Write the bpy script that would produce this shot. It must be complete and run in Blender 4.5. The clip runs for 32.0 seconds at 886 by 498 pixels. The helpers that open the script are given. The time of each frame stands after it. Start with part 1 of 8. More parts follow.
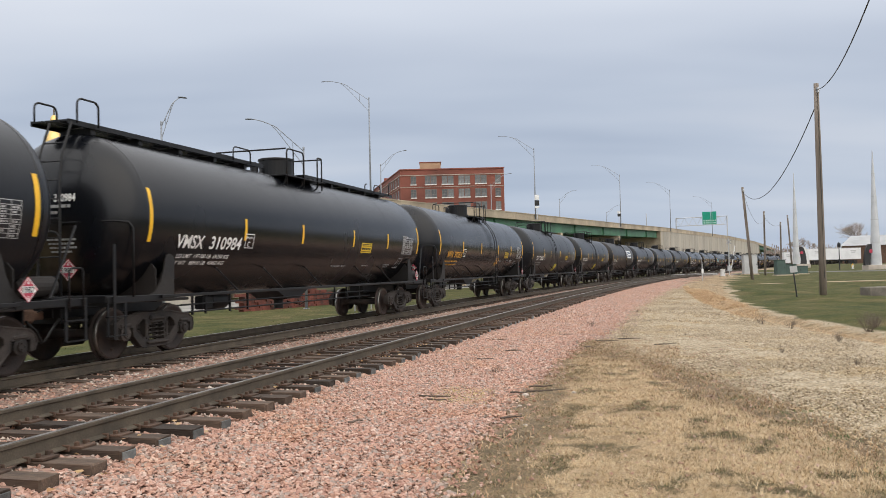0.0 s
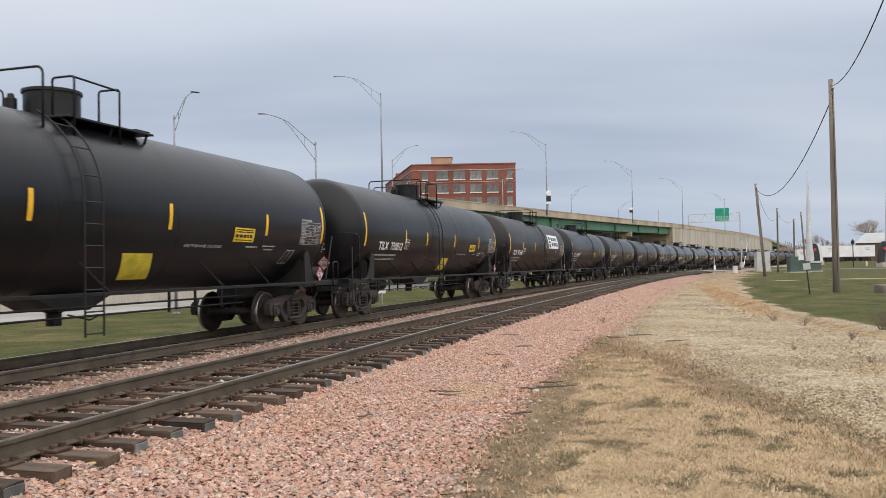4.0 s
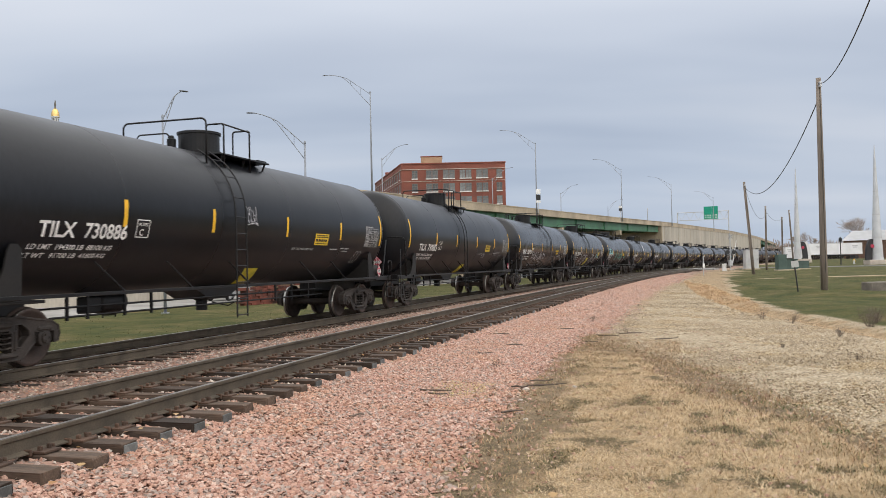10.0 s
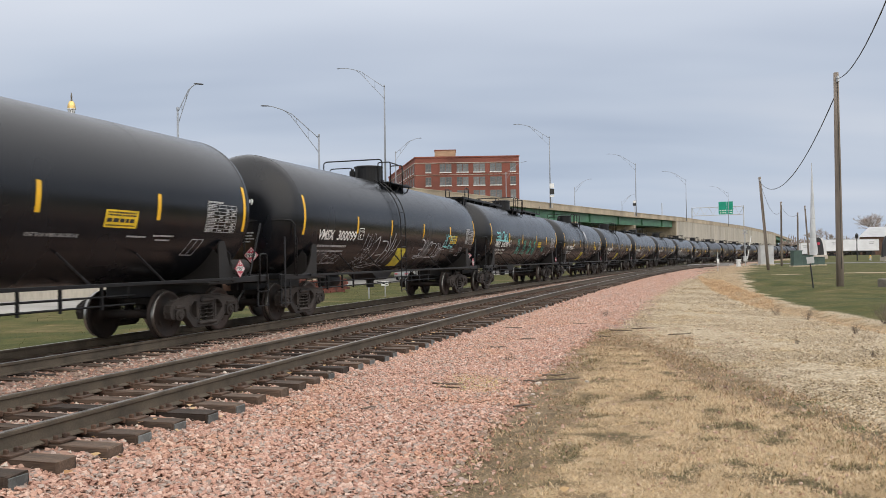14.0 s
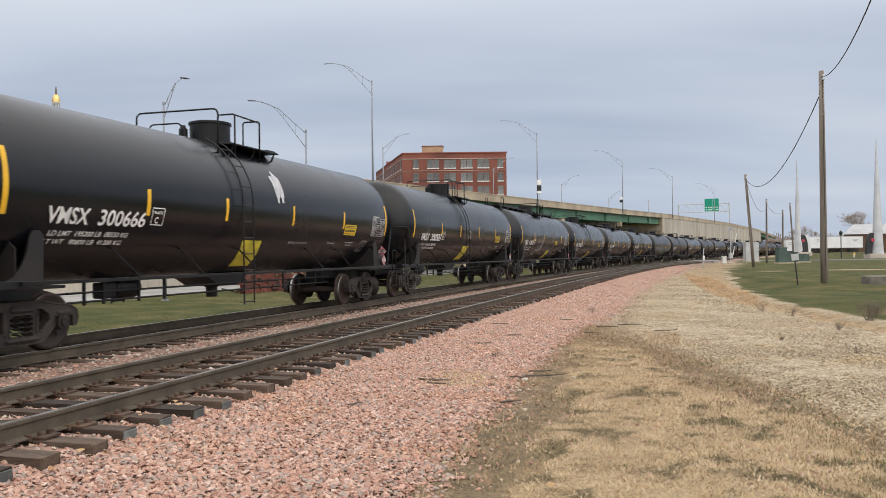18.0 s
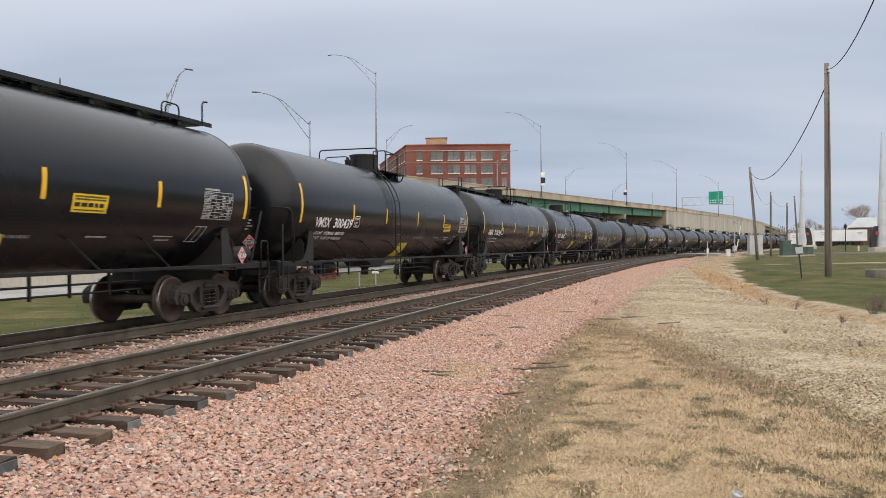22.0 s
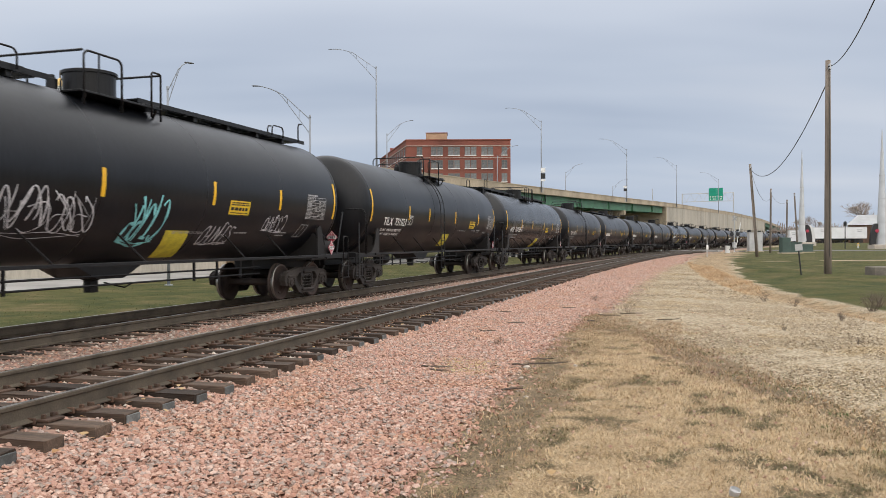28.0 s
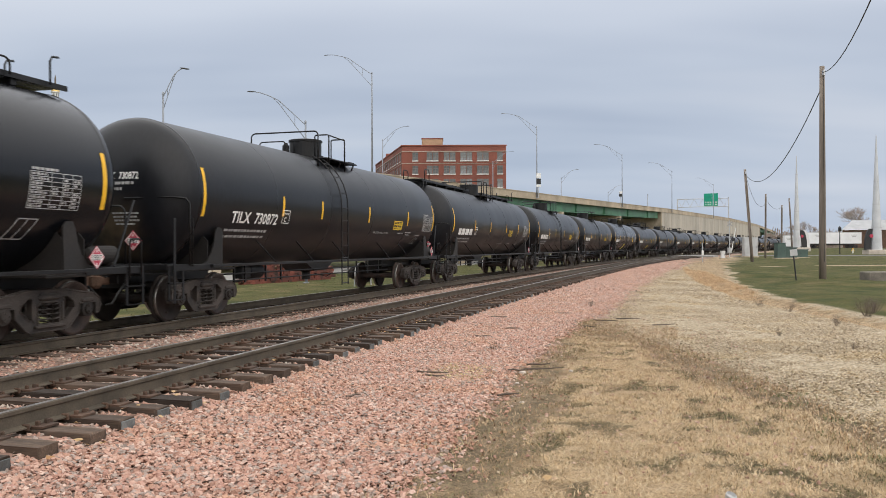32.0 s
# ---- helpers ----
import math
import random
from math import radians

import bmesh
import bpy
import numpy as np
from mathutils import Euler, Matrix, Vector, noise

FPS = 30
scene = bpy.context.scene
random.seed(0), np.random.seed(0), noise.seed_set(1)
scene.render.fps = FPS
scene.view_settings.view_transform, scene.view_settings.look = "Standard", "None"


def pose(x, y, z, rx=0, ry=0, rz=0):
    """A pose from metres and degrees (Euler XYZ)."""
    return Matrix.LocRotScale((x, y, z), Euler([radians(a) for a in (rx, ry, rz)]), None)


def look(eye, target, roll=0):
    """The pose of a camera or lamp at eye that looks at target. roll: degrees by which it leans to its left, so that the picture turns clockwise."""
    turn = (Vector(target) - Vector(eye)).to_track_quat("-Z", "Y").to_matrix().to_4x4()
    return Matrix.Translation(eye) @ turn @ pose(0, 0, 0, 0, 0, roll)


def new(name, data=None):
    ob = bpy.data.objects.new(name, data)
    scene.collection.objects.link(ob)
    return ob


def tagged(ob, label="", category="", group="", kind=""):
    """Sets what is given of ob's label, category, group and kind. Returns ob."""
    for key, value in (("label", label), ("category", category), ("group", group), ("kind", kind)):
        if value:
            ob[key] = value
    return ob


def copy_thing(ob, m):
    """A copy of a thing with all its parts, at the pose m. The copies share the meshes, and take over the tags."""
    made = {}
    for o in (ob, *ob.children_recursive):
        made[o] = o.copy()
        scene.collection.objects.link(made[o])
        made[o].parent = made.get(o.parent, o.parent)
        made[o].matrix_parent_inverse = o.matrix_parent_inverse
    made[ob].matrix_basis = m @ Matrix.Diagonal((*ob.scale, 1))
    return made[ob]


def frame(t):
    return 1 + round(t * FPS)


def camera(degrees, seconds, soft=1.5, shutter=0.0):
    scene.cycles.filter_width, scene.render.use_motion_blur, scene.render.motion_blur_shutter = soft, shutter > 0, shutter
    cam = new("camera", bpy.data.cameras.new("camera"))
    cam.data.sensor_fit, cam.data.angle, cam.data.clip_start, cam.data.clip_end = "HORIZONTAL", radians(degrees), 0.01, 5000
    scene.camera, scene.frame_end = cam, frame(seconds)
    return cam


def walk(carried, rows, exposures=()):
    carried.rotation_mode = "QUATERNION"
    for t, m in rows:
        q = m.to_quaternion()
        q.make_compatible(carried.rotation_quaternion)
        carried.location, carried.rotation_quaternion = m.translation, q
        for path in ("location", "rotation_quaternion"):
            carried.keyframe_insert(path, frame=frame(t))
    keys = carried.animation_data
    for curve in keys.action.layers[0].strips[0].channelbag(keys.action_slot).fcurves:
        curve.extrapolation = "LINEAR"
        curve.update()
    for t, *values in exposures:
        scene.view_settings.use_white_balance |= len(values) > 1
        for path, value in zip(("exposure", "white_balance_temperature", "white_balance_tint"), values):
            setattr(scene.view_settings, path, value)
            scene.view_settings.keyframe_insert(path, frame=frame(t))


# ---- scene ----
EYE = 1.372  # above the top of the rails


def aim(yaw, pitch, roll):
    """The camera's pose: turned right by yaw, up by pitch, leaning by roll, in degrees."""
    return pose(0, 0, EYE) @ pose(0, 0, 0, 0, 0, -yaw) @ pose(0, 0, 0, 90 + pitch) @ pose(0, 0, 0, 0, 0, roll)


cam = camera(56.64, 32.0, soft=0.5, shutter=0.12)
walk(cam, [
    (0, aim(-0.01, 1.54, -1.30)),
    (0.5, aim(-0.05, 1.40, -1.19)),
    (1, aim(-0.06, 1.28, -1.10)),
    (1.5, aim(-0.14, 1.21, -1.08)),
    (2, aim(-0.27, 1.22, -1.07)),
    (2.5, aim(-0.43, 1.24, -1.06)),
    (3, aim(-0.63, 1.23, -1.03)),
    (3.5, aim(-0.80, 1.21, -1.01)),
    (5.5, aim(-0.65, 1.42, -0.95)),
    (6, aim(-0.49, 1.47, -0.96)),
    (6.5, aim(-0.37, 1.47, -0.95)),
    (7, aim(-0.27, 1.42, -0.94)),
    (7.5, aim(-0.17, 1.36, -1.00)),
    (8, aim(-0.07, 1.31, -1.02)),
    (8.5, aim(-0.01, 1.27, -1.07)),
    (9, aim(0.00, 1.22, -1.13)),
    (9.5, aim(-0.02, 1.17, -1.15)),
    (10, aim(-0.10, 1.14, -1.20)),
    (10.5, aim(-0.28, 1.11, -1.17)),
    (11, aim(-0.54, 1.11, -1.11)),
    (11.5, aim(-0.83, 1.12, -1.07)),
    (12, aim(-1.09, 1.11, -1.02)),
    (12.5, aim(-1.21, 1.03, -0.97)),
    (13, aim(-1.19, 0.92, -0.89)),
    (13.5, aim(-1.12, 0.81, -0.87)),
    (14, aim(-1.02, 0.72, -0.82)),
    (14.5, aim(-0.92, 0.65, -0.80)),
    (16.5, aim(-0.51, 0.47, -0.74)),
    (17, aim(-0.38, 0.46, -0.70)),
    (17.5, aim(-0.24, 0.45, -0.72)),
    (18, aim(-0.13, 0.43, -0.66)),
    (18.5, aim(-0.04, 0.38, -0.59)),
    (19, aim(0.03, 0.29, -0.51)),
    (19.5, aim(0.07, 0.19, -0.44)),
    (20, aim(0.08, 0.09, -0.41)),
    (20.5, aim(0.01, 0.01, -0.45)),
    (21, aim(-0.11, -0.04, -0.49)),
    (21.5, aim(-0.24, -0.08, -0.50)),
    (22, aim(-0.38, -0.12, -0.50)),
    (22.5, aim(-0.53, -0.22, -0.45)),
    (23, aim(-0.68, -0.32, -0.43)),
    (23.5, aim(-0.76, -0.42, -0.37)),
    (24, aim(-0.83, -0.50, -0.34)),
    (24.5, aim(-0.85, -0.52, -0.31)),
    (25, aim(-0.83, -0.50, -0.25)),
    (25.5, aim(-0.77, -0.49, -0.14)),
    (27.5, aim(-0.47, -0.49, -0.15)),
    (28, aim(-0.36, -0.46, -0.18)),
    (28.5, aim(-0.26, -0.43, -0.22)),
    (29, aim(-0.18, -0.41, -0.23)),
    (29.5, aim(-0.15, -0.37, -0.25)),
    (30, aim(-0.13, -0.31, -0.24)),
    (30.5, aim(-0.13, -0.24, -0.24)),
    (31, aim(-0.12, -0.17, -0.22)),
    (31.5, aim(-0.11, -0.11, -0.23)),
    (32, aim(-0.06, -0.08, -0.22)),
])

# ---- light ----
world = bpy.data.worlds.new("overcast_sky")
scene.world = world
world.use_nodes = True
SUN_EL, SUN_AZ = 38.0, 150.0  # degrees; azimuth from +y towards +x


def build_sky():
    nt = world.node_tree
    nt.nodes.clear()
    n, l = nt.nodes.new, nt.links.new
    out, bg = n("ShaderNodeOutputWorld"), n("ShaderNodeBackground")
    sky = n("ShaderNodeTexSky")
    sky.sky_type, sky.sun_disc = "NISHITA", False
    sky.sun_elevation, sky.sun_rotation = radians(SUN_EL), radians(SUN_AZ)
    sky.dust_density = 2.0
    dim = n("ShaderNodeVectorMath")
    dim.operation = "SCALE"
    dim.inputs["Scale"].default_value = 0.09
    l(sky.outputs[0], dim.inputs[0])
    # cloud sheet: the sky's direction laid onto a flat layer
    co, sep = n("ShaderNodeTexCoord"), n("ShaderNodeSeparateXYZ")
    l(co.outputs["Generated"], sep.inputs[0])
    zz = n("ShaderNodeMath")
    zz.operation = "MAXIMUM"
    zz.inputs[1].default_value = 0.0
    l(sep.outputs[2], zz.inputs[0])
    za = n("ShaderNodeMath")
    za.operation = "ADD"
    za.inputs[1].default_value = 0.16
    l(zz.outputs[0], za.inputs[0])
    div = n("ShaderNodeVectorMath")
    div.operation = "DIVIDE"
    cmb = n("ShaderNodeCombineXYZ")
    for i in range(3):
        l(za.outputs[0], cmb.inputs[i])
    l(co.outputs["Generated"], div.inputs[0])
    l(cmb.outputs[0], div.inputs[1])
    mp = n("ShaderNodeMapping")
    mp.inputs["Scale"].default_value = (0.35, 0.9, 0.0)
    mp.inputs["Rotation"].default_value = (0, 0, radians(-8))
    mp.inputs["Location"].default_value = (0.3, CLOUD_SHIFT, 0)
    l(div.outputs[0], mp.inputs[0])
    big = n("ShaderNodeTexNoise")
    big.inputs["Scale"].default_value, big.inputs["Detail"].default_value = 0.9, 3.5
    big.inputs["Roughness"].default_value = 0.52
    l(mp.outputs[0], big.inputs["Vector"])
    ramp = n("ShaderNodeValToRGB")
    ramp.color_ramp.elements[0].position, ramp.color_ramp.elements[0].color = 0.30, (0.37, 0.44, 0.57, 1)
    ramp.color_ramp.elements[1].position, ramp.color_ramp.elements[1].color = 0.72, (0.70, 0.73, 0.80, 1)
    e = ramp.color_ramp.elements.new(0.5)
    e.color = (0.52, 0.585, 0.70, 1)
    l(big.outputs[0], ramp.inputs[0])
    # lighter, hazier air towards the horizon and towards the zenith
    hz = n("ShaderNodeMapRange")
    hz.inputs["From Min"].default_value, hz.inputs["From Max"].default_value = 0.0, 0.16
    hz.inputs["To Min"].default_value, hz.inputs["To Max"].default_value = 0.55, 0.0
    l(sep.outputs[2], hz.inputs[0])
    haze = n("ShaderNodeMix")
    haze.data_type = "RGBA"
    haze.inputs[7].default_value = (0.45, 0.545, 0.70, 1)
    l(hz.outputs[0], haze.inputs[0])
    l(ramp.outputs[0], haze.inputs[6])
    up = n("ShaderNodeMapRange")
    up.inputs["From Min"].default_value, up.inputs["From Max"].default_value = 0.2, 0.75
    up.inputs["To Min"].default_value, up.inputs["To Max"].default_value = 0.0, 0.95
    l(sep.outputs[2], up.inputs[0])
    high = n("ShaderNodeMix")
    high.data_type = "RGBA"
    high.inputs[7].default_value = (1.56, 1.55, 1.56, 1)
    l(up.outputs[0], high.inputs[0])
    l(haze.outputs[2], high.inputs[6])
    mix = n("ShaderNodeMix")
    mix.data_type = "RGBA"
    mix.inputs[0].default_value = 0.93
    l(dim.outputs[0], mix.inputs[6])
    l(high.outputs[2], mix.inputs[7])
    # the cloud sheet is lighter round the hidden sun
    dot, lobe, glow, add = n("ShaderNodeVectorMath"), n("ShaderNodeMapRange"), n("ShaderNodeVectorMath"), n("ShaderNodeVectorMath")
    dot.operation, glow.operation, add.operation = "DOT_PRODUCT", "SCALE", "ADD"
    e, a = radians(SUN_EL), radians(SUN_AZ)
    dot.inputs[1].default_value = (math.sin(a) * math.cos(e), math.cos(a) * math.cos(e), math.sin(e))
    l(co.outputs["Generated"], dot.inputs[0])
    lobe.interpolation_type = "SMOOTHSTEP"
    lobe.inputs["From Min"].default_value, lobe.inputs["From Max"].default_value = -0.45, 1.0
    l(dot.outputs["Value"], lobe.inputs[0])
    glow.inputs[0].default_value = (0.60, 0.57, 0.53)
    l(lobe.outputs[0], glow.inputs["Scale"])
    l(mix.outputs[2], add.inputs[0])
    l(glow.outputs[0], add.inputs[1])
    l(add.outputs[0], bg.inputs[0])
    bg.inputs[1].default_value = 1.0
    l(bg.outputs[0], out.inputs[0])


CLOUD_SHIFT = 0.0
build_sky()
sun_data = bpy.data.lights.new("sun", "SUN")
sun_data.energy, sun_data.angle, sun_data.color = 0.5, radians(70), (1.0, 0.86, 0.66)
sun = new("sun", sun_data)
_a, _e = radians(SUN_AZ), radians(SUN_EL)
sun.matrix_world = look((60 * math.sin(_a) * math.cos(_e), 60 * math.cos(_a) * math.cos(_e), 60 * math.sin(_e)), (0, 0, 0))
scene.view_settings.exposure = 0.0


# ---- materials ----
def mat(name, base, rough=0.6, metal=0.0, var=0.25, scale=3.0, fine=40.0, bump=0.15, tint=None, rand=0.0, stretch=(1, 1, 1), coords="Object", coat=0.0, dist=0.01, spec=0.5):
    """A surface with stains at two scales, fine relief, and a random shift of value from thing to thing (rand)."""
    m = bpy.data.materials.new(name)
    m.use_nodes = True
    nt = m.node_tree
    b = nt.nodes["Principled BSDF"]
    n, l = nt.nodes.new, nt.links.new
    co = n("ShaderNodeTexCoord")
    mp = n("ShaderNodeMapping")
    mp.inputs["Scale"].default_value = stretch
    l(co.outputs[coords], mp.inputs[0])
    a, c = n("ShaderNodeTexNoise"), n("ShaderNodeTexNoise")
    for t, s, d in ((a, scale, 5), (c, fine, 3)):
        t.inputs["Scale"].default_value, t.inputs["Detail"].default_value = s, d
        l(mp.outputs[0], t.inputs["Vector"])
    rm = n("ShaderNodeValToRGB")
    dark = tint or tuple(v * (1 - var) for v in base)
    lite = tuple(min(1, v * (1 + var * 0.8)) for v in base)
    rm.color_ramp.elements[0].position, rm.color_ramp.elements[0].color = 0.32, (*dark, 1)
    rm.color_ramp.elements[1].position, rm.color_ramp.elements[1].color = 0.68, (*lite, 1)
    e = rm.color_ramp.elements.new(0.5)
    e.color = (*base, 1)
    l(a.outputs[0], rm.inputs[0])
    hs = n("ShaderNodeHueSaturation")
    l(rm.outputs[0], hs.inputs["Color"])
    mr = n("ShaderNodeMapRange")
    mr.inputs["From Min"].default_value, mr.inputs["From Max"].default_value = 0.3, 0.7
    mr.inputs["To Min"].default_value, mr.inputs["To Max"].default_value = 1 - var * 0.5, 1 + var * 0.5
    l(c.outputs[0], mr.inputs[0])
    if rand:
        oi, rr, mu = n("ShaderNodeObjectInfo"), n("ShaderNodeMapRange"), n("ShaderNodeMath")
        rr.inputs["To Min"].default_value, rr.inputs["To Max"].default_value = 1 - rand, 1 + rand
        l(oi.outputs["Random"], rr.inputs[0])
        mu.operation = "MULTIPLY"
        l(rr.outputs[0], mu.inputs[0])
        l(mr.outputs[0], mu.inputs[1])
        l(mu.outputs[0], hs.inputs["Value"])
    else:
        l(mr.outputs[0], hs.inputs["Value"])
    l(hs.outputs[0], b.inputs["Base Color"])
    rg = n("ShaderNodeMapRange")
    rg.inputs["To Min"].default_value, rg.inputs["To Max"].default_value = max(0.03, rough - 0.12), min(1, rough + 0.12)
    l(a.outputs[0], rg.inputs[0])
    l(rg.outputs[0], b.inputs["Roughness"])
    b.inputs["Metallic"].default_value = metal
    b.inputs["Coat Weight"].default_value = coat
    b.inputs["Specular IOR Level"].default_value = spec
    if bump:
        bp = n("ShaderNodeBump")
        bp.inputs["Strength"].default_value, bp.inputs["Distance"].default_value = bump, dist
        l(c.outputs[0], bp.inputs["Height"])
        l(bp.outputs[0], b.inputs["Normal"])
    return m


def island_mat(name, colours, rough=0.85, var=0.2, fine=60.0, bump=0.3, tints=None):
    """Loose pieces joined into one mesh: each takes one of the colours by chance."""
    m = bpy.data.materials.new(name)
    m.use_nodes = True
    nt = m.node_tree
    b = nt.nodes["Principled BSDF"]
    n, l = nt.nodes.new, nt.links.new
    ge, rm = n("ShaderNodeNewGeometry"), n("ShaderNodeValToRGB")
    rm.color_ramp.interpolation = "CONSTANT"
    el = rm.color_ramp.elements
    for i, c in enumerate(colours):
        e = el[i] if i < 2 else el.new(0.99)
        e.position, e.color = i / len(colours), (*c, 1)
    l(ge.outputs["Random Per Island"], rm.inputs[0])
    co, t = n("ShaderNodeTexCoord"), n("ShaderNodeTexNoise")
    t.inputs["Scale"].default_value = fine
    l(co.outputs["Object"], t.inputs["Vector"])
    mr, hs = n("ShaderNodeMapRange"), n("ShaderNodeHueSaturation")
    mr.inputs["To Min"].default_value, mr.inputs["To Max"].default_value = 1 - var, 1 + var
    l(t.outputs[0], mr.inputs[0])
    l(mr.outputs[0], hs.inputs["Value"])
    l(rm.outputs[0], hs.inputs["Color"])
    l(hs.outputs[0], b.inputs["Base Color"])
    if tints:
        # broad drifts of another tint
        big, tr, mx = n("ShaderNodeTexNoise"), n("ShaderNodeValToRGB"), n("ShaderNodeMix")
        big.inputs["Scale"].default_value, big.inputs["Detail"].default_value = 0.9, 6
        l(co.outputs["Object"], big.inputs["Vector"])
        l(big.outputs[0], tr.inputs[0])
        el = tr.color_ramp.elements
        for i, c in enumerate(tints):
            e = el[i] if i < 2 else el.new(0.5)
            e.position, e.color = 0.34 + 0.32 * i / (len(tints) - 1), (*c, 1)
        mx.data_type, mx.blend_type = "RGBA", "MULTIPLY"
        mx.inputs[0].default_value = 1.0
        l(hs.outputs[0], mx.inputs[6])
        l(tr.outputs[0], mx.inputs[7])
        l(mx.outputs[2], b.inputs["Base Color"])
    b.inputs["Roughness"].default_value = rough
    if bump:
        bp = n("ShaderNodeBump")
        bp.inputs["Strength"].default_value, bp.inputs["Distance"].default_value = bump, 0.01
        l(t.outputs[0], bp.inputs["Height"])
        l(bp.outputs[0], b.inputs["Normal"])
    return m


def splash(m):
    """Brown road dirt thrown up on the middle of a tank's heads, in a soft upright streak."""
    nt = m.node_tree
    b = nt.nodes["Principled BSDF"]
    n, l = nt.nodes.new, nt.links.new
    co, sep, no = n("ShaderNodeTexCoord"), n("ShaderNodeSeparateXYZ"), n("ShaderNodeTexNoise")
    l(co.outputs["Object"], sep.inputs[0])
    no.inputs["Scale"].default_value = 2.2
    l(co.outputs["Object"], no.inputs["Vector"])

    def fade(src, a, c, absolute=False):
        if absolute:
            ab = n("ShaderNodeMath")
            ab.operation = "ABSOLUTE"
            l(src, ab.inputs[0])
            src = ab.outputs[0]
        r = n("ShaderNodeMapRange")
        r.interpolation_type = "SMOOTHSTEP"
        r.inputs["From Min"].default_value, r.inputs["From Max"].default_value = a, c
        l(src, r.inputs[0])
        return r.outputs[0]

    def times(a, c):
        mu = n("ShaderNodeMath")
        mu.operation = "MULTIPLY"
        l(a, mu.inputs[0])
        l(c, mu.inputs[1])
        return mu.outputs[0]
    k = times(times(fade(sep.outputs[0], 7.9, 8.25, True), fade(sep.outputs[1], 0.85, 0.15, True)), times(fade(sep.outputs[2], 2.65, 1.7), fade(no.outputs[0], 0.2, 0.65)))
    mx = n("ShaderNodeMix")
    mx.data_type = "RGBA"
    mx.inputs[7].default_value = (0.085, 0.062, 0.040, 1)
    l(k, mx.inputs[0])
    l(b.inputs["Base Color"].links[0].from_socket, mx.inputs[6])
    l(mx.outputs[2], b.inputs["Base Color"])


M = {}
M["tank"] = mat("black_tank_paint", (0.0040, 0.0048, 0.0068), 0.24, 0, 0.4, 0.7, 14, 0.03, rand=0.3, stretch=(1, 1, 0.35), spec=0.38)
M["tank_old"] = mat("sun_bleached_black_paint", (0.0064, 0.0072, 0.0094), 0.33, 0, 0.4, 0.6, 14, 0.04, rand=0.25, stretch=(1, 1, 0.35), spec=0.29)
M["tank_rusty"] = mat("rust_stained_black_paint", (0.0115, 0.0085, 0.0072), 0.38, 0, 0.5, 0.5, 12, 0.05, stretch=(0.6, 1, 0.6), spec=0.31)
for _m in ("tank", "tank_old", "tank_rusty"):
    splash(M[_m])
M["frame"] = mat("dusty_black_steel", (0.0085, 0.0085, 0.0095), 0.45, 0, 0.5, 2.5, 30, 0.15, rand=0.3, spec=0.32)
M["truck"] = mat("road_dust_on_cast_steel", (0.0359, 0.0289, 0.025), 0.8, 0, 0.5, 3.5, 40, 0.3, tint=(0.0156, 0.0133, 0.0125), rand=0.45)
M["saddle"] = mat("brown_dust_on_black_steel", (0.0133, 0.0108, 0.00945), 0.7, 0, 0.5, 1.2, 30, 0.15, tint=(0.007, 0.0063, 0.0063), rand=0.5)
M["wheel"] = mat("rusty_wheel_steel", (0.036, 0.0232, 0.0184), 0.7, 0.1, 0.5, 3, 40, 0.2, tint=(0.0144, 0.0112, 0.0104), rand=0.5)
M["tread"] = mat("polished_wheel_tread", (0.38, 0.37, 0.35), 0.35, 1.0, 0.2, 6, 60, 0.05)
M["rail"] = mat("rusty_rail_steel", (0.088, 0.070, 0.050), 0.75, 0.1, 0.35, 3, 60, 0.25)
M["rail_top"] = mat("polished_rail_head", (0.36, 0.355, 0.35), 0.40, 1.0, 0.25, 4, 80, 0.05)
M["tie"] = mat("creosoted_weathered_wood", (0.064, 0.043, 0.030), 0.85, 0, 0.5, 2.5, 20, 0.6, tint=(0.020, 0.0135, 0.0095), rand=0.55, stretch=(0.35, 3, 3))
M["plate"] = mat("rusty_tie_plate", (0.0808, 0.0476, 0.0314), 0.8, 0.1, 0.4, 5, 60, 0.3, rand=0.25)
M["end_plate"] = mat("zinc_tie_end_plate", (0.13, 0.14, 0.138), 0.6, 0.3, 0.35, 6, 70, 0.4, rand=0.35)
M["yellow"] = mat("yellow_reflective_tape", (0.80, 0.46, 0.02), 0.4, 0, 0.12, 4, 50, 0.02)
M["yellow_panel"] = mat("yellow_safety_panel", (0.78, 0.53, 0.025), 0.5, 0, 0.15, 4, 50, 0.02)
M["lime"] = mat("lime_yellow_paint", (0.66, 0.57, 0.05), 0.5, 0, 0.25, 4, 50, 0.02)
M["white"] = mat("white_stencil_paint", (0.78, 0.78, 0.76), 0.5, 0, 0.15, 4, 60, 0.02)
M["white_faded"] = mat("faded_white_stencil_paint", (0.36, 0.36, 0.36), 0.6, 0, 0.3, 6, 60, 0.02)
M["amber"] = mat("amber_stencil_paint", (0.72, 0.36, 0.03), 0.5, 0, 0.15, 4, 60, 0.02)
M["ink"] = mat("black_ink", (0.02, 0.02, 0.02), 0.6, 0, 0.2, 4, 60, 0.02)
M["red"] = mat("red_placard_print", (0.48, 0.045, 0.085), 0.5, 0, 0.15, 4, 60, 0.02)
M["galv"] = mat("galvanised_steel", (0.52, 0.53, 0.54), 0.45, 0.6, 0.15, 2, 30, 0.05)
M["lamp_steel"] = mat("weathered_grey_lamp_steel", (0.25, 0.27, 0.30), 0.6, 0.0, 0.1, 2, 30, 0.02)
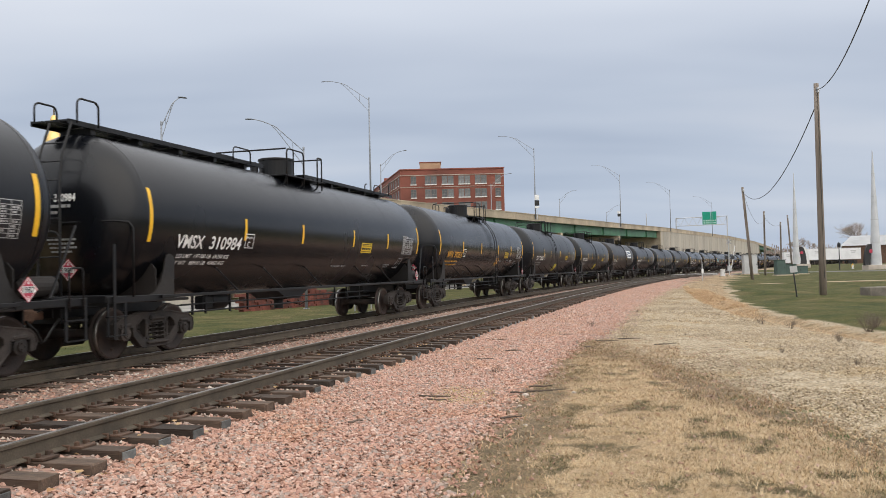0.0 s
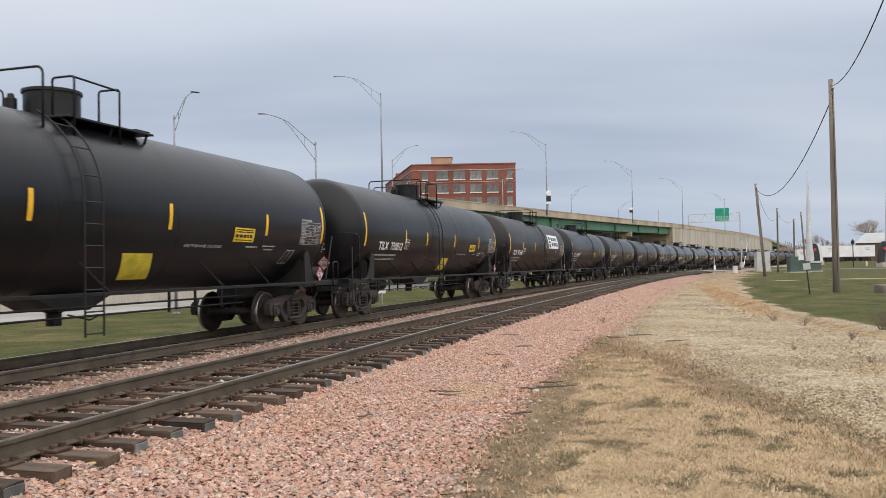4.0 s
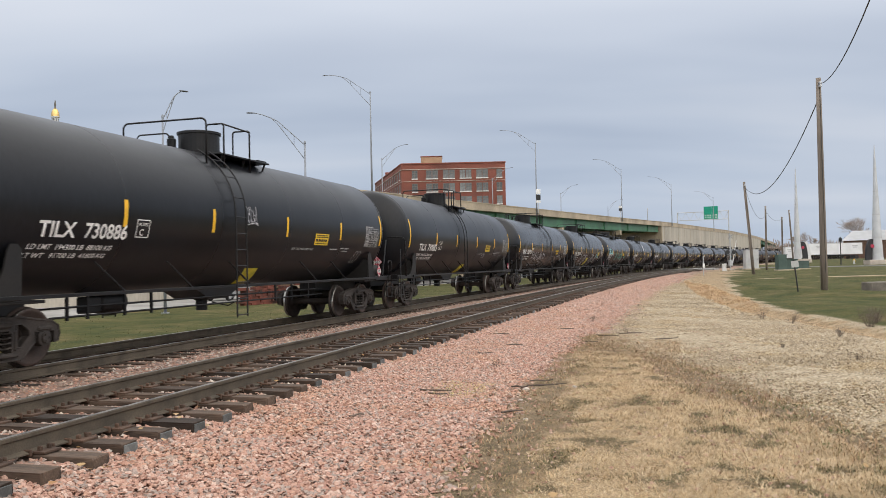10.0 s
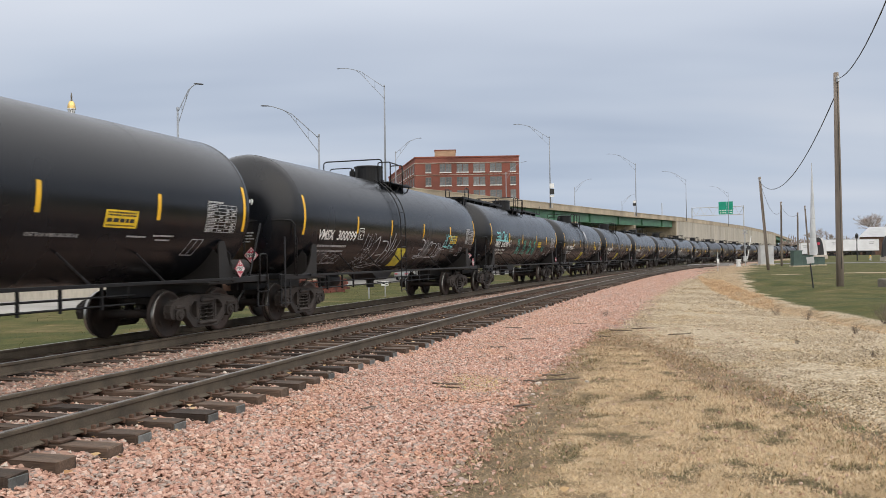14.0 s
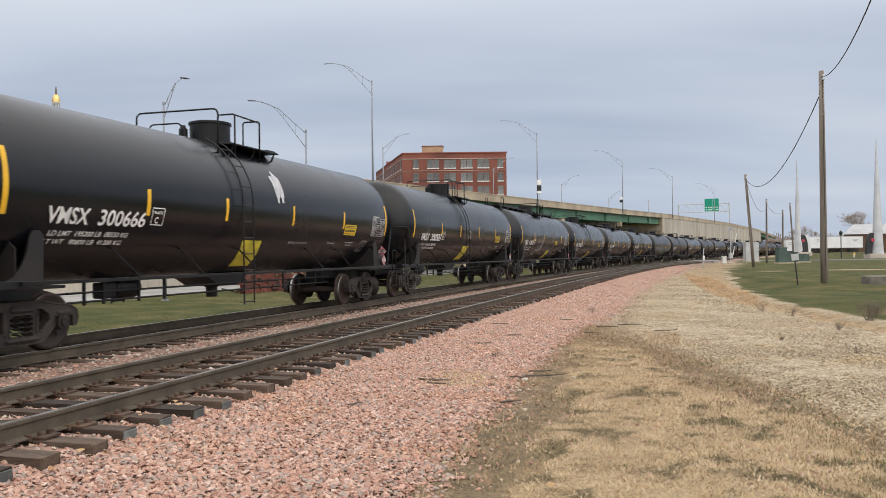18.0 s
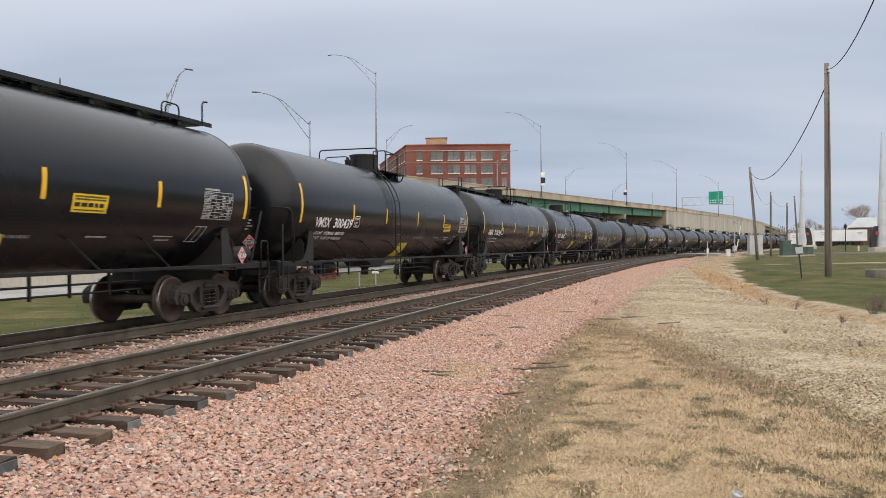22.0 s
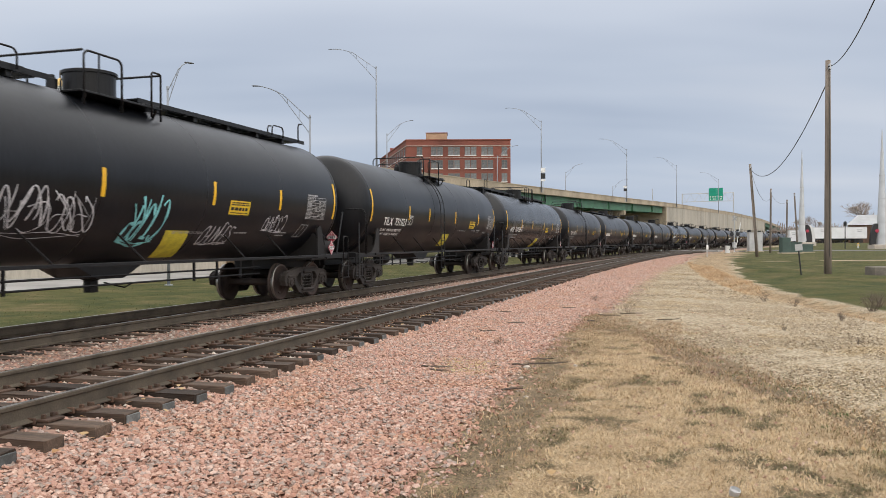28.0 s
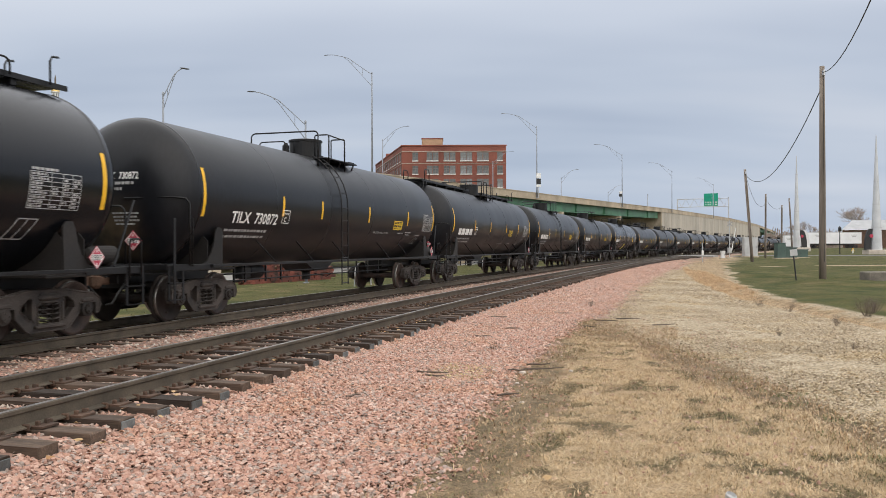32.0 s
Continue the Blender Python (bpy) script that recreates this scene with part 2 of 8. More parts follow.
M["lamp_head"] = mat("dark_grey_lamp_casing", (0.10, 0.105, 0.115), 0.6, 0.0, 0.1, 2, 30, 0.02)
M["wood_pole"] = mat("weathered_pole_wood", (0.20, 0.165, 0.135), 0.85, 0, 0.35, 1.5, 14, 0.5, stretch=(3, 3, 0.15))
M["cable"] = mat("black_cable", (0.02, 0.02, 0.02), 0.6, 0, 0.1, 2, 20, 0)
M["concrete"] = mat("weathered_concrete", (0.409, 0.339, 0.246), 0.85, 0, 0.25, 0.25, 6, 0.15, stretch=(1, 1, 0.4))
M["wall_concrete"] = mat("pale_retaining_wall_concrete", (0.428, 0.391, 0.326), 0.85, 0, 0.2, 0.2, 5, 0.15, stretch=(1, 1, 0.3))
M["green_steel"] = mat("green_painted_girder", (0.07, 0.185, 0.105), 0.55, 0, 0.3, 0.4, 8, 0.05)
M["brick"] = mat("red_brick", (0.22, 0.075, 0.053), 0.85, 0, 0.25, 0.15, 6, 0.15)
M["brick_dark"] = mat("shaded_red_brick", (0.24, 0.075, 0.05), 0.85, 0, 0.25, 0.15, 6, 0.15)
M["stone"] = mat("buff_stone_trim", (0.48, 0.42, 0.36), 0.8, 0, 0.2, 1, 12, 0.1)
M["glass"] = mat("dark_window_glass", (0.16, 0.165, 0.165), 0.12, 0, 0.4, 0.3, 3, 0, rand=0.4)
M["white_frame"] = mat("white_window_paint", (0.70, 0.69, 0.66), 0.6, 0, 0.15, 2, 20, 0.05)
M["sash"] = mat("grey_brown_window_sash", (0.17, 0.15, 0.13), 0.6, 0, 0.2, 2, 20, 0.05)
M["spire"] = mat("brushed_silver_paint", (0.55, 0.56, 0.57), 0.5, 0.15, 0.12, 0.6, 10, 0.03)
M["dark_concrete"] = mat("dark_weathered_concrete", (0.17, 0.15, 0.125), 0.9, 0, 0.35, 1.5, 20, 0.3)
M["tan"] = mat("tan_penthouse_cladding", (0.40, 0.27, 0.17), 0.85, 0, 0.2, 0.4, 6, 0.1)
M["sign_green"] = mat("green_highway_sign", (0.0, 0.27, 0.17), 0.45, 0, 0.08, 1, 20, 0)
M["gold"] = mat("gilded_dome", (0.72, 0.50, 0.20), 0.3, 1.0, 0.15, 1, 10, 0)
M["white_wall"] = mat("white_painted_siding", (0.666, 0.666, 0.657), 0.6, 0, 0.1, 0.4, 8, 0.05)
M["trailer"] = mat("white_trailer_panel", (0.78, 0.78, 0.79), 0.4, 0, 0.08, 0.5, 6, 0.02)
M["cabinet_grey"] = mat("grey_cabinet_aluminium", (0.50, 0.50, 0.50), 0.5, 0.2, 0.12, 1, 20, 0.03)
M["cabinet_green"] = mat("green_utility_cabinet", (0.065, 0.105, 0.09), 0.55, 0, 0.15, 1, 20, 0.03)
M["asphalt"] = mat("worn_asphalt", (0.128, 0.124, 0.12), 0.9, 0, 0.25, 0.3, 20, 0.3)
M["pavement"] = mat("pale_road_concrete", (0.288, 0.28, 0.264), 0.9, 0, 0.2, 0.3, 20, 0.2)
M["dark_steel"] = mat("black_painted_steel", (0.02, 0.02, 0.022), 0.45, 0, 0.2, 2, 30, 0.05)
M["bark"] = mat("grey_brown_bark", (0.13, 0.10, 0.08), 0.9, 0, 0.3, 2, 20, 0.4)
M["rubble"] = mat("dark_red_old_brick", (0.16, 0.05, 0.035), 0.9, 0, 0.55, 1.6, 12, 0.4, tint=(0.05, 0.03, 0.025))
M["twig"] = mat("pale_brown_twigs", (0.36, 0.30, 0.255), 0.9, 0, 0.3, 2, 20, 0.2)
M["roof_white"] = mat("pale_metal_roof", (0.68, 0.689, 0.697), 0.5, 0.0, 0.1, 0.5, 8, 0.05)
M["rust_brown"] = mat("rust_brown_steel", (0.13, 0.075, 0.05), 0.8, 0.1, 0.4, 2, 30, 0.2)


# ---- helpers for shapes ----
def part(name, bm, material, parent=None, label="", smooth=False):
    me = bpy.data.meshes.new(name)
    if smooth:
        for f in bm.faces:
            f.smooth = True
    bm.to_mesh(me)
    bm.free()
    for m in material if isinstance(material, (list, tuple)) else (material,):
        me.materials.append(m)
    ob = new(name, me)
    if parent is not None:
        ob.parent = parent
    if label:
        tagged(ob, label)
    return ob


def mesh_np(name, verts, faces, material, parent=None):
    me = bpy.data.meshes.new(name)
    me.from_pydata(verts.tolist() if hasattr(verts, "tolist") else verts, [], faces.tolist() if hasattr(faces, "tolist") else faces)
    for m in material if isinstance(material, (list, tuple)) else (material,):
        me.materials.append(m)
    ob = new(name, me)
    if parent is not None:
        ob.parent = parent
    return ob


def share(name, data, parent, m=None):
    """One more object on the same mesh."""
    ob = new(name, data)
    ob.parent = parent
    if m is not None:
        ob.matrix_basis = m
    return ob


def box(bm, size, at=(0, 0, 0), bevel=0.0, turn=None, mi=0):
    m = Matrix.Translation(at) @ (turn or Matrix()) @ Matrix.Diagonal((*size, 1))
    got = bmesh.ops.create_cube(bm, size=1.0, matrix=m)
    fs = {f for v in got["verts"] for f in v.link_faces}
    for f in fs:
        f.material_index = mi
    if bevel:
        es = {e for v in got["verts"] for e in v.link_edges}
        bmesh.ops.bevel(bm, geom=list(es), offset=bevel, segments=1, affect="EDGES")
    return bm


def lathe(bm, prof, seg=24, m=Matrix(), mi=None):
    """Turns (x, r) pairs round the x axis."""
    rings = []
    for x, r in prof:
        if r < 1e-5:
            rings.append([bm.verts.new(m @ Vector((x, 0, 0)))])
        else:
            rings.append([bm.verts.new(m @ Vector((x, r * math.cos(2 * math.pi * i / seg), r * math.sin(2 * math.pi * i / seg)))) for i in range(seg)])
    for k, (a, b) in enumerate(zip(rings, rings[1:])):
        for i in range(seg):
            j = (i + 1) % seg
            q = [a[i % len(a)], a[j % len(a)], b[j % len(b)], b[i % len(b)]]
            vs = []
            for v in q:
                if v not in vs:
                    vs.append(v)
            if len(vs) > 2:
                f = bm.faces.new(vs[::-1])
                if mi is not None:
                    f.material_index = mi[k]
    return bm


def tube(bm, pts, r, seg=6, close=True):
    """A rod through the points, r thick."""
    pts = [Vector(p) for p in pts]
    rings = []
    for i, p in enumerate(pts):
        d = (pts[min(i + 1, len(pts) - 1)] - pts[max(i - 1, 0)]).normalized()
        a = d.orthogonal().normalized() if not rings else (ref - d * ref.dot(d)).normalized()
        ref = a
        b = d.cross(a)
        rr = r[i] if isinstance(r, (list, tuple)) else r
        rings.append([bm.verts.new(p + (a * math.cos(2 * math.pi * k / seg) + b * math.sin(2 * math.pi * k / seg)) * rr) for k in range(seg)])
    for a, b in zip(rings, rings[1:]):
        for k in range(seg):
            bm.faces.new((a[k], a[(k + 1) % seg], b[(k + 1) % seg], b[k]))
    if close:
        bm.faces.new(rings[0][::-1])
        bm.faces.new(rings[-1])
    return bm


def prism(bm, outline, depth, m=Matrix()):
    """A plate: outline in x, z, its thickness in y, centred."""
    a = [bm.verts.new(m @ Vector((x, -depth / 2, z))) for x, z in outline]
    b = [bm.verts.new(m @ Vector((x, depth / 2, z))) for x, z in outline]
    n = len(outline)
    bm.faces.new(a)
    bm.faces.new(b[::-1])
    for i in range(n):
        bm.faces.new((a[(i + 1) % n], a[i], b[i], b[(i + 1) % n]))
    return bm


def empty(name, m=None):
    ob = new(name)
    ob.empty_display_size = 0.3
    if m is not None:
        ob.matrix_basis = m
    return ob


def smoothstep(a, b, x):
    t = np.clip((x - a) / (b - a), 0, 1)
    return t * t * (3 - 2 * t)


# ---- the line of the track: s runs away from the camera, u is the distance from the near track towards the camera ----
D_TRACK = 4.28    # between the two tracks
Z_FAR = -0.07     # top of the far rails against the near ones
TS = np.linspace(-480, 430, 1821)
_k = np.interp(TS, [-100, -80, -60, -20, 20, 60, 110, 170, 330], [0, 0.001, 0.00199, 0.00104, 0.00091, 0.00138, 0.00083, 0.00079, 0.00079])
_step = TS[1] - TS[0]
_i0 = int(np.argmin(abs(TS)))
TH = -np.concatenate([[0], np.cumsum((_k[1:] + _k[:-1]) / 2 * _step)])
TH = TH - TH[_i0] + 1.26853
_mid = (TH[1:] + TH[:-1]) / 2
TX = np.concatenate([[0], np.cumsum(np.cos(_mid) * _step)])
TY = np.concatenate([[0], np.cumsum(np.sin(_mid) * _step)])
TX, TY = TX - TX[_i0], TY - TY[_i0] + 37.332


def on_line(s, u, z=0.0):
    x, y, th = np.interp(s, TS, TX), np.interp(s, TS, TY), np.interp(s, TS, TH)
    d = u + D_TRACK
    return np.stack(np.broadcast_arrays(x + np.sin(th) * d, y - np.cos(th) * d, z), -1)


def heading(s):
    return float(np.interp(s, TS, TH))


def line_coords(x, y):
    """s and u of places on the ground."""
    x, y = np.asarray(x, float).ravel(), np.asarray(y, float).ravel()
    s, u = np.empty(len(x)), np.empty(len(x))
    tx, ty, ts, th = TX[::4], TY[::4], TS[::4], TH[::4]
    for a in range(0, len(x), 20000):
        b = slice(a, a + 20000)
        i = np.argmin((x[b, None] - tx) ** 2 + (y[b, None] - ty) ** 2, 1)
        dx, dy = x[b] - tx[i], y[b] - ty[i]
        s[b] = ts[i] + dx * np.cos(th[i]) + dy * np.sin(th[i])
        u[b] = dx * np.sin(th[i]) - dy * np.cos(th[i]) - D_TRACK
    return s, u


def gravel_edge(s):
    """u at which the gravel gives way to dry bank grass."""
    return np.interp(s, [-60, -30, -16, -5, 6, 38, 80, 110], [14.5, 12.8, 10.4, 8.0, 6.9, 4.6, 4.2, 4.0])


def grass_edge(s):
    """u at which the bank gives way to green lawn."""
    return gravel_edge(s) + np.interp(s, [-60, -16, -5, 6, 38, 80, 110], [0.5, 0.5, 0.8, 1.2, 3.2, 3.6, 3.0])


def dry_edge(s):
    """u at which the dry grass gives way to pale gravel."""
    return np.interp(s, [-60, -34, -28, -26.5, -25.5, -23.5, -21, -17], [11, 9.0, 8.15, 7.9, 7.73, 7.2, 6.4, 4.7])


def straw_edges(s):
    """u from which and up to which the straw grows, between worn dirt and brown weeds."""
    lo = np.interp(s, [-30, -27, -24.5, -20.5], [4.98, 5.02, 4.82, 4.25])
    return lo, dry_edge(s) - np.interp(s, [-28, -26.3, -25, -22.5, -20], [0.25, 0.33, 0.75, 0.9, 0.5])


def straw_patches(s, u):
    """Where the straw lies thick (above 0) or is worn down to dark thatch (below)."""
    return np.array([noise.noise((a * 1.1, b * 1.5, 3.0)) * 0.6 + 0.55 * noise.noise((a * 2.6, b * 3.2, 5.0)) + 0.3 * noise.noise((a * 6.0, b * 6.0, 9.0)) for a, b in zip(np.ravel(s).tolist(), np.ravel(u).tolist())])


def ground_z(s, u):
    z = np.interp(u, [-60, -9, -7.2, -6.0, -4.28, -1.4, 0, 1.1, 1.42, 2.0, 3.4, 4.6, 60], [-0.95, -0.95, -0.7, -0.33, -0.30, -0.26, -0.23, -0.235, -0.30, -0.345, -0.43, -0.44, -0.44])
    ge = gravel_edge(s)
    right = smoothstep(0, 1, (u - ge + 0.2) / 1.2)
    z = z + 0.14 * smoothstep(0.8, 3.5, u - ge) * smoothstep(60, 20, s) * np.sin(0.31 * s + 0.9 * np.sin(0.23 * s + 0.3 * u)) * np.sin(0.5 * u + 0.17 * s)
    z = z + right * (0.10 - 0.26 * np.exp(-((u - ge - 0.1) / 0.5) ** 2)) * smoothstep(70, 30, s)
    far = smoothstep(3.0, 9.0, u)
    return z + far * (0.34 * smoothstep(25, 105, s) + 0.95 * smoothstep(95, 190, s)) + 0.3 * smoothstep(-8, -30, u) * smoothstep(60, 200, s)


def ground_at(x, y):
    s, u = line_coords([x], [y])
    return float(ground_z(s, u)[0])


# ---- the train: kind, mark, paint, patches of each car in order ----
# kind: o, s, t and v central platform (four makes), l full-length walkway
TRAIN = [
    ("s", "", "white", "tank", ""),
    ("s", "", "white", "tank_old", ""),
    ("l", "VMSX 310984", "white", "tank", "m"),
    ("s", "NATX 302821", "amber", "tank", "a"),
    ("t", "TILX 730658", "white", "tank_old", "y"),
    ("t", "TILX 730812", "white", "tank_old", "y"),
    ("o", "TILX 191863", "white", "tank_rusty", "b"),
    ("o", "TILX 190874", "white", "tank_old", ""),
    ("u", "TILX 730886", "white", "tank_old", "7y"),
    ("u", "TILX 730885", "white", "tank_old", "8y"),
    ("s", "VMSX 300953", "white", "tank", "1"),
    ("v", "VMSX 300099", "white", "tank", "2y"),
    ("l", "VMSX 310290", "white", "tank", "3"),
    ("v", "VMSX 300666", "white", "tank", "yw"),
    ("v", "VMSX 300581", "white", "tank", "6y"),
    ("l", "VMSX 310472", "white", "tank", "4y"),
    ("v", "VMSX 300439", "white", "tank", "y"),
    ("l", "VMSX 310134", "white", "tank", ""),
    ("v", "VMSX 300582", "white", "tank", "y"),
    ("l", "VMSX 311483", "white", "tank_old", "5y"),
    ("t", "TILX 731021", "white", "tank_old", "y"),
    ("l", "VMSX 310133", "white", "tank", "y"),
    ("t", "TILX 730872", "white", "tank_old", ""),
]
WEIGHTS = {
    "VMSX 310984": ("LD LMT  197100 LB  89350 KG", "LT WT   88900 LB  40450 KG"),
    "TILX 730885": ("LD LMT  194100 LB  88000 KG", "LT WT   91900 LB  41700 KG"),
    "TILX 190874": ("LD LMT  198900 LB  91000 KG", "LT WT   66100 LB  30000 KG"),
    "VMSX 300953": ("LD LMT  195500 LB  88550 KG", "LT WT   90500 LB  41050 KG"),
    "VMSX 310290": ("LD LMT  198200 LB  89950 KG", "LT WT   87800 LB  39850 KG"),
    "VMSX 300666": ("LD LMT  195200 LB  88550 KG", "LT WT   90800 LB  41200 KG"),
    "TILX 731021": ("LD LMT  194500 LB  88200 KG", "LT WT   91500 LB  41500 KG"),
    "TILX 730886": ("LD LMT  194300 LB  88100 KG", "LT WT   91700 LB  41600 KG"),
    "VMSX 300581": ("LD LMT  194800 LB  88250 KG", "LT WT   91400 LB  41500 KG"),
    "VMSX 310472": ("LD LMT  198100 LB  89850 KG", "LT WT   87900 LB  39850 KG"),
    "VMSX 300439": ("LD LMT  195000 LB  88500 KG", "LT WT   91000 LB  41250 KG"),
}

# ---- writing: filled outlines in their own plane, made once ----
WRITING = {}


def flat_text(body, size):
    """The outlines of some writing, filled, as a bmesh in its own plane."""
    bm = bmesh.new()
    bm.from_mesh(WRITING[body])
    bmesh.ops.scale(bm, vec=(size, size, size), verts=bm.verts)
    return bm


def prepare_writing():
    words = ["1987", "PLATE", "C", "AAR ST-470", "VENT TANK WHEN UNLOADING"]
    words += [w for row in TRAIN if row[1] for w in row[1].split()] + [w for pair in WEIGHTS.values() for w in pair]
    made = []
    for body in dict.fromkeys(words):
        cu = bpy.data.curves.new("writing", "FONT")
        cu.body, cu.resolution_u = body, 3
        cu.offset = 0.020 if len(body) < 7 else 0.012
        made.append((body, new("writing", cu)))
    dg = bpy.context.evaluated_depsgraph_get()
    for body, ob in made:
        WRITING[body] = bpy.data.meshes.new_from_object(ob.evaluated_get(dg))
    for body, ob in made:
        bpy.data.objects.remove(ob)


prepare_writing()


# ---- ground ----
def ground_material():
    """Broken pink stone, bare dirt, dry grass, pale gravel and green grass, each where its mask lies."""
    m = bpy.data.materials.new("ground_cover")
    m.use_nodes = True
    nt = m.node_tree
    b = nt.nodes["Principled BSDF"]
    n, l = nt.nodes.new, nt.links.new
    co = n("ShaderNodeTexCoord")

    def noise_tex(scale, detail=5, stretch=None):
        t = n("ShaderNodeTexNoise")
        t.inputs["Scale"].default_value, t.inputs["Detail"].default_value = scale, detail
        if stretch:
            mp = n("ShaderNodeMapping")
            mp.inputs["Scale"].default_value = stretch
            l(co.outputs["Object"], mp.inputs[0])
            l(mp.outputs[0], t.inputs["Vector"])
        else:
            l(co.outputs["Object"], t.inputs["Vector"])
        return t.outputs[0]

    def ramp(src, *stops):
        r = n("ShaderNodeValToRGB")
        el = r.color_ramp.elements
        for i, (p, c) in enumerate(stops):
            e = el[i] if i < 2 else el.new(0.99)
            e.position, e.color = p, (*c, 1)
        l(src, r.inputs[0])
        return r.outputs[0]

    def cells(scale, *stops):
        v = n("ShaderNodeTexVoronoi")
        v.inputs["Scale"].default_value = scale
        l(co.outputs["Object"], v.inputs["Vector"])
        sp = n("ShaderNodeSeparateColor")
        l(v.outputs["Color"], sp.inputs[0])
        return ramp(sp.outputs[0], *stops), v.outputs["Distance"]

    def blend(f, a, b2, mode="MIX"):
        x = n("ShaderNodeMix")
        x.data_type, x.blend_type = "RGBA", mode
        if isinstance(f, float):
            x.inputs[0].default_value = f
        else:
            l(f, x.inputs[0])
        l(a, x.inputs[6])
        l(b2, x.inputs[7])
        return x.outputs[2]

    pink, d1 = cells(19, (0, (0.16, 0.1, 0.076)), (0.3, (0.288, 0.18, 0.14)), (0.6, (0.352, 0.224, 0.172)), (0.85, (0.208, 0.164, 0.14)))
    pale, d2 = cells(24, (0, (0.185, 0.147, 0.0966)), (0.35, (0.311, 0.252, 0.168)), (0.7, (0.395, 0.323, 0.227)), (0.92, (0.462, 0.395, 0.294)))
    dirt = ramp(noise_tex(3, 7), (0.3, (0.139, 0.107, 0.064)), (0.7, (0.312, 0.23, 0.148)))
    dry = ramp(noise_tex(3.0, 7), (0.28, (0.221, 0.16, 0.093)), (0.42, (0.354, 0.253, 0.15)), (0.58, (0.443, 0.327, 0.199)), (0.75, (0.496, 0.372, 0.239)))
    thatch = ramp(noise_tex(5.0, 6), (0.30, (0.0997, 0.0831, 0.0415)), (0.52, (0.166, 0.124, 0.0707)), (0.72, (0.249, 0.179, 0.104)))
    green = ramp(noise_tex(0.55, 9), (0.30, (0.0444, 0.0571, 0.0127)), (0.46, (0.0792, 0.0855, 0.0215)), (0.60, (0.121, 0.108, 0.038)), (0.74, (0.209, 0.155, 0.0761)))
    # fine fibres and crumbs
    crumb = ramp(noise_tex(70, 5), (0.40, (0.30, 0.29, 0.27)), (0.58, (1.0, 1.0, 1.0)))
    dirt, dry, green, thatch = (blend(0.85, c2, crumb, "MULTIPLY") for c2 in (dirt, dry, green, thatch))
    va = n("ShaderNodeVertexColor")
    va.layer_name = "cover"
    sp = n("ShaderNodeSeparateColor")
    l(va.outputs[0], sp.inputs[0])
    vb = n("ShaderNodeVertexColor")
    vb.layer_name = "more"
    sq = n("ShaderNodeSeparateColor")
    l(vb.outputs[0], sq.inputs[0])

    def mask(src, amount=0.5, scale=1.6):
        """A mask with a ragged edge."""
        a, s2 = n("ShaderNodeMath"), n("ShaderNodeMapRange")
        a.operation = "ADD"
        k = n("ShaderNodeMapRange")
        k.inputs["To Min"].default_value, k.inputs["To Max"].default_value = -amount, amount
        l(noise_tex(scale, 6), k.inputs[0])
        l(src, a.inputs[0])
        l(k.outputs[0], a.inputs[1])
        s2.inputs["From Min"].default_value, s2.inputs["From Max"].default_value = 0.35, 0.65
        l(a.outputs[0], s2.inputs[0])
        return s2.outputs[0]

    c = blend(mask(sp.outputs[0], 0.5, 1.2), pink, pale)
    c = blend(mask(sp.outputs[1], 0.7, 2.5), c, dirt)
    c = blend(mask(sp.outputs[2], 0.9, 1.3), c, dry)
    c = blend(mask(sq.outputs[1], 0.35, 5.0), c, thatch)
    c = blend(mask(sq.outputs[0], 0.35, 0.8), c, green)
    l(c, b.inputs["Base Color"])
    b.inputs["Roughness"].default_value = 0.95
    b.inputs["Specular IOR Level"].default_value = 0.2
    bp = n("ShaderNodeBump")
    bp.inputs["Strength"].default_value, bp.inputs["Distance"].default_value = 0.5, 0.02
    l(d1, bp.inputs["Height"])
    l(bp.outputs[0], b.inputs["Normal"])
    return m


def spread(lo, hi, step, far, grow=1.22):
    """Grid lines: even from lo to hi, then wider and wider out to far."""
    mid = list(np.arange(lo, hi + step / 2, step))
    a, w = [], step
    while (a[-1] if a else mid[-1]) < far:
        w *= grow
        a.append((a[-1] if a else mid[-1]) + w)
    b, w = [], step
    while (b[-1] if b else mid[0]) > -far:
        w *= grow
        b.append((b[-1] if b else mid[0]) - w)
    return np.array(b[::-1] + mid + a)


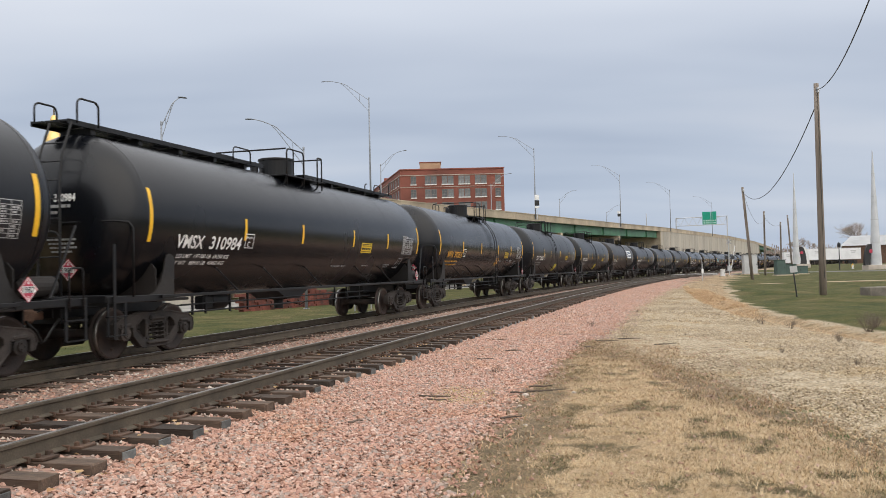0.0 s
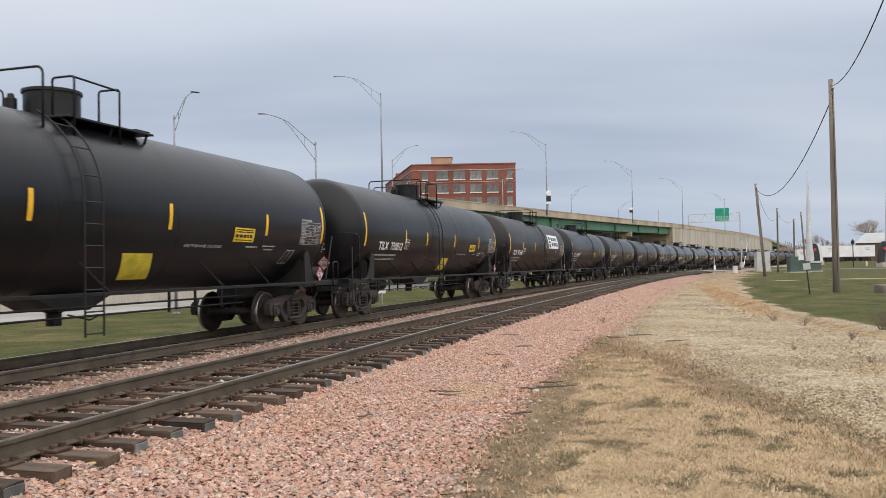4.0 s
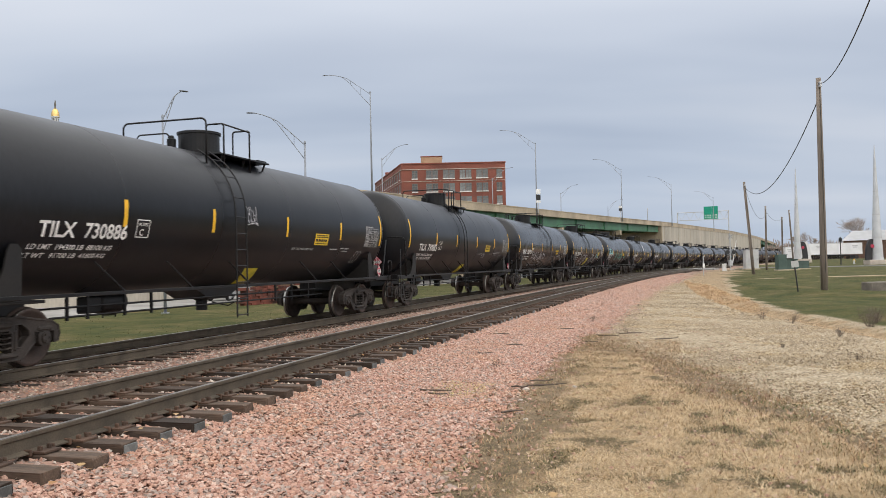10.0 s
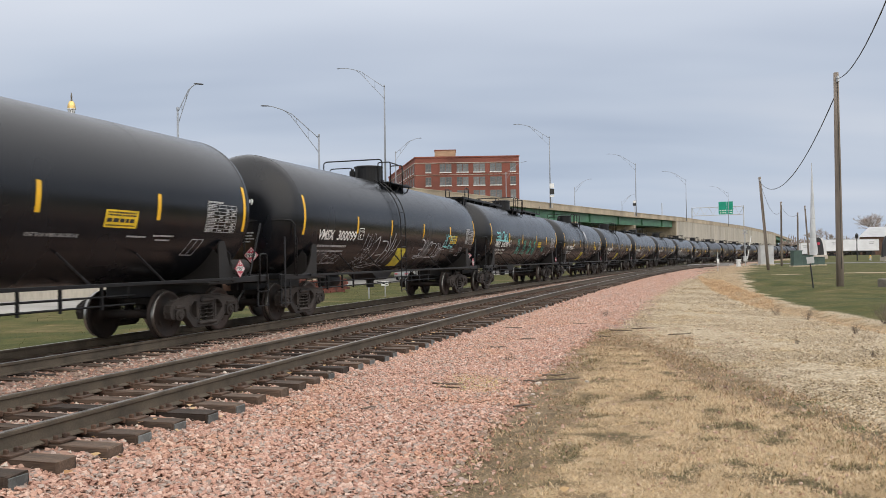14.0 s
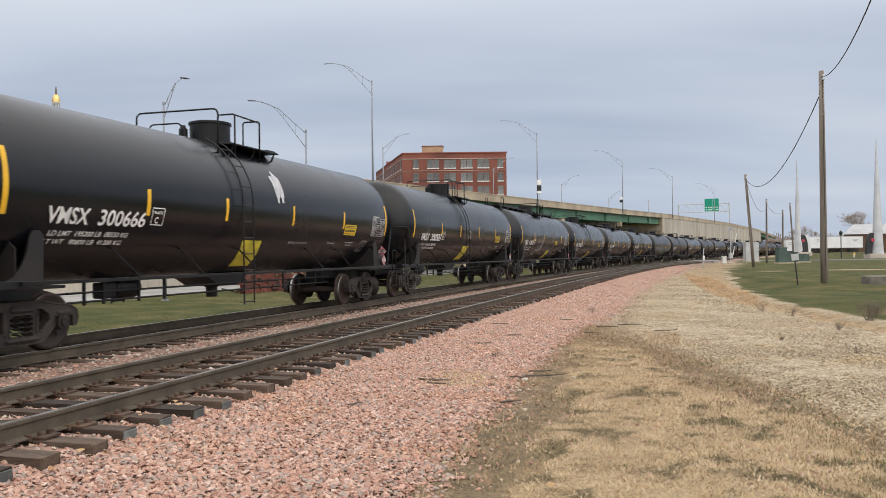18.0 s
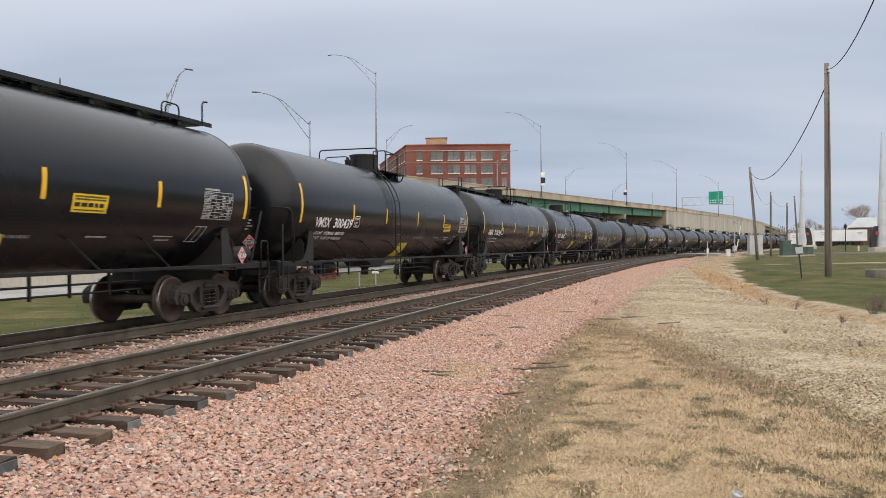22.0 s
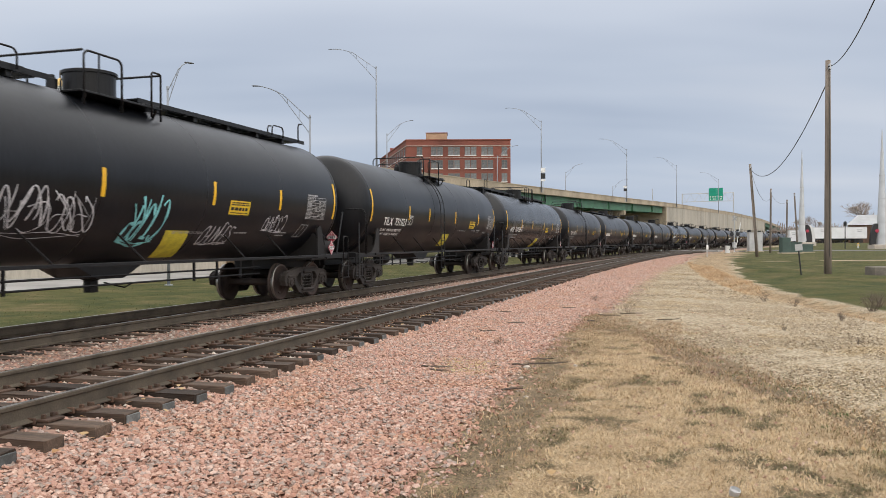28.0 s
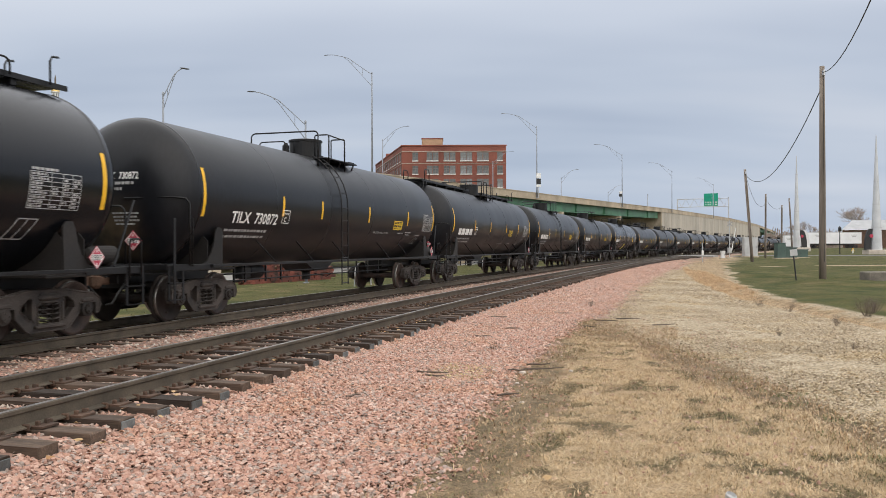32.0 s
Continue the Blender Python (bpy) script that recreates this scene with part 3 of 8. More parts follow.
def build_ground():
    gx, gy = spread(-14, 30, 0.2, 2500), spread(2, 50, 0.2, 2500)
    X, Y = np.meshgrid(gx, gy)
    s, u = line_coords(X, Y)
    z = ground_z(s, u)
    rng = np.random.RandomState(3)
    rough = rng.normal(0, 0.008, len(z)) * ((u > 1.6) | (u < -6))
    lump = np.array([noise.noise((float(a) * 0.45, float(b) * 0.45, 0.0)) for a, b in zip(X.ravel(), Y.ravel())])
    z = z + rough + lump * 0.035 * smoothstep(3, 6, u)
    V = np.stack([X.ravel(), Y.ravel(), z], -1)
    nx, ny = len(gx), len(gy)
    i = np.arange(ny - 1)[:, None] * nx + np.arange(nx - 1)
    F = np.stack([i, i + 1, i + nx + 1, i + nx], -1).reshape(-1, 4)
    ob = mesh_np("ground", V, F, ground_material())
    ob.data.shade_smooth()
    ge, gv, de = grass_edge(s), gravel_edge(s), dry_edge(s)
    wob = lump * 0.6
    pale = smoothstep(0, 1, (u - np.maximum(de - 0.6, np.interp(s, [-17, -5, 20, 60], [4.6, 4.2, 3.6, 3.2])) + wob) / 1.2)
    dirt = 0.95 * np.exp(-((u - 4.6 + wob * 0.5) / 0.60) ** 2) * smoothstep(-11, -18, s) + 0.95 * np.exp(-((u - (de + straw_edges(s)[1]) / 2) / 0.5) ** 2) * smoothstep(-14, -18, s)
    dirt += 0.75 * smoothstep(30, 60, s) * smoothstep(2.2, 4, u) * smoothstep(ge + 1.5, ge, u) * smoothstep(130, 100, s)
    dry = smoothstep(-0.35, 0.4, u - straw_edges(s)[0] + wob * 0.6) * smoothstep(0.2, -0.3, u - straw_edges(s)[1]) * smoothstep(-17.5, -20, s) * 0.95
    dry += 0.8 * smoothstep(gv - 0.4, gv + 0.3, u) * smoothstep(ge + 0.9, ge - 0.2, u)
    dry += 0.42 * smoothstep(ge, ge + 2, u) * smoothstep(-0.1, 0.45, np.sin(X.ravel() * 0.23 + 1.2 * np.sin(Y.ravel() * 0.11)) * 0.5 + lump)
    near = (s > -34) & (s < -15) & (u > 3.5) & (u < 10)
    worn = np.zeros(len(s))
    worn[near] = smoothstep(-0.10, -0.25, straw_patches(s[near], u[near])) * dry[near]
    green = smoothstep(ge - 0.1, ge + 1.1, u + wob) + smoothstep(-7.2, -8.4, u)
    for nm, cols in (("cover", (pale, dirt, dry)), ("more", (green, worn, green * 0))):
        at = ob.data.color_attributes.new(nm, "FLOAT_COLOR", "POINT")
        rgba = np.ones((len(V), 4))
        for k in range(3):
            rgba[:, k] = np.clip(cols[k], 0, 1)
        at.data.foreach_set("color", rgba.ravel())
    return tagged(ob, "stony ground with dry grass, pale gravel and green lawn", "ground", kind="structure")


build_ground()

# ---- the two tracks ----
RAIL = [(-0.07, -0.178), (0.07, -0.178), (0.07, -0.166), (0.012, -0.148), (0.009, -0.052), (0.034, -0.038), (0.036, -0.008), (0.027, 0.0), (-0.027, 0.0), (-0.036, -0.008), (-0.034, -0.038), (-0.009, -0.052), (-0.012, -0.148), (-0.07, -0.166)]


def build_rail(track, u, z0):
    ss = np.concatenate([np.arange(-430, -60, 8), np.arange(-60, 100, 1.5), np.arange(100, 421, 4)])
    n = len(RAIL)
    V = np.concatenate([on_line(ss, u + a, z0 + b)[:, None] for a, b in RAIL], 1).reshape(-1, 3)
    F, mi = [], []
    for i in range(len(ss) - 1):
        for k in range(n):
            F.append((i * n + k, (i + 1) * n + k, (i + 1) * n + (k + 1) % n, i * n + (k + 1) % n))
            mi.append(1 if k == 7 else 0)
    ob = mesh_np("rail", V, np.array(F), [M["rail"], M["rail_top"]], track)
    ob.data.polygons.foreach_set("material_index", mi)
    return ob


TIE = (2.80, 0.23, 0.18)
TIE_STEP = 0.517


def tie_meshes():
    out = []
    rng = random.Random(5)
    for k in range(4):
        bm = bmesh.new()
        box(bm, TIE, (0, 0, -TIE[2] / 2), 0.012)
        for v in bm.verts:
            v.co += Vector([rng.uniform(-0.012, 0.012) for _ in range(3)])
        me = bpy.data.meshes.new("tie")
        bm.to_mesh(me)
        bm.free()
        me.materials.append(M["tie"])
        out.append(me)
    return out


def build_track(label, u0, z0, near):
    track = tagged(empty("railway_track"), label, "railway track", "railway tracks", "structure")
    for e in (-1, 1):
        build_rail(track, u0 + e * 0.7525, z0)
    metal = bpy.data.meshes.new("tie_plate")
    bm = bmesh.new()
    box(bm, (0.38, 0.21, 0.024), (0, 0, 0.008), 0.004)
    for a in (-1, 1):
        for b in (-1, 1):
            box(bm, (0.045, 0.032, 0.05), (a * 0.10, b * 0.055, 0.035), 0.008)
    for b in (-1, 1):
        box(bm, (0.17, 0.03, 0.06), (0, b * 0.135, 0.012), 0.008)
    bm.to_mesh(metal)
    bm.free()
    metal.materials.append(M["plate"])
    ties = tie_meshes()
    end_me = bpy.data.meshes.new("end_plate")
    bm = bmesh.new()
    box(bm, (0.014, 0.19, 0.145), (0, 0, 0), 0.003)
    bm.to_mesh(end_me)
    bm.free()
    end_me.materials.append(M["end_plate"])
    rng = random.Random(11 if near else 12)
    rest_v, rest_f = [], []
    cube = np.array([(x, y, z) for x in (-0.5, 0.5) for y in (-0.5, 0.5) for z in (-1, 0)])
    quads = [(0, 1, 3, 2), (4, 6, 7, 5), (0, 4, 5, 1), (2, 3, 7, 6), (0, 2, 6, 4), (1, 5, 7, 3)]
    s, k = -120.0 if near else -60.0, 0
    s += (-30.487 - s) % TIE_STEP
    anchors_v, anchors_f = [], []
    s_even = s
    while s_even < (230 if near else 120):
        s = s_even + rng.uniform(-0.03, 0.03)
        th = heading(s)
        p = on_line(s, u0 + rng.uniform(-0.05, 0.05), z0 - 0.185 + rng.uniform(-0.006, 0.004))
        turn = th - math.pi / 2 + rng.uniform(-0.012, 0.012)
        m = Matrix.Translation(p) @ Matrix.Rotation(turn, 4, "Z")
        if (near and -36 < s < 36) or (not near and -36 < s < 16):
            share("tie", ties[k % 4], track, m)
        else:
            o = len(rest_v)
            rest_v += [tuple(m @ Vector((c[0] * TIE[0], c[1] * TIE[1], c[2] * TIE[2]))) for c in cube]
            rest_f += [tuple(o + i for i in q) for q in quads]
        if near and -34 < s < -8 and rng.random() < 0.6:
            share("end_plate", end_me, track, m @ Matrix.Translation((1.404, 0, -0.09)))
        if near and -36 < s < 8:
            for e in (-1, 1):
                q = on_line(s, u0 + e * 0.7525, z0 - 0.183)
                share("tie_plate", metal, track, Matrix.Translation(q) @ Matrix.Rotation(turn, 4, "Z"))
        s_even += TIE_STEP
        k += 1
    ob = mesh_np("tie_row", rest_v, rest_f, M["tie"], track)
    tagged(ob, kind="stuff")
    return track


build_track("near railway track, rusty rails on weathered wooden ties", 0.0, 0.0, True)
build_track("train's railway track, rusty rails on wooden ties", -D_TRACK, Z_FAR, False)


# ---- tank cars ----
CAR_L = 18.085            # from coupling to coupling
R_TANK, Z_TANK = 1.53, 2.56   # above the rail
HALF = 7.72               # half of the straight part of the tank
HEAD = 0.72


def skin(x, v, lift=0.005, side=-1):
    """A place on the tank's side: x along the car, v up the curve from its widest line."""
    a = v / R_TANK
    r = R_TANK + lift
    return Vector((x, side * r * math.cos(a), Z_TANK + r * math.sin(a)))


def patch(bm, x0, x1, v0, v1, lift=0.005, slant=0.0, n=None, side=-1):
    """A thin painted or taped panel that lies on the tank; slant shifts its top along the car."""
    n = n or max(2, int((v1 - v0) / 0.08))
    rows = []
    for i in range(n + 1):
        t = i / n
        v = v0 + (v1 - v0) * t
        rows.append([bm.verts.new(skin(x + slant * t, v, lift, side)) for x in (x0, x1)])
    for a, b in zip(rows, rows[1:]):
        f = (a[0], a[1], b[1], b[0])
        bm.faces.new(f if side < 0 else f[::-1])
    return bm


def tank_text(name, body, size, x, v, material, parent, width=None, lift=0.006, label="", shear=0.0):
    bm = flat_text(body, size)
    xs = [p.co.x for p in bm.verts]
    ys = [p.co.y for p in bm.verts]
    k = (width / (max(xs) - min(xs))) if width else 1.0
    y = min(ys)
    while y < max(ys):
        y += 0.07
        bmesh.ops.bisect_plane(bm, geom=bm.verts[:] + bm.edges[:] + bm.faces[:], plane_co=(0, y, 0), plane_no=(0, 1, 0))
    x0 = min(xs)
    for p in bm.verts:
        p.co = skin(x + (p.co.x - x0) * k + p.co.y * shear, v + p.co.y, lift)
    return part(name, bm, material, parent, label)


def bars(bm, x, v, width, height, rng, lift=0.006, gap=0.35):
    """A line of writing too small to read: short bars of its size."""
    a = x
    while a < x + width - height * 0.4:
        w = min(height * rng.uniform(0.9, 2.6), x + width - a)
        patch(bm, a, a + w, v, v + height, lift, n=1)
        a += w + height * gap
    return bm


def scribble(bm, x0, x1, v0, v1, seed, width=0.035, strokes=6, loops=5):
    """Looping spray strokes on the tank."""
    rng = random.Random(seed)
    for k in range(strokes):
        a = x0 + (x1 - x0) * k / strokes
        w = (x1 - x0) / strokes * rng.uniform(1.0, 1.7)
        f1, f2, p1, p2 = rng.uniform(1, 3), rng.uniform(loops * 0.5, loops), rng.uniform(0, 6), rng.uniform(0, 6)
        q = []
        for i in range(46):
            t = i / 45
            x = a + w * (0.5 + 0.5 * math.sin(p1 + t * f1 * math.pi) * 0.8 + 0.35 * (t - 0.5))
            v = (v0 + v1) / 2 + (v1 - v0) / 2 * math.sin(p2 + t * f2 * math.pi) * (0.75 + 0.25 * math.sin(t * 9 + p1))
            q.append((x, v))
        prev = None
        for i, (x, v) in enumerate(q):
            j = min(i + 1, 45)
            h = max(j - 1, 0)
            dx, dv = q[j][0] - q[h][0], q[j][1] - q[h][1]
            d = math.hypot(dx, dv) or 1
            ww = width * (0.6 + 0.5 * abs(math.sin(i * 0.4 + k)))
            nx, nv = -dv / d * ww / 2, dx / d * ww / 2
            lift = 0.007 + 0.0004 * k
            pair = (bm.verts.new(skin(x + nx, v + nv, lift)), bm.verts.new(skin(x - nx, v - nv, lift)))
            if prev:
                bm.faces.new((prev[0], prev[1], pair[1], pair[0]))
            prev = pair
    return bm


GLYPHS = dict(zip("CHNUERSATOMLJ", (
    (((1, 0.85), (0.6, 1), (0.1, 0.75), (0, 0.35), (0.35, 0), (0.95, 0.15)),),
    (((0, 0), (0.05, 1)), ((0.9, 0.05), (1, 1)), ((0, 0.5), (1, 0.55))),
    (((0, 0), (0.1, 1), (0.9, 0), (1, 1)),),
    (((0.05, 1), (0, 0.3), (0.4, 0), (0.85, 0.3), (0.95, 1)),),
    (((0.95, 0.95), (0.1, 1), (0.0, 0.1), (0.9, 0.0)), ((0.05, 0.5), (0.75, 0.55))),
    (((0, 0), (0.1, 1), (0.8, 0.9), (0.7, 0.55), (0.1, 0.5), (0.95, 0)),),
    (((0.95, 0.9), (0.3, 1), (0.1, 0.7), (0.85, 0.4), (0.7, 0.05), (0, 0.1)),),
    (((0, 0), (0.45, 1), (0.95, 0)), ((0.2, 0.4), (0.8, 0.42))),
    (((0, 1), (1, 0.95)), ((0.5, 1), (0.45, 0))),
    (((0.5, 1), (0.05, 0.7), (0.1, 0.2), (0.5, 0), (0.95, 0.3), (0.9, 0.8), (0.5, 1)),),
    (((0, 0), (0.15, 1), (0.5, 0.35), (0.85, 1), (1, 0)),),
    (((0.05, 1), (0, 0.05), (0.9, 0.0)),),
    (((0.9, 1), (0.85, 0.2), (0.4, 0), (0, 0.3)),),
)))


def curve_through(pts, steps=5):
    """A smooth line through the points."""
    q = [pts[0], *pts, pts[-1]]
    out = []
    for a, b, c, d in zip(q, q[1:], q[2:], q[3:]):
        for i in range(steps):
            t = i / steps
            out.append(tuple(0.5 * (2 * b[k] + (c[k] - a[k]) * t + (2 * a[k] - 5 * b[k] + 4 * c[k] - d[k]) * t * t + (3 * b[k] - a[k] - 3 * c[k] + d[k]) * t ** 3) for k in (0, 1)))
    return out + [pts[-1]]


def spray_line(bm, pts, width, lift):
    """A sprayed stroke along points (x, v) on the tank."""
    prev = None
    for i, (x, v) in enumerate(pts):
        a, b = pts[max(i - 1, 0)], pts[min(i + 1, len(pts) - 1)]
        dx, dv = b[0] - a[0], b[1] - a[1]
        d = math.hypot(dx, dv) or 1
        w = width * (0.7 + 0.3 * math.sin(i * 0.7 + x * 9))
        pair = (bm.verts.new(skin(x - dv / d * w / 2, v + dx / d * w / 2, lift)), bm.verts.new(skin(x + dv / d * w / 2, v - dx / d * w / 2, lift)))
        if prev:
            bm.faces.new((prev[0], prev[1], pair[1], pair[0]))
        prev = pair
    return bm


def tag_letters(bm, x0, x1, v0, v1, seed, width=0.03, count=6, slant=0.15, tails=2, word=""):
    """A row of hand-sprayed letters with sweeping tails; without a word, letter-like shapes that cannot be read."""
    rng = random.Random(seed)
    count = len(word) or count
    cell = (x1 - x0) / count
    for k in range(count):
        strokes = GLYPHS[word[k]] if word else [[(1 - a, 1 - b) for a, b in st] for st in GLYPHS[rng.choice("CERJLTAU")]]
        h, base, wide = rng.uniform(0.7, 1.0), rng.uniform(0, 0.15), cell * rng.uniform(0.85, 1.15)
        for j, st in enumerate(strokes):
            pts = [(x0 + k * cell + (a + rng.uniform(-0.07, 0.07)) * wide + slant * b * (v1 - v0), v0 + (v1 - v0) * (base + h * (b + rng.uniform(-0.05, 0.05)))) for a, b in st]
            spray_line(bm, curve_through(pts), width, 0.007 + 0.0005 * ((k * 3 + j) % 9))
    for k in range(tails):
        y = v0 + (v1 - v0) * rng.uniform(-0.08, 0.12)
        pts = [(x0 + (x1 - x0) * a, y + (v1 - v0) * rng.uniform(-0.1, 0.12)) for a in (0.0, 0.3, 0.62, 1.0)]
        spray_line(bm, curve_through(pts), width * 0.8, 0.0125 + 0.0005 * k)
    return bm


def hoop(bm, a, b, top, r, corner=0.16, seg=6, n=4):
    """A handrail: up from a, rounded corner, across, down to b."""
    a, b = Vector(a), Vector(b)
    at, bt = Vector((a.x, a.y, top)), Vector((b.x, b.y, top))
    d = (bt - at).normalized()
    pts = [a]
    for p, q in ((at, 1), (bt, -1)):
        arc = []
        for i in range(n + 1):
            t = math.pi / 2 * i / n
            arc.append(p + d * q * corner * (1 - math.cos(t)) - Vector((0, 0, corner * (1 - math.sin(t)))))
        pts += arc if q == 1 else arc[::-1]
    pts.append(b)
    return tube(bm, pts, r, seg)


WHEEL_R = 0.457
TRUCK_X, AXLE = 6.87, 0.89


def wheelset(parent, x):
    bm = bmesh.new()
    prof = [(-0.96, 0), (-0.96, 0.075), (-0.80, 0.075), (-0.79, 0.16), (-0.775, 0.17), (-0.765, 0.36), (-0.80, 0.40), (-0.80, 0.452), (-0.775, 0.454), (-0.74, 0.4555), (-0.70, 0.457), (-0.685, 0.482), (-0.66, 0.482), (-0.65, 0.41), (-0.69, 0.36), (-0.70, 0.15), (-0.62, 0.10), (-0.2, 0.085)]
    prof = prof + [(-a, r) for a, r in prof[::-1]]
    mi = [0] * (len(prof) - 1)
    for k in (7, 8, len(prof) - 10, len(prof) - 9):
        mi[k] = 1
    lathe(bm, prof, 24, Matrix.Rotation(math.pi / 2, 4, "Z"), mi)
    # cast marks on the wheel plates, so that the turning shows
    for e in (-1, 1):
        for k in range(3):
            t = 2 * math.pi * k / 3 + (0.5 if k == 2 else 0)
            box(bm, (0.05, 0.006, 0.09), (0.27 * math.cos(t), e * 0.775, 0.27 * math.sin(t)), 0, Matrix.Rotation(-t, 4, "Y"))
    ob = part("wheelset", bm, [M["wheel"], M["tread"]], parent)
    for f in ob.data.polygons:
        f.use_smooth = len(f.vertices) == 4 and f.area < 0.5
    ob.matrix_parent_inverse = Matrix.Translation((x, 0, WHEEL_R))
    return ob


def cast_plate(bm, loops, depth, y, rim):
    """A plate in x, z with holes (the first loop is its outline), with a rounded rim along every edge."""
    edges = []
    for loop in loops:
        vs = [bm.verts.new((x, y - depth / 2, z)) for x, z in loop]
        edges += [bm.edges.new((vs[i], vs[(i + 1) % len(vs)])) for i in range(len(vs))]
    got = bmesh.ops.triangle_fill(bm, use_beauty=True, use_dissolve=False, edges=edges)
    faces = [g for g in got["geom"] if isinstance(g, bmesh.types.BMFace)]
    ext = bmesh.ops.extrude_face_region(bm, geom=faces)
    for v in (g for g in ext["geom"] if isinstance(g, bmesh.types.BMVert)):
        v.co.y += depth
    bmesh.ops.recalc_face_normals(bm, faces=bm.faces)
    for loop in loops:
        for e in (-1, 1):
            pts = [(x, y + e * depth / 2, z) for x, z in loop]
            tube(bm, pts + pts[:2], rim, 5, False)
    return bm


HALF_SIDE = [(0.40, 0.17), (0.46, 0.20), (0.68, 0.40), (0.70, 0.56), (1.08, 0.56), (1.09, 0.37), (1.17, 0.39), (1.21, 0.50), (1.18, 0.63), (1.04, 0.71), (0.74, 0.745), (0.40, 0.80)]
SIDE_WINDOW = [(0.33, 0.36), (0.40, 0.34), (0.58, 0.50), (0.57, 0.60), (0.42, 0.70), (0.33, 0.69)]
SPRING_WINDOW = [(-0.23, 0.27), (0.23, 0.27), (0.24, 0.56), (0.17, 0.62), (-0.17, 0.62), (-0.24, 0.56)]


def side_frame(parent, y):
    """Cast frame of one side: arched top, pedestals over the bearings, a window on each side of the spring pocket."""
    bm = bmesh.new()
    outer = HALF_SIDE + [(-x, z) for x, z in HALF_SIDE[::-1]]
    cast_plate(bm, [outer, SIDE_WINDOW, [(-x, z) for x, z in SIDE_WINDOW[::-1]], SPRING_WINDOW], 0.13, y, 0.017)
    box(bm, (0.44, 0.24, 0.10), (0, y, 0.70), 0.03)
    box(bm, (0.62, 0.26, 0.05), (0, y, 0.245), 0.015)
    for x in (-0.3, 0.3):
        box(bm, (0.05, 0.18, 0.30), (x, y, 0.46), 0.015)
    for x in (-AXLE, AXLE):
        box(bm, (0.30, 0.19, 0.07), (x, y, 0.60), 0.02)
    return part("side_frame", bm, M["truck"], parent)


def build_truck(car, x, turn):
    bm = bmesh.new()
    box(bm, (0.42, 2.1, 0.22), (0, 0, 0.70), 0.03)
    lathe(bm, [(0, 0), (0, 0.19), (0.14, 0.19), (0.14, 0)], 16, Matrix.Translation((0, 0, 0.80)) @ Matrix.Rotation(-math.pi / 2, 4, "Y"))
    truck = part("truck", bm, M["truck"], car, "dusty cast-steel truck")
    truck.matrix_basis = pose(x, 0, 0, 0, 0, turn)
    for y in (-1.0, 1.0):
        side_frame(truck, y)
        bm = bmesh.new()
        for k in range(3):
            pts = [Vector((-0.2 + 0.2 * k + 0.075 * math.cos(a), y + 0.075 * math.sin(a), 0.30 + 0.30 * i / 24)) for i, a in enumerate(np.linspace(0, 8 * math.pi, 25))]
            tube(bm, pts, 0.017, 3)
        tagged(part("bolster_spring", bm, M["truck"], truck), kind="stuff")
    for a in (-AXLE, AXLE):
        wheelset(truck, a)
        for y in (-1.0, 1.0):
            bm = bmesh.new()
            e = 1 if y > 0 else -1
            lathe(bm, [(0, 0.10), (0.03, 0.135), (0.17, 0.135), (0.18, 0.09), (0.215, 0.085), (0.215, 0)], 16, Matrix.Translation((a, e * 0.9, WHEEL_R)) @ Matrix.Rotation(e * math.pi / 2, 4, "Z"))
            for k in range(3):
                t = k * 2.094
                box(bm, (0.03, 0.02, 0.03), (a + 0.05 * math.cos(t), e * 1.12, WHEEL_R + 0.05 * math.sin(t)))
            part("bearing", bm, M["truck"], truck)
    bm = bmesh.new()
    for a in (-1, 1):
        box(bm, (0.09, 1.9, 0.12), (a * 0.34, 0, 0.42), 0.02)
        for y in (-0.75, 0.75):
            box(bm, (0.1, 0.1, 0.32), (a * 0.40, y, 0.45), 0.02)
    part("brake_beam", bm, M["truck"], truck)
    return truck


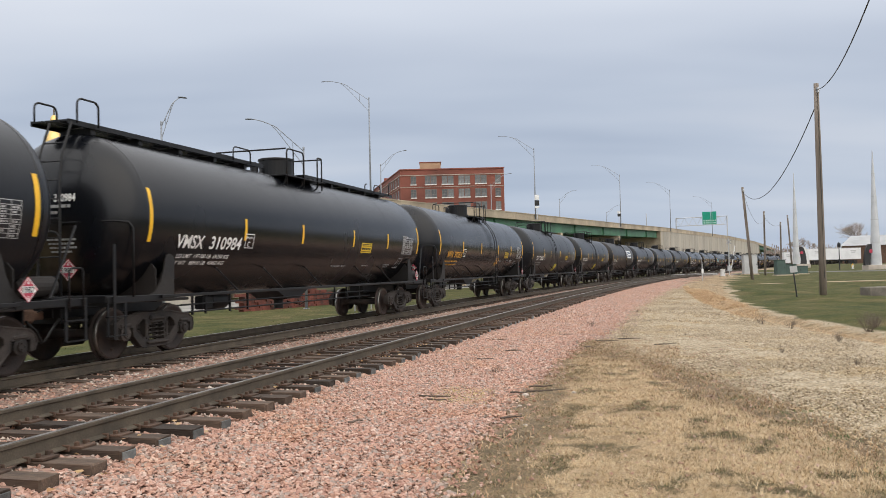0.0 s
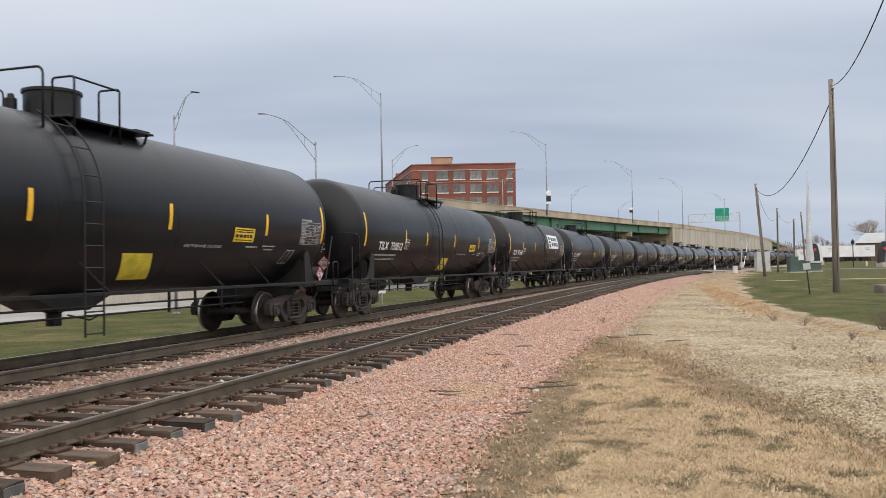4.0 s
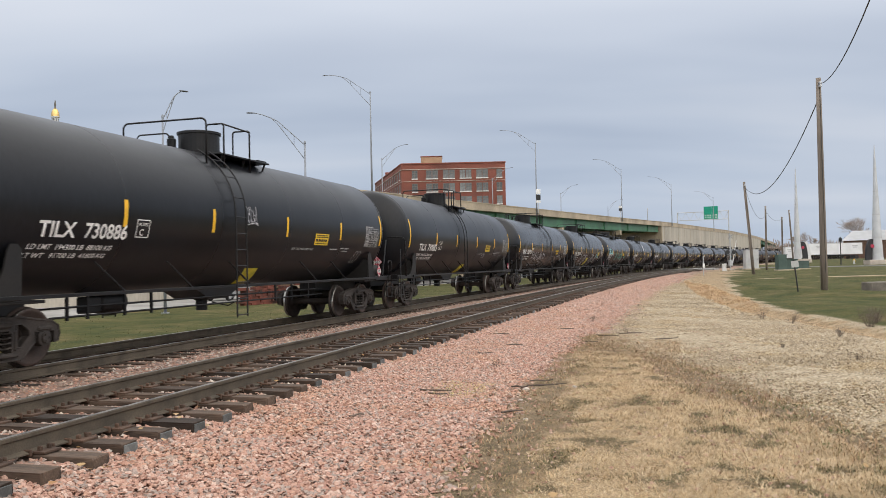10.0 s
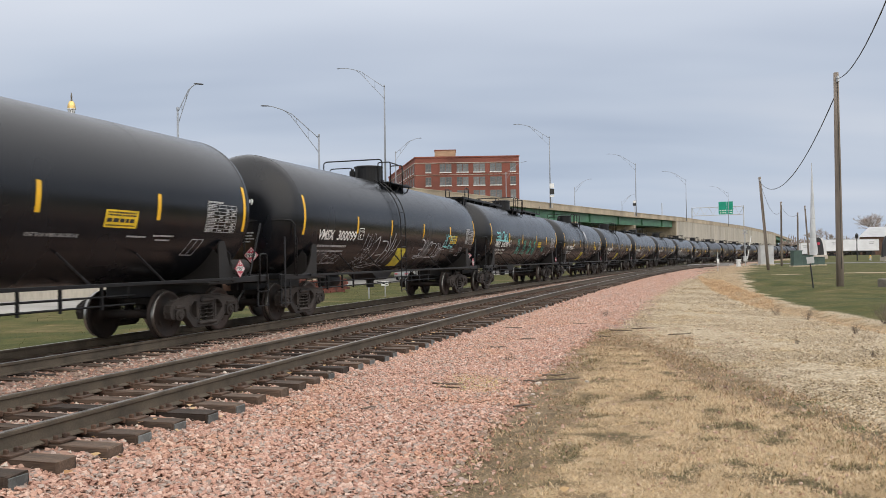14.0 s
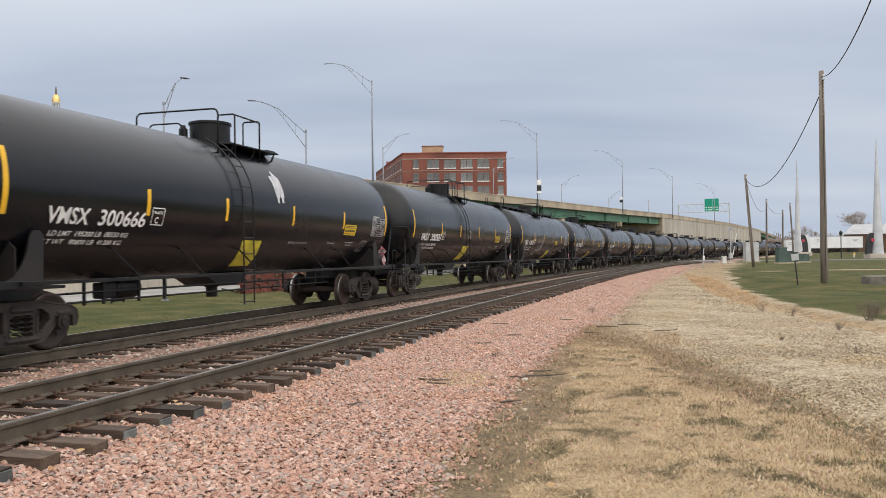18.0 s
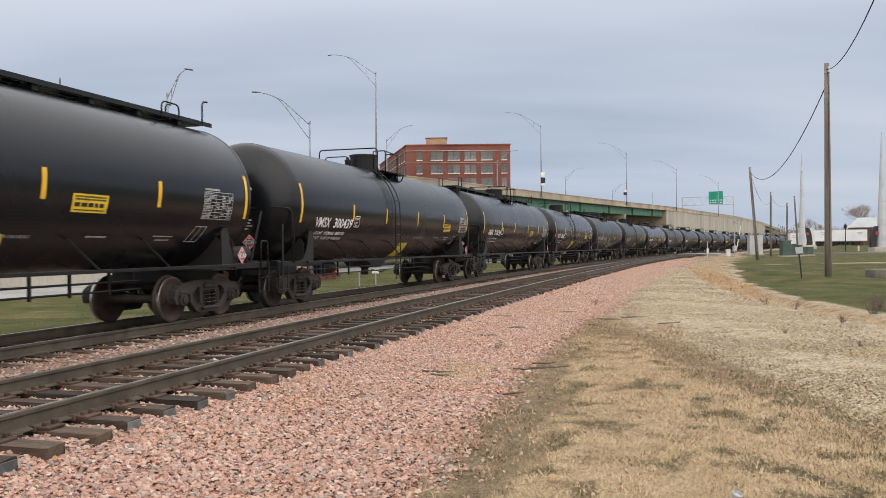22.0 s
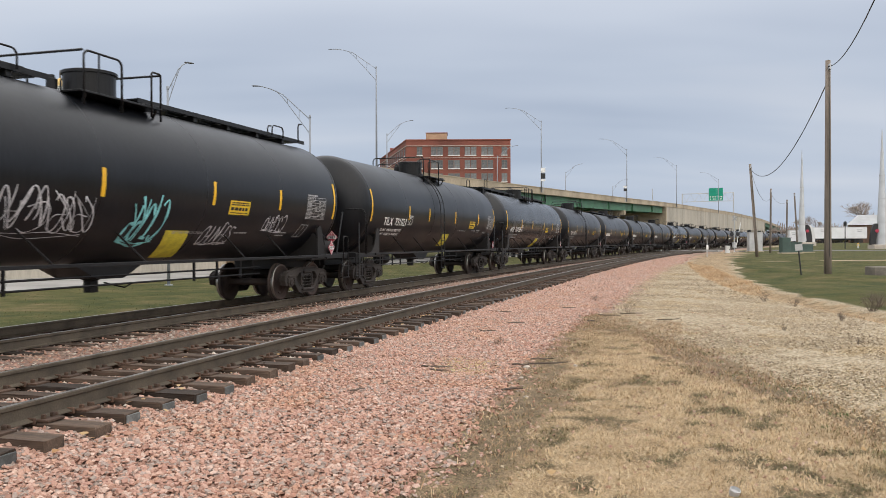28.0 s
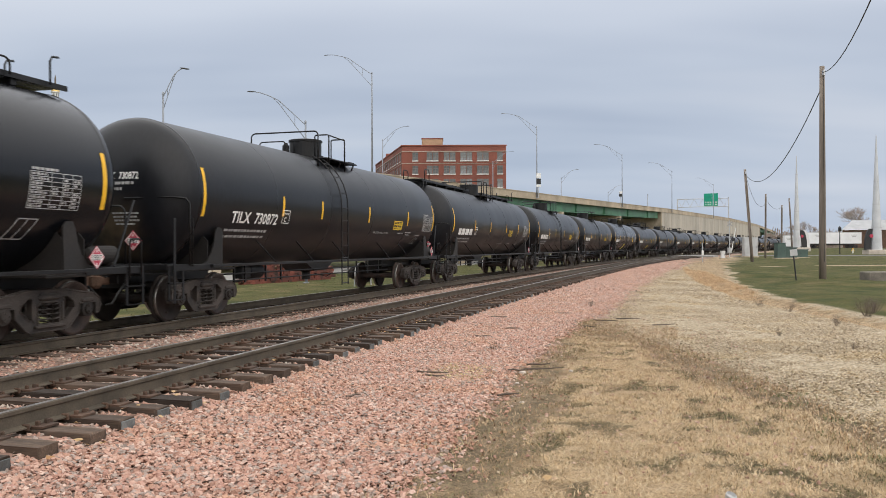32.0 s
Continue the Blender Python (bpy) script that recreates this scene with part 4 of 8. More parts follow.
def end_fittings(car, e, style):
    """Stub sill, coupler, bolster saddle, platform, handrails, steps and placard holder of one end (e: -1 or 1)."""
    bm = bmesh.new()
    box(bm, (3.1, 0.52, 0.30), (e * 7.05, 0, 0.92), 0.02)
    box(bm, (0.05, 0.8, 0.42), (e * 8.55, 0, 0.90), 0.01)
    part("stub_sill", bm, M["frame"], car)
    bm = bmesh.new()
    box(bm, (0.62, 0.13, 0.15), (e * 8.66, 0, 0.84), 0.03)
    box(bm, (0.26, 0.30, 0.28), (e * 8.92, 0.05, 0.84), 0.06)
    part("coupler", bm, M["rust_brown"], car, "rusty knuckle coupler")
    # saddle over the truck, wrapped round the tank's lower half
    bm = bmesh.new()
    for x in (-0.07, 0.42):
        out = []
        for a in np.linspace(-180, 0, 17):
            out.append((1.0 * (R_TANK + 0.004) * math.cos(radians(a)), Z_TANK + (R_TANK + 0.004) * math.sin(radians(a))))
        arc = [(y, z) for y, z in out if z < 1.86]
        outline = [(-1.38, 1.02), (-1.38, 1.6)] + arc + [(1.38, 1.6), (1.38, 1.02)]
        vs = [[bm.verts.new((e * (TRUCK_X + x) + t, y, z)) for y, z in outline] for t in (-0.01, 0.01)]
        bm.faces.new(vs[0][::-1])
        bm.faces.new(vs[1])
        for i in range(len(outline)):
            j = (i + 1) % len(outline)
            bm.faces.new((vs[0][i], vs[0][j], vs[1][j], vs[1][i]))
    box(bm, (1.0, 2.9, 0.05), (e * TRUCK_X, 0, 1.03), 0.01)
    for y in (-1.40, 1.40):
        # end plate, slanted towards the middle of the car
        prism(bm, [(e * x, z) for x, z in ((7.62, 1.05), (6.80, 1.05), (6.78, 1.80), (6.86, 1.88), (7.00, 1.88), (7.06, 1.76), (7.11, 1.55), (7.20, 1.36), (7.37, 1.19), (7.62, 1.10))], 0.03, Matrix.Translation((0, y, 0)))
    part("saddle", bm, M["saddle"], car, "dust-browned bolster saddle")
    # end platform and its edge
    bm = bmesh.new()
    box(bm, (0.62, 2.9, 0.05), (e * 8.42, 0, 1.12), 0.005)
    box(bm, (0.03, 2.9, 0.12), (e * 8.74, 0, 1.10), 0.005)
    for y in (-1.44, 1.44):
        box(bm, (1.5, 0.06, 0.12), (e * 7.98, y, 1.08), 0.01)
    part("end_platform", bm, M["frame"], car)
    bm = bmesh.new()
    for k in range(9):
        box(bm, (0.5, 0.012, 0.02), (e * 8.42, -1.2 + 0.3 * k, 1.155))
    part("grating", bm, M["frame"], car)
    # rails at the leading end: a hoop across it, corner rails, and a flat strap over the step
    if e < 0:
        bm = hoop(bmesh.new(), (-8.72, -0.52, 1.14), (-8.72, 1.45, 1.14), 2.26, 0.021, 0.16)
        part("end_handrail", bm, M["frame"], car, smooth=True)
    for y in (-1, 1):
        bm = bmesh.new()
        for x in (8.70, 8.26):
            box(bm, (0.06, 0.014, 0.66), (e * x, y * 1.46, 0.80))
        for z in (0.48, 0.80):
            box(bm, (0.5, 0.07, 0.02), (e * 8.48, y * 1.46, z))
        part("sill_step", bm, M["frame"], car)
    for y in (-1, 1):
        if e < 0:
            pts = [(-8.46, y * 0.3, 2.42), (-8.20, y * 1.22, 2.44), (-8.10, y * 1.42, 2.42), (-8.06, y * 1.48, 2.32), (-8.06, y * 1.48, 1.12)]
            part("side_handrail", tube(bmesh.new(), pts, 0.02, 6), M["frame"], car, smooth=True)
            bm = box(bmesh.new(), (0.07, 0.016, 1.6), (-8.58, y * 1.50, 1.22), 0.004)
            part("step_strap", bm, M["frame"], car)
            if style:
                continue
            bm = tube(bmesh.new(), [(-7.98, y * 1.49, 1.1), (-7.98, y * 1.49, 2.02), (-8.04, y * 1.49, 2.05)], 0.016, 6)
            part("grab_iron", bm, M["frame"], car, smooth=True)
        else:
            bm = hoop(bmesh.new(), (8.62, y * 1.49, 0.95), (8.30, y * 1.49, 0.95), 1.62, 0.016, 0.08)
            part("grab_iron", bm, M["frame"], car, smooth=True)
    # brace from the tank to the platform
    for y in (-1.3, 1.3) if e > 0 else ():
        bm = tube(bmesh.new(), [(e * 8.68, y, 2.3), (e * 7.95, y * 1.1, 1.16)], 0.022, 6)
        part("end_brace", bm, M["frame"], car)
    if e > 0:
        bm = lathe(bmesh.new(), [(-0.42, 0), (-0.41, 0.10), (-0.36, 0.165), (0.36, 0.165), (0.41, 0.10), (0.42, 0)], 18, Matrix.Translation((8.12, -0.98, 1.34)))
        for x in (7.9, 8.34):
            box(bm, (0.05, 0.30, 0.10), (x, -0.98, 1.17), 0.01)
        part("air_reservoir", bm, M["saddle"], car, "dusty air reservoir")
    # air hose and cut lever
    bm = bmesh.new()
    tube(bm, [(e * 8.60, -0.4, 0.78), (e * 8.80, -0.42, 0.62), (e * 8.95, -0.40, 0.42), (e * 9.02, -0.30, 0.40)], 0.022, 6)
    part("air_hose", bm, M["cable"], car, smooth=True)
    bm = bmesh.new()
    tube(bm, [(e * 8.72, -1.4, 0.98), (e * 8.72, -0.25, 0.98), (e * 8.78, -0.1, 0.9)], 0.012, 5)
    part("uncoupling_lever", bm, M["frame"], car)
    # hazard placard
    c = Vector((e * 8.74 + e * 0.012, -0.72, 1.60)) if e < 0 else Vector((7.42, -1.515, 1.31))
    if e < 0:
        ax, up = Vector((0, -1, 0)), Vector((0, 0, 1))
        nrm = Vector((-1, 0, 0))
    else:
        ax, up, nrm = Vector((1, 0, 0)), Vector((0, 0, 1)), Vector((0, -1, 0))
    placards(car, c, ax, up, nrm)


def placards(car, c, ax, up, nrm):
    h = 0.19
    bm = bmesh.new()
    a = [bm.verts.new(c + ax * x * h + up * z * h + nrm * d) for d in (0, 0.006) for x, z in ((-1, 0), (0, -1), (1, 0), (0, 1))]
    bm.faces.new(a[4:])
    bm.faces.new(a[:4][::-1])
    for i in range(4):
        bm.faces.new((a[i], a[(i + 1) % 4], a[4 + (i + 1) % 4], a[4 + i]))
    board = part("placard", bm, M["red"], car, "red diamond hazard placard with a white number band")

    def facing(pts, name, m, lift):
        bm = bmesh.new()
        bm.faces.new([bm.verts.new(c + ax * x * h + up * z * h + nrm * lift) for x, z in pts])
        part(name, bm, m, board)
    bm = bmesh.new()
    for i in range(4):
        q = [(math.cos(a) * r, math.sin(a) * r) for r, a in ((0.93, math.pi / 2 * i), (0.93, math.pi / 2 * (i + 1)), (0.84, math.pi / 2 * (i + 1)), (0.84, math.pi / 2 * i))]
        bm.faces.new([bm.verts.new(c + ax * x * h + up * z * h + nrm * 0.009) for x, z in q])
    part("placard_border", bm, M["white"], board)
    facing(((-0.68, -0.26), (0.68, -0.26), (0.68, 0.26), (-0.68, 0.26)), "number_band", M["white"], 0.009)
    facing(((-0.12, 0.42), (0.12, 0.42), (0.0, 0.72)), "flame_mark", M["white"], 0.009)
    facing(((-0.05, -0.75), (0.05, -0.75), (0.05, -0.48), (-0.05, -0.48)), "class_mark", M["white"], 0.009)
    bm = flat_text("1987", 0.125)
    xs = [p.co.x for p in bm.verts]
    mid = (min(xs) + max(xs)) / 2
    k = 0.24 / (max(xs) - min(xs))
    for p in bm.verts:
        p.co = c + ax * (p.co.x - mid) * k + up * (p.co.y - 0.045) + nrm * 0.011
    part("placard_number", bm, M["ink"], board)


STYLES = {
    "s": dict(note=(1.75, -0.72, 1.1), long_walk=False, ladder=0.80, strips=(-4.40, -1.38, 1.90, 4.72), phone=3.35, table=6.22, rails="side"),
    "t": dict(note=(1.75, -0.68, 1.3), long_walk=False, ladder=-0.98, strips=(-4.28, -2.12, 1.2, 4.74), phone=3.42, table=6.42, rails="cross"),
    "u": dict(note=(1.75, -0.68, 1.2), long_walk=False, ladder=-1.05, strips=(-4.60, -1.87, 1.34, 4.52), phone=2.93, table=6.36, rails="cross"),
    "v": dict(note=(1.26, -0.83, 1.05), long_walk=False, ladder=-1.18, strips=(-4.40, -1.80, 1.22, 4.29), phone=4.40, table=6.44, rails="cross"),
    "o": dict(note=(1.75, -0.80, 1.1), long_walk=False, ladder=0.62, strips=(-4.50, -1.53, 1.58, 4.50), phone=1.80, table=6.05, rails="side", end=7.28),
    "l": dict(note=(0.70, -1.0, 1.07), long_walk=True, ladder=None, strips=(-4.30, -1.52, 1.76, 4.56), phone=2.38, table=5.98, rails="side"),
}


def cross_rails(car, zt, top):
    """A tall hoop across the tank before the manway, a lower one beside it, and two hoops where the ladder comes up."""
    bm = hoop(bmesh.new(), (-1.32, -1.02, zt - 0.42), (-1.32, 1.02, zt - 0.42), top, 0.021, 0.12)
    part("top_rail", bm, M["frame"], car, smooth=True)
    bm = hoop(bmesh.new(), (-0.86, 0.20, zt - 0.1), (-0.86, 1.02, zt - 0.42), top - 0.18, 0.018, 0.10)
    part("low_rail", bm, M["frame"], car, smooth=True)
    for x in (-0.68, 0.42):
        bm = hoop(bmesh.new(), (x, -1.05, zt - 0.44), (x, -0.62, zt - 0.2), top - 0.02, 0.020, 0.06)
        part("gate_post", bm, M["frame"], car, smooth=True)
    bm = tube(bmesh.new(), [(-0.68, -1.03, top - 0.03), (0.42, -1.03, top - 0.05)], 0.018, 6)
    part("cross_rail", bm, M["frame"], car)


def top_fittings(car, style):
    """Manway, its platform and rails; long_walk: the walkway runs the whole length."""
    long_walk = style["long_walk"]
    dx = -0.65 if long_walk else 0.0
    zt = Z_TANK + R_TANK
    bm = bmesh.new()
    up = Matrix.Translation((0, 0, zt - 0.06)) @ Matrix.Rotation(-math.pi / 2, 4, "Y")
    lathe(bm, [(0, 0.52), (0.10, 0.52), (0.10, 0.46), (0.50, 0.46), (0.50, 0.49), (0.55, 0.49), (0.565, 0.44), (0.565, 0)], 28, up)
    part("manway", bm, M["frame"], car)
    bm = bmesh.new()
    lathe(bm, [(0, 0.10), (0.34, 0.10), (0.36, 0.06), (0.42, 0.05), (0.42, 0)], 14, Matrix.Translation((-0.55, 0.35, zt - 0.04)) @ Matrix.Rotation(-math.pi / 2, 4, "Y"))
    part("relief_valve", bm, M["frame"], car)
    bm = bmesh.new()
    for y in (-0.82, 0.82):
        box(bm, (2.2, 0.42, 0.035), (0.30 + dx, y, zt - 0.12), 0.005)
    for x in (1.2 + dx,):
        box(bm, (0.40, 1.9, 0.035), (x, 0, zt - 0.07), 0.005)
    for x in (-0.6 + dx, 0.35 + dx, 1.3 + dx):
        for y in (-0.95, 0.95):
            tube(bm, [(x, y, zt - 0.14), (x, y * 0.93, Z_TANK + math.sqrt(R_TANK ** 2 - (y * 0.93) ** 2) - 0.02)], 0.025, 5)
    part("top_platform", bm, M["frame"], car)
    top = zt + 0.56
    if style["rails"] == "cross":
        cross_rails(car, zt, top)
        return
    for y in (-1.02, 1.02):
        bm = bmesh.new()
        hoop(bm, (-0.72 + dx, y, zt - 0.35), (0.24 + dx, y, zt - 0.35), top, 0.021, 0.12)
        part("top_rail", bm, M["frame"], car, smooth=True)
        bm = tube(bmesh.new(), [(-0.35 + dx, y, zt - 0.12), (-0.35 + dx, y, top)], 0.018, 6)
        part("rail_post", bm, M["frame"], car)
        bm = bmesh.new()
        hoop(bm, (1.08 + dx, y, zt - 0.3), (1.36 + dx, y, zt - 0.35), top - 0.02, 0.020, 0.06)
        part("gate_post", bm, M["frame"], car, smooth=True)
    for x, h in ((-0.72 + dx, top), (1.36 + dx, top - 0.04)):
        bm = tube(bmesh.new(), [(x, -1.0, h), (x, 1.0, h)], 0.021, 6)
        part("cross_rail", bm, M["frame"], car)
    if not long_walk:
        return
    for a, b in ((-8.35, -1.45), (0.85, 8.1)):
        bm = bmesh.new()
        for y in (-0.26, 0.0, 0.26):
            box(bm, (b - a, 0.22, 0.03), ((a + b) / 2, y, zt + 0.14))
        for y in (-0.39, 0.39):
            box(bm, (b - a, 0.03, 0.09), ((a + b) / 2, y, zt + 0.12))
        part("running_board", bm, M["frame"], car)
        x = a + 0.7
        while x < b:
            bm = bmesh.new()
            box(bm, (0.12, 0.7, 0.14), (x, 0, zt + 0.04), 0.01)
            part("running_board_bracket", bm, M["frame"], car)
            x += 1.35
    for y in (-0.46, 0.46):
        bm = hoop(bmesh.new(), (-8.2, y, zt + 0.1), (-7.65, y, zt + 0.1), zt + 0.55, 0.020, 0.12)
        part("walkway_hoop", bm, M["frame"], car, smooth=True)
        bm = hoop(bmesh.new(), (6.15, y, zt + 0.1), (6.75, y, zt + 0.1), zt + 0.36, 0.018, 0.12)
        part("walkway_hoop", bm, M["frame"], car, smooth=True)
        bm = tube(bmesh.new(), [(7.62, y, zt + 0.1), (7.62, y, zt + 0.5), (7.67, y, zt + 0.58), (7.82, y, zt + 0.6)], 0.020, 6)
        part("walkway_post", bm, M["frame"], car, smooth=True)
    bm = bmesh.new()
    hoop(bm, (-3.0, -0.46, zt + 0.1), (-2.2, -0.46, zt + 0.1), zt + 0.42, 0.018, 0.12)
    part("walkway_hoop", bm, M["frame"], car, smooth=True)
    # ladder up the head at the leading end
    bm = bmesh.new()
    for y in (-0.48, -0.02):
        tube(bm, [(-8.66, y, 1.15), (-8.66, y, 3.1), (-8.60, y, 3.6), (-8.36, y, zt + 0.1)], 0.022, 5)
    part("ladder_stile", bm, M["frame"], car)
    for k in range(8):
        bm = bmesh.new()
        z = 1.5 + 0.33 * k
        x = -8.66 if z < 3.2 else -8.66 + (z - 3.2) * 0.28
        tube(bm, [(x, -0.48, z), (x, -0.02, z)], 0.014, 5)
        part("rung", bm, M["frame"], car)


def side_ladder(car, x=0.80):
    """Ladder from the walkway up to the top platform, on both sides."""
    for e in (-1, 1):
        bm = bmesh.new()
        for dx in (-0.21, 0.21):
            pts = [(x + dx, e * 1.66, 0.45), (x + dx, e * 1.66, Z_TANK - 0.1)]
            for a in np.linspace(8, 62, 8):
                pts.append((x + dx, e * (R_TANK + 0.13) * math.cos(radians(a)), Z_TANK + (R_TANK + 0.10) * math.sin(radians(a))))
            tube(bm, pts, 0.018, 5)
        rails = bm
        if e < 0:
            part("ladder_stile", bm, M["frame"], car)
        for k in range(10):
            bm = bmesh.new() if e < 0 else rails
            if k < 7:
                z, y = 0.5 + 0.34 * k, e * 1.66
            else:
                a = radians(14 + 17 * (k - 7))
                z, y = Z_TANK + (R_TANK + 0.10) * math.sin(a), e * (R_TANK + 0.13) * math.cos(a)
            tube(bm, [(x - 0.21, y, z), (x + 0.21, y, z)], 0.013, 5)
            if e < 0:
                part("rung", bm, M["frame"], car)
        if e > 0:
            part("far_ladder", rails, M["frame"], car)


def side_fittings(car):
    """The long side rail with its braces, the rods and hangers below, and the bottom outlet."""
    for e in (-1, 1):
        bm = bmesh.new()
        box(bm, (14.6, 0.035, 0.06), (0, e * 1.50, 1.10), 0.006)
        part("side_rail", bm, M["frame"], car)
        for x in (-4.6, -2.6, -0.4, 3.0, 4.9):
            bm = bmesh.new()
            tube(bm, [(x, e * 1.50, 1.10), (x - 0.42, e * (R_TANK + 0.0) * math.cos(0.66), Z_TANK - R_TANK * math.sin(0.66))], 0.020, 5)
            part("rail_brace", bm, M["frame"], car)
    for z, y in ((0.86, -0.55), (0.70, -0.55), (0.80, 0.45)):
        bm = bmesh.new()
        tube(bm, [(-5.3, y, z), (5.3, y, z)], 0.020, 5)
        part("brake_pipe", bm, M["frame"], car)
    for x in (-4.9, -4.4, -3.4, -2.6, 2.5, 3.4, 4.4):
        bm = bmesh.new()
        box(bm, (0.05, 0.04, 0.45), (x, -0.55, 0.86))
        part("pipe_hanger", bm, M["frame"], car)
    bm = bmesh.new()
    lathe(bm, [(-0.35, 0), (-0.35, 0.18), (-0.30, 0.2), (0.30, 0.2), (0.35, 0.18), (0.35, 0)], 18, Matrix.Translation((-3.3, -0.1, 0.88)))
    part("brake_cylinder", bm, M["frame"], car, smooth=True)
    bm = bmesh.new()
    box(bm, (0.4, 0.25, 0.3), (-4.0, -0.25, 0.86), 0.03)
    part("valve_block", bm, M["frame"], car)
    bm = bmesh.new()
    prism(bm, [(-0.95, 1.06), (0.95, 1.06), (0.35, 0.80), (-0.35, 0.80)], 0.9)
    part("outlet_skid", bm, M["frame"], car)
    bm = bmesh.new()
    lathe(bm, [(0, 0), (0, 0.13), (0.22, 0.13), (0.24, 0.17), (0.30, 0.17), (0.30, 0)], 14, Matrix.Translation((0, 0, 0.54)) @ Matrix.Rotation(-math.pi / 2, 4, "Y"))
    tube(bm, [(0.1, -0.2, 0.72), (0.3, -0.5, 0.62), (0.36, -0.62, 0.70)], 0.016, 5)
    part("outlet_valve", bm, M["frame"], car)


def tank_shell(car, material):
    bm = bmesh.new()
    prof = []
    for a in np.linspace(0, 90, 12):
        prof.append((-HALF - HEAD * math.cos(radians(a)), R_TANK * math.sin(radians(a)) ** 0.92))
    for x in np.linspace(-HALF, HALF, 9)[1:-1]:
        prof.append((x, R_TANK))
    prof += [(-x, r) for x, r in prof[11::-1]]
    lathe(bm, prof, 80, Matrix.Translation((0, 0, Z_TANK)))
    for f in bm.faces:
        f.smooth = True
    return part("tank", bm, material, car)


def tank_seams(car):
    for x in (-HALF, -4.6, -1.55, 1.5, 4.65, HALF):
        bm = bmesh.new()
        w, h = (0.026, 0.006) if abs(x) == HALF else (0.018, 0.0022)
        lathe(bm, [(x - w, R_TANK - 0.002), (x - w * 0.4, R_TANK + h), (x + w * 0.4, R_TANK + h), (x + w, R_TANK - 0.002)], 80, Matrix.Translation((0, 0, Z_TANK)))
        part("weld_seam", bm, M["tank"], car, smooth=True)


def stripes(car, style):
    """Yellow reflective strips: tall ones at both ends, short ones between."""
    end = style.get("end", 7.61)
    rows = [(-end, -0.48, 0.50), (end, -0.48, 0.46)] + [(x, -0.36, 0.11) for x in style["strips"]]
    w = 0.10
    for x, v0, v1 in rows:
        bm = patch(bmesh.new(), x - w / 2, x + w / 2, v0, v1)
        part("reflective_strip", bm, M["yellow"], car)


def stencils(car, style):
    """Panels and writing that all cars have: too small to read, as bars."""
    rng = random.Random(4)
    px, tx = style["phone"], style["table"]
    panel = part("phone_panel", patch(bmesh.new(), px, px + 0.82, -0.53, -0.23), M["yellow_panel"], car, "yellow safety panel")
    bm = bmesh.new()
    for v, h in ((-0.285, 0.026), (-0.33, 0.026), (-0.435, 0.065), (-0.50, 0.022)):
        bars(bm, px + 0.05, v, 0.72, h, rng, 0.009, 0.45)
    tagged(part("panel_print", bm, M["ink"], panel), kind="stuff")
    bm = bmesh.new()
    for x in (tx, tx + 0.43, tx + 0.67, tx + 0.88, tx + 1.067):
        patch(bm, x, x + 0.013, -0.52, 0.03)
    for r in range(9):
        v = -0.525 + 0.0681 * r
        patch(bm, tx, tx + 1.08, v, v + 0.012, n=1)
    table = part("data_table", bm, M["white_faded"], car, "white stencilled data table")
    bm = bmesh.new()
    for r in range(8):
        for x, w in ((tx + 0.03, 0.37), (tx + 0.465, 0.17), (tx + 0.70, 0.15), (tx + 0.91, 0.13)):
            if x == tx + 0.03 or rng.random() < 0.72:
                bars(bm, x, -0.50 + 0.0681 * r, w * rng.uniform(0.6, 1.0), 0.032, rng, gap=0.55)
    bars(bm, tx + 0.03, 0.05, 0.55, 0.04, rng)
    tagged(part("table_print", bm, M["white_faded"], table), kind="stuff")
    nx, nv, nw = style["note"]
    tank_text("stencil_word", "VENT TANK WHEN UNLOADING", 0.085, nx, nv, M["white_faded"], car, nw, shear=0.2)
    for x, v, w, h in ((nx + 2.25, nv + 0.03, 0.5, 0.032), (4.7, nv + 0.06, 0.6, 0.032), (4.8, nv - 0.02, 0.42, 0.030)):
        tagged(part("stencil_line", bars(bmesh.new(), x, v, w, h, rng), M["white_faded"], car), kind="stuff")
    bm = bmesh.new()
    for v, sx in ((-1.05, 0.0), (-0.70, 0.16)):
        patch(bm, 5.75 + sx, 6.15 + sx, v, v + 0.018, n=1)
    for x in (5.75, 5.94, 6.132):
        patch(bm, x, x + 0.018, -1.05, -0.69, slant=0.16)
    part("inspection_box", bm, M["white_faded"], car)
    bm = bmesh.new()
    for v in (-0.53, -0.225):
        patch(bm, -4.28, -3.92, v, v + 0.018, n=1)
    for x in (-4.28, -3.938):
        patch(bm, x, x + 0.018, -0.53, -0.21)
    frame_part = part("plate_frame", bm, M["white"], car)
    tank_text("plate_word", "PLATE", 0.075, -4.22, -0.32, M["white"], frame_part, 0.24)
    tank_text("plate_letter", "C", 0.16, -4.18, -0.49, M["white"], frame_part)


def head_x(y, z, lift=0.012):
    r = min(1.0, math.hypot(y, z - Z_TANK) / R_TANK) ** (1 / 0.92)
    return -(HALF + HEAD * math.sqrt(max(0.0, 1 - r * r))) - lift


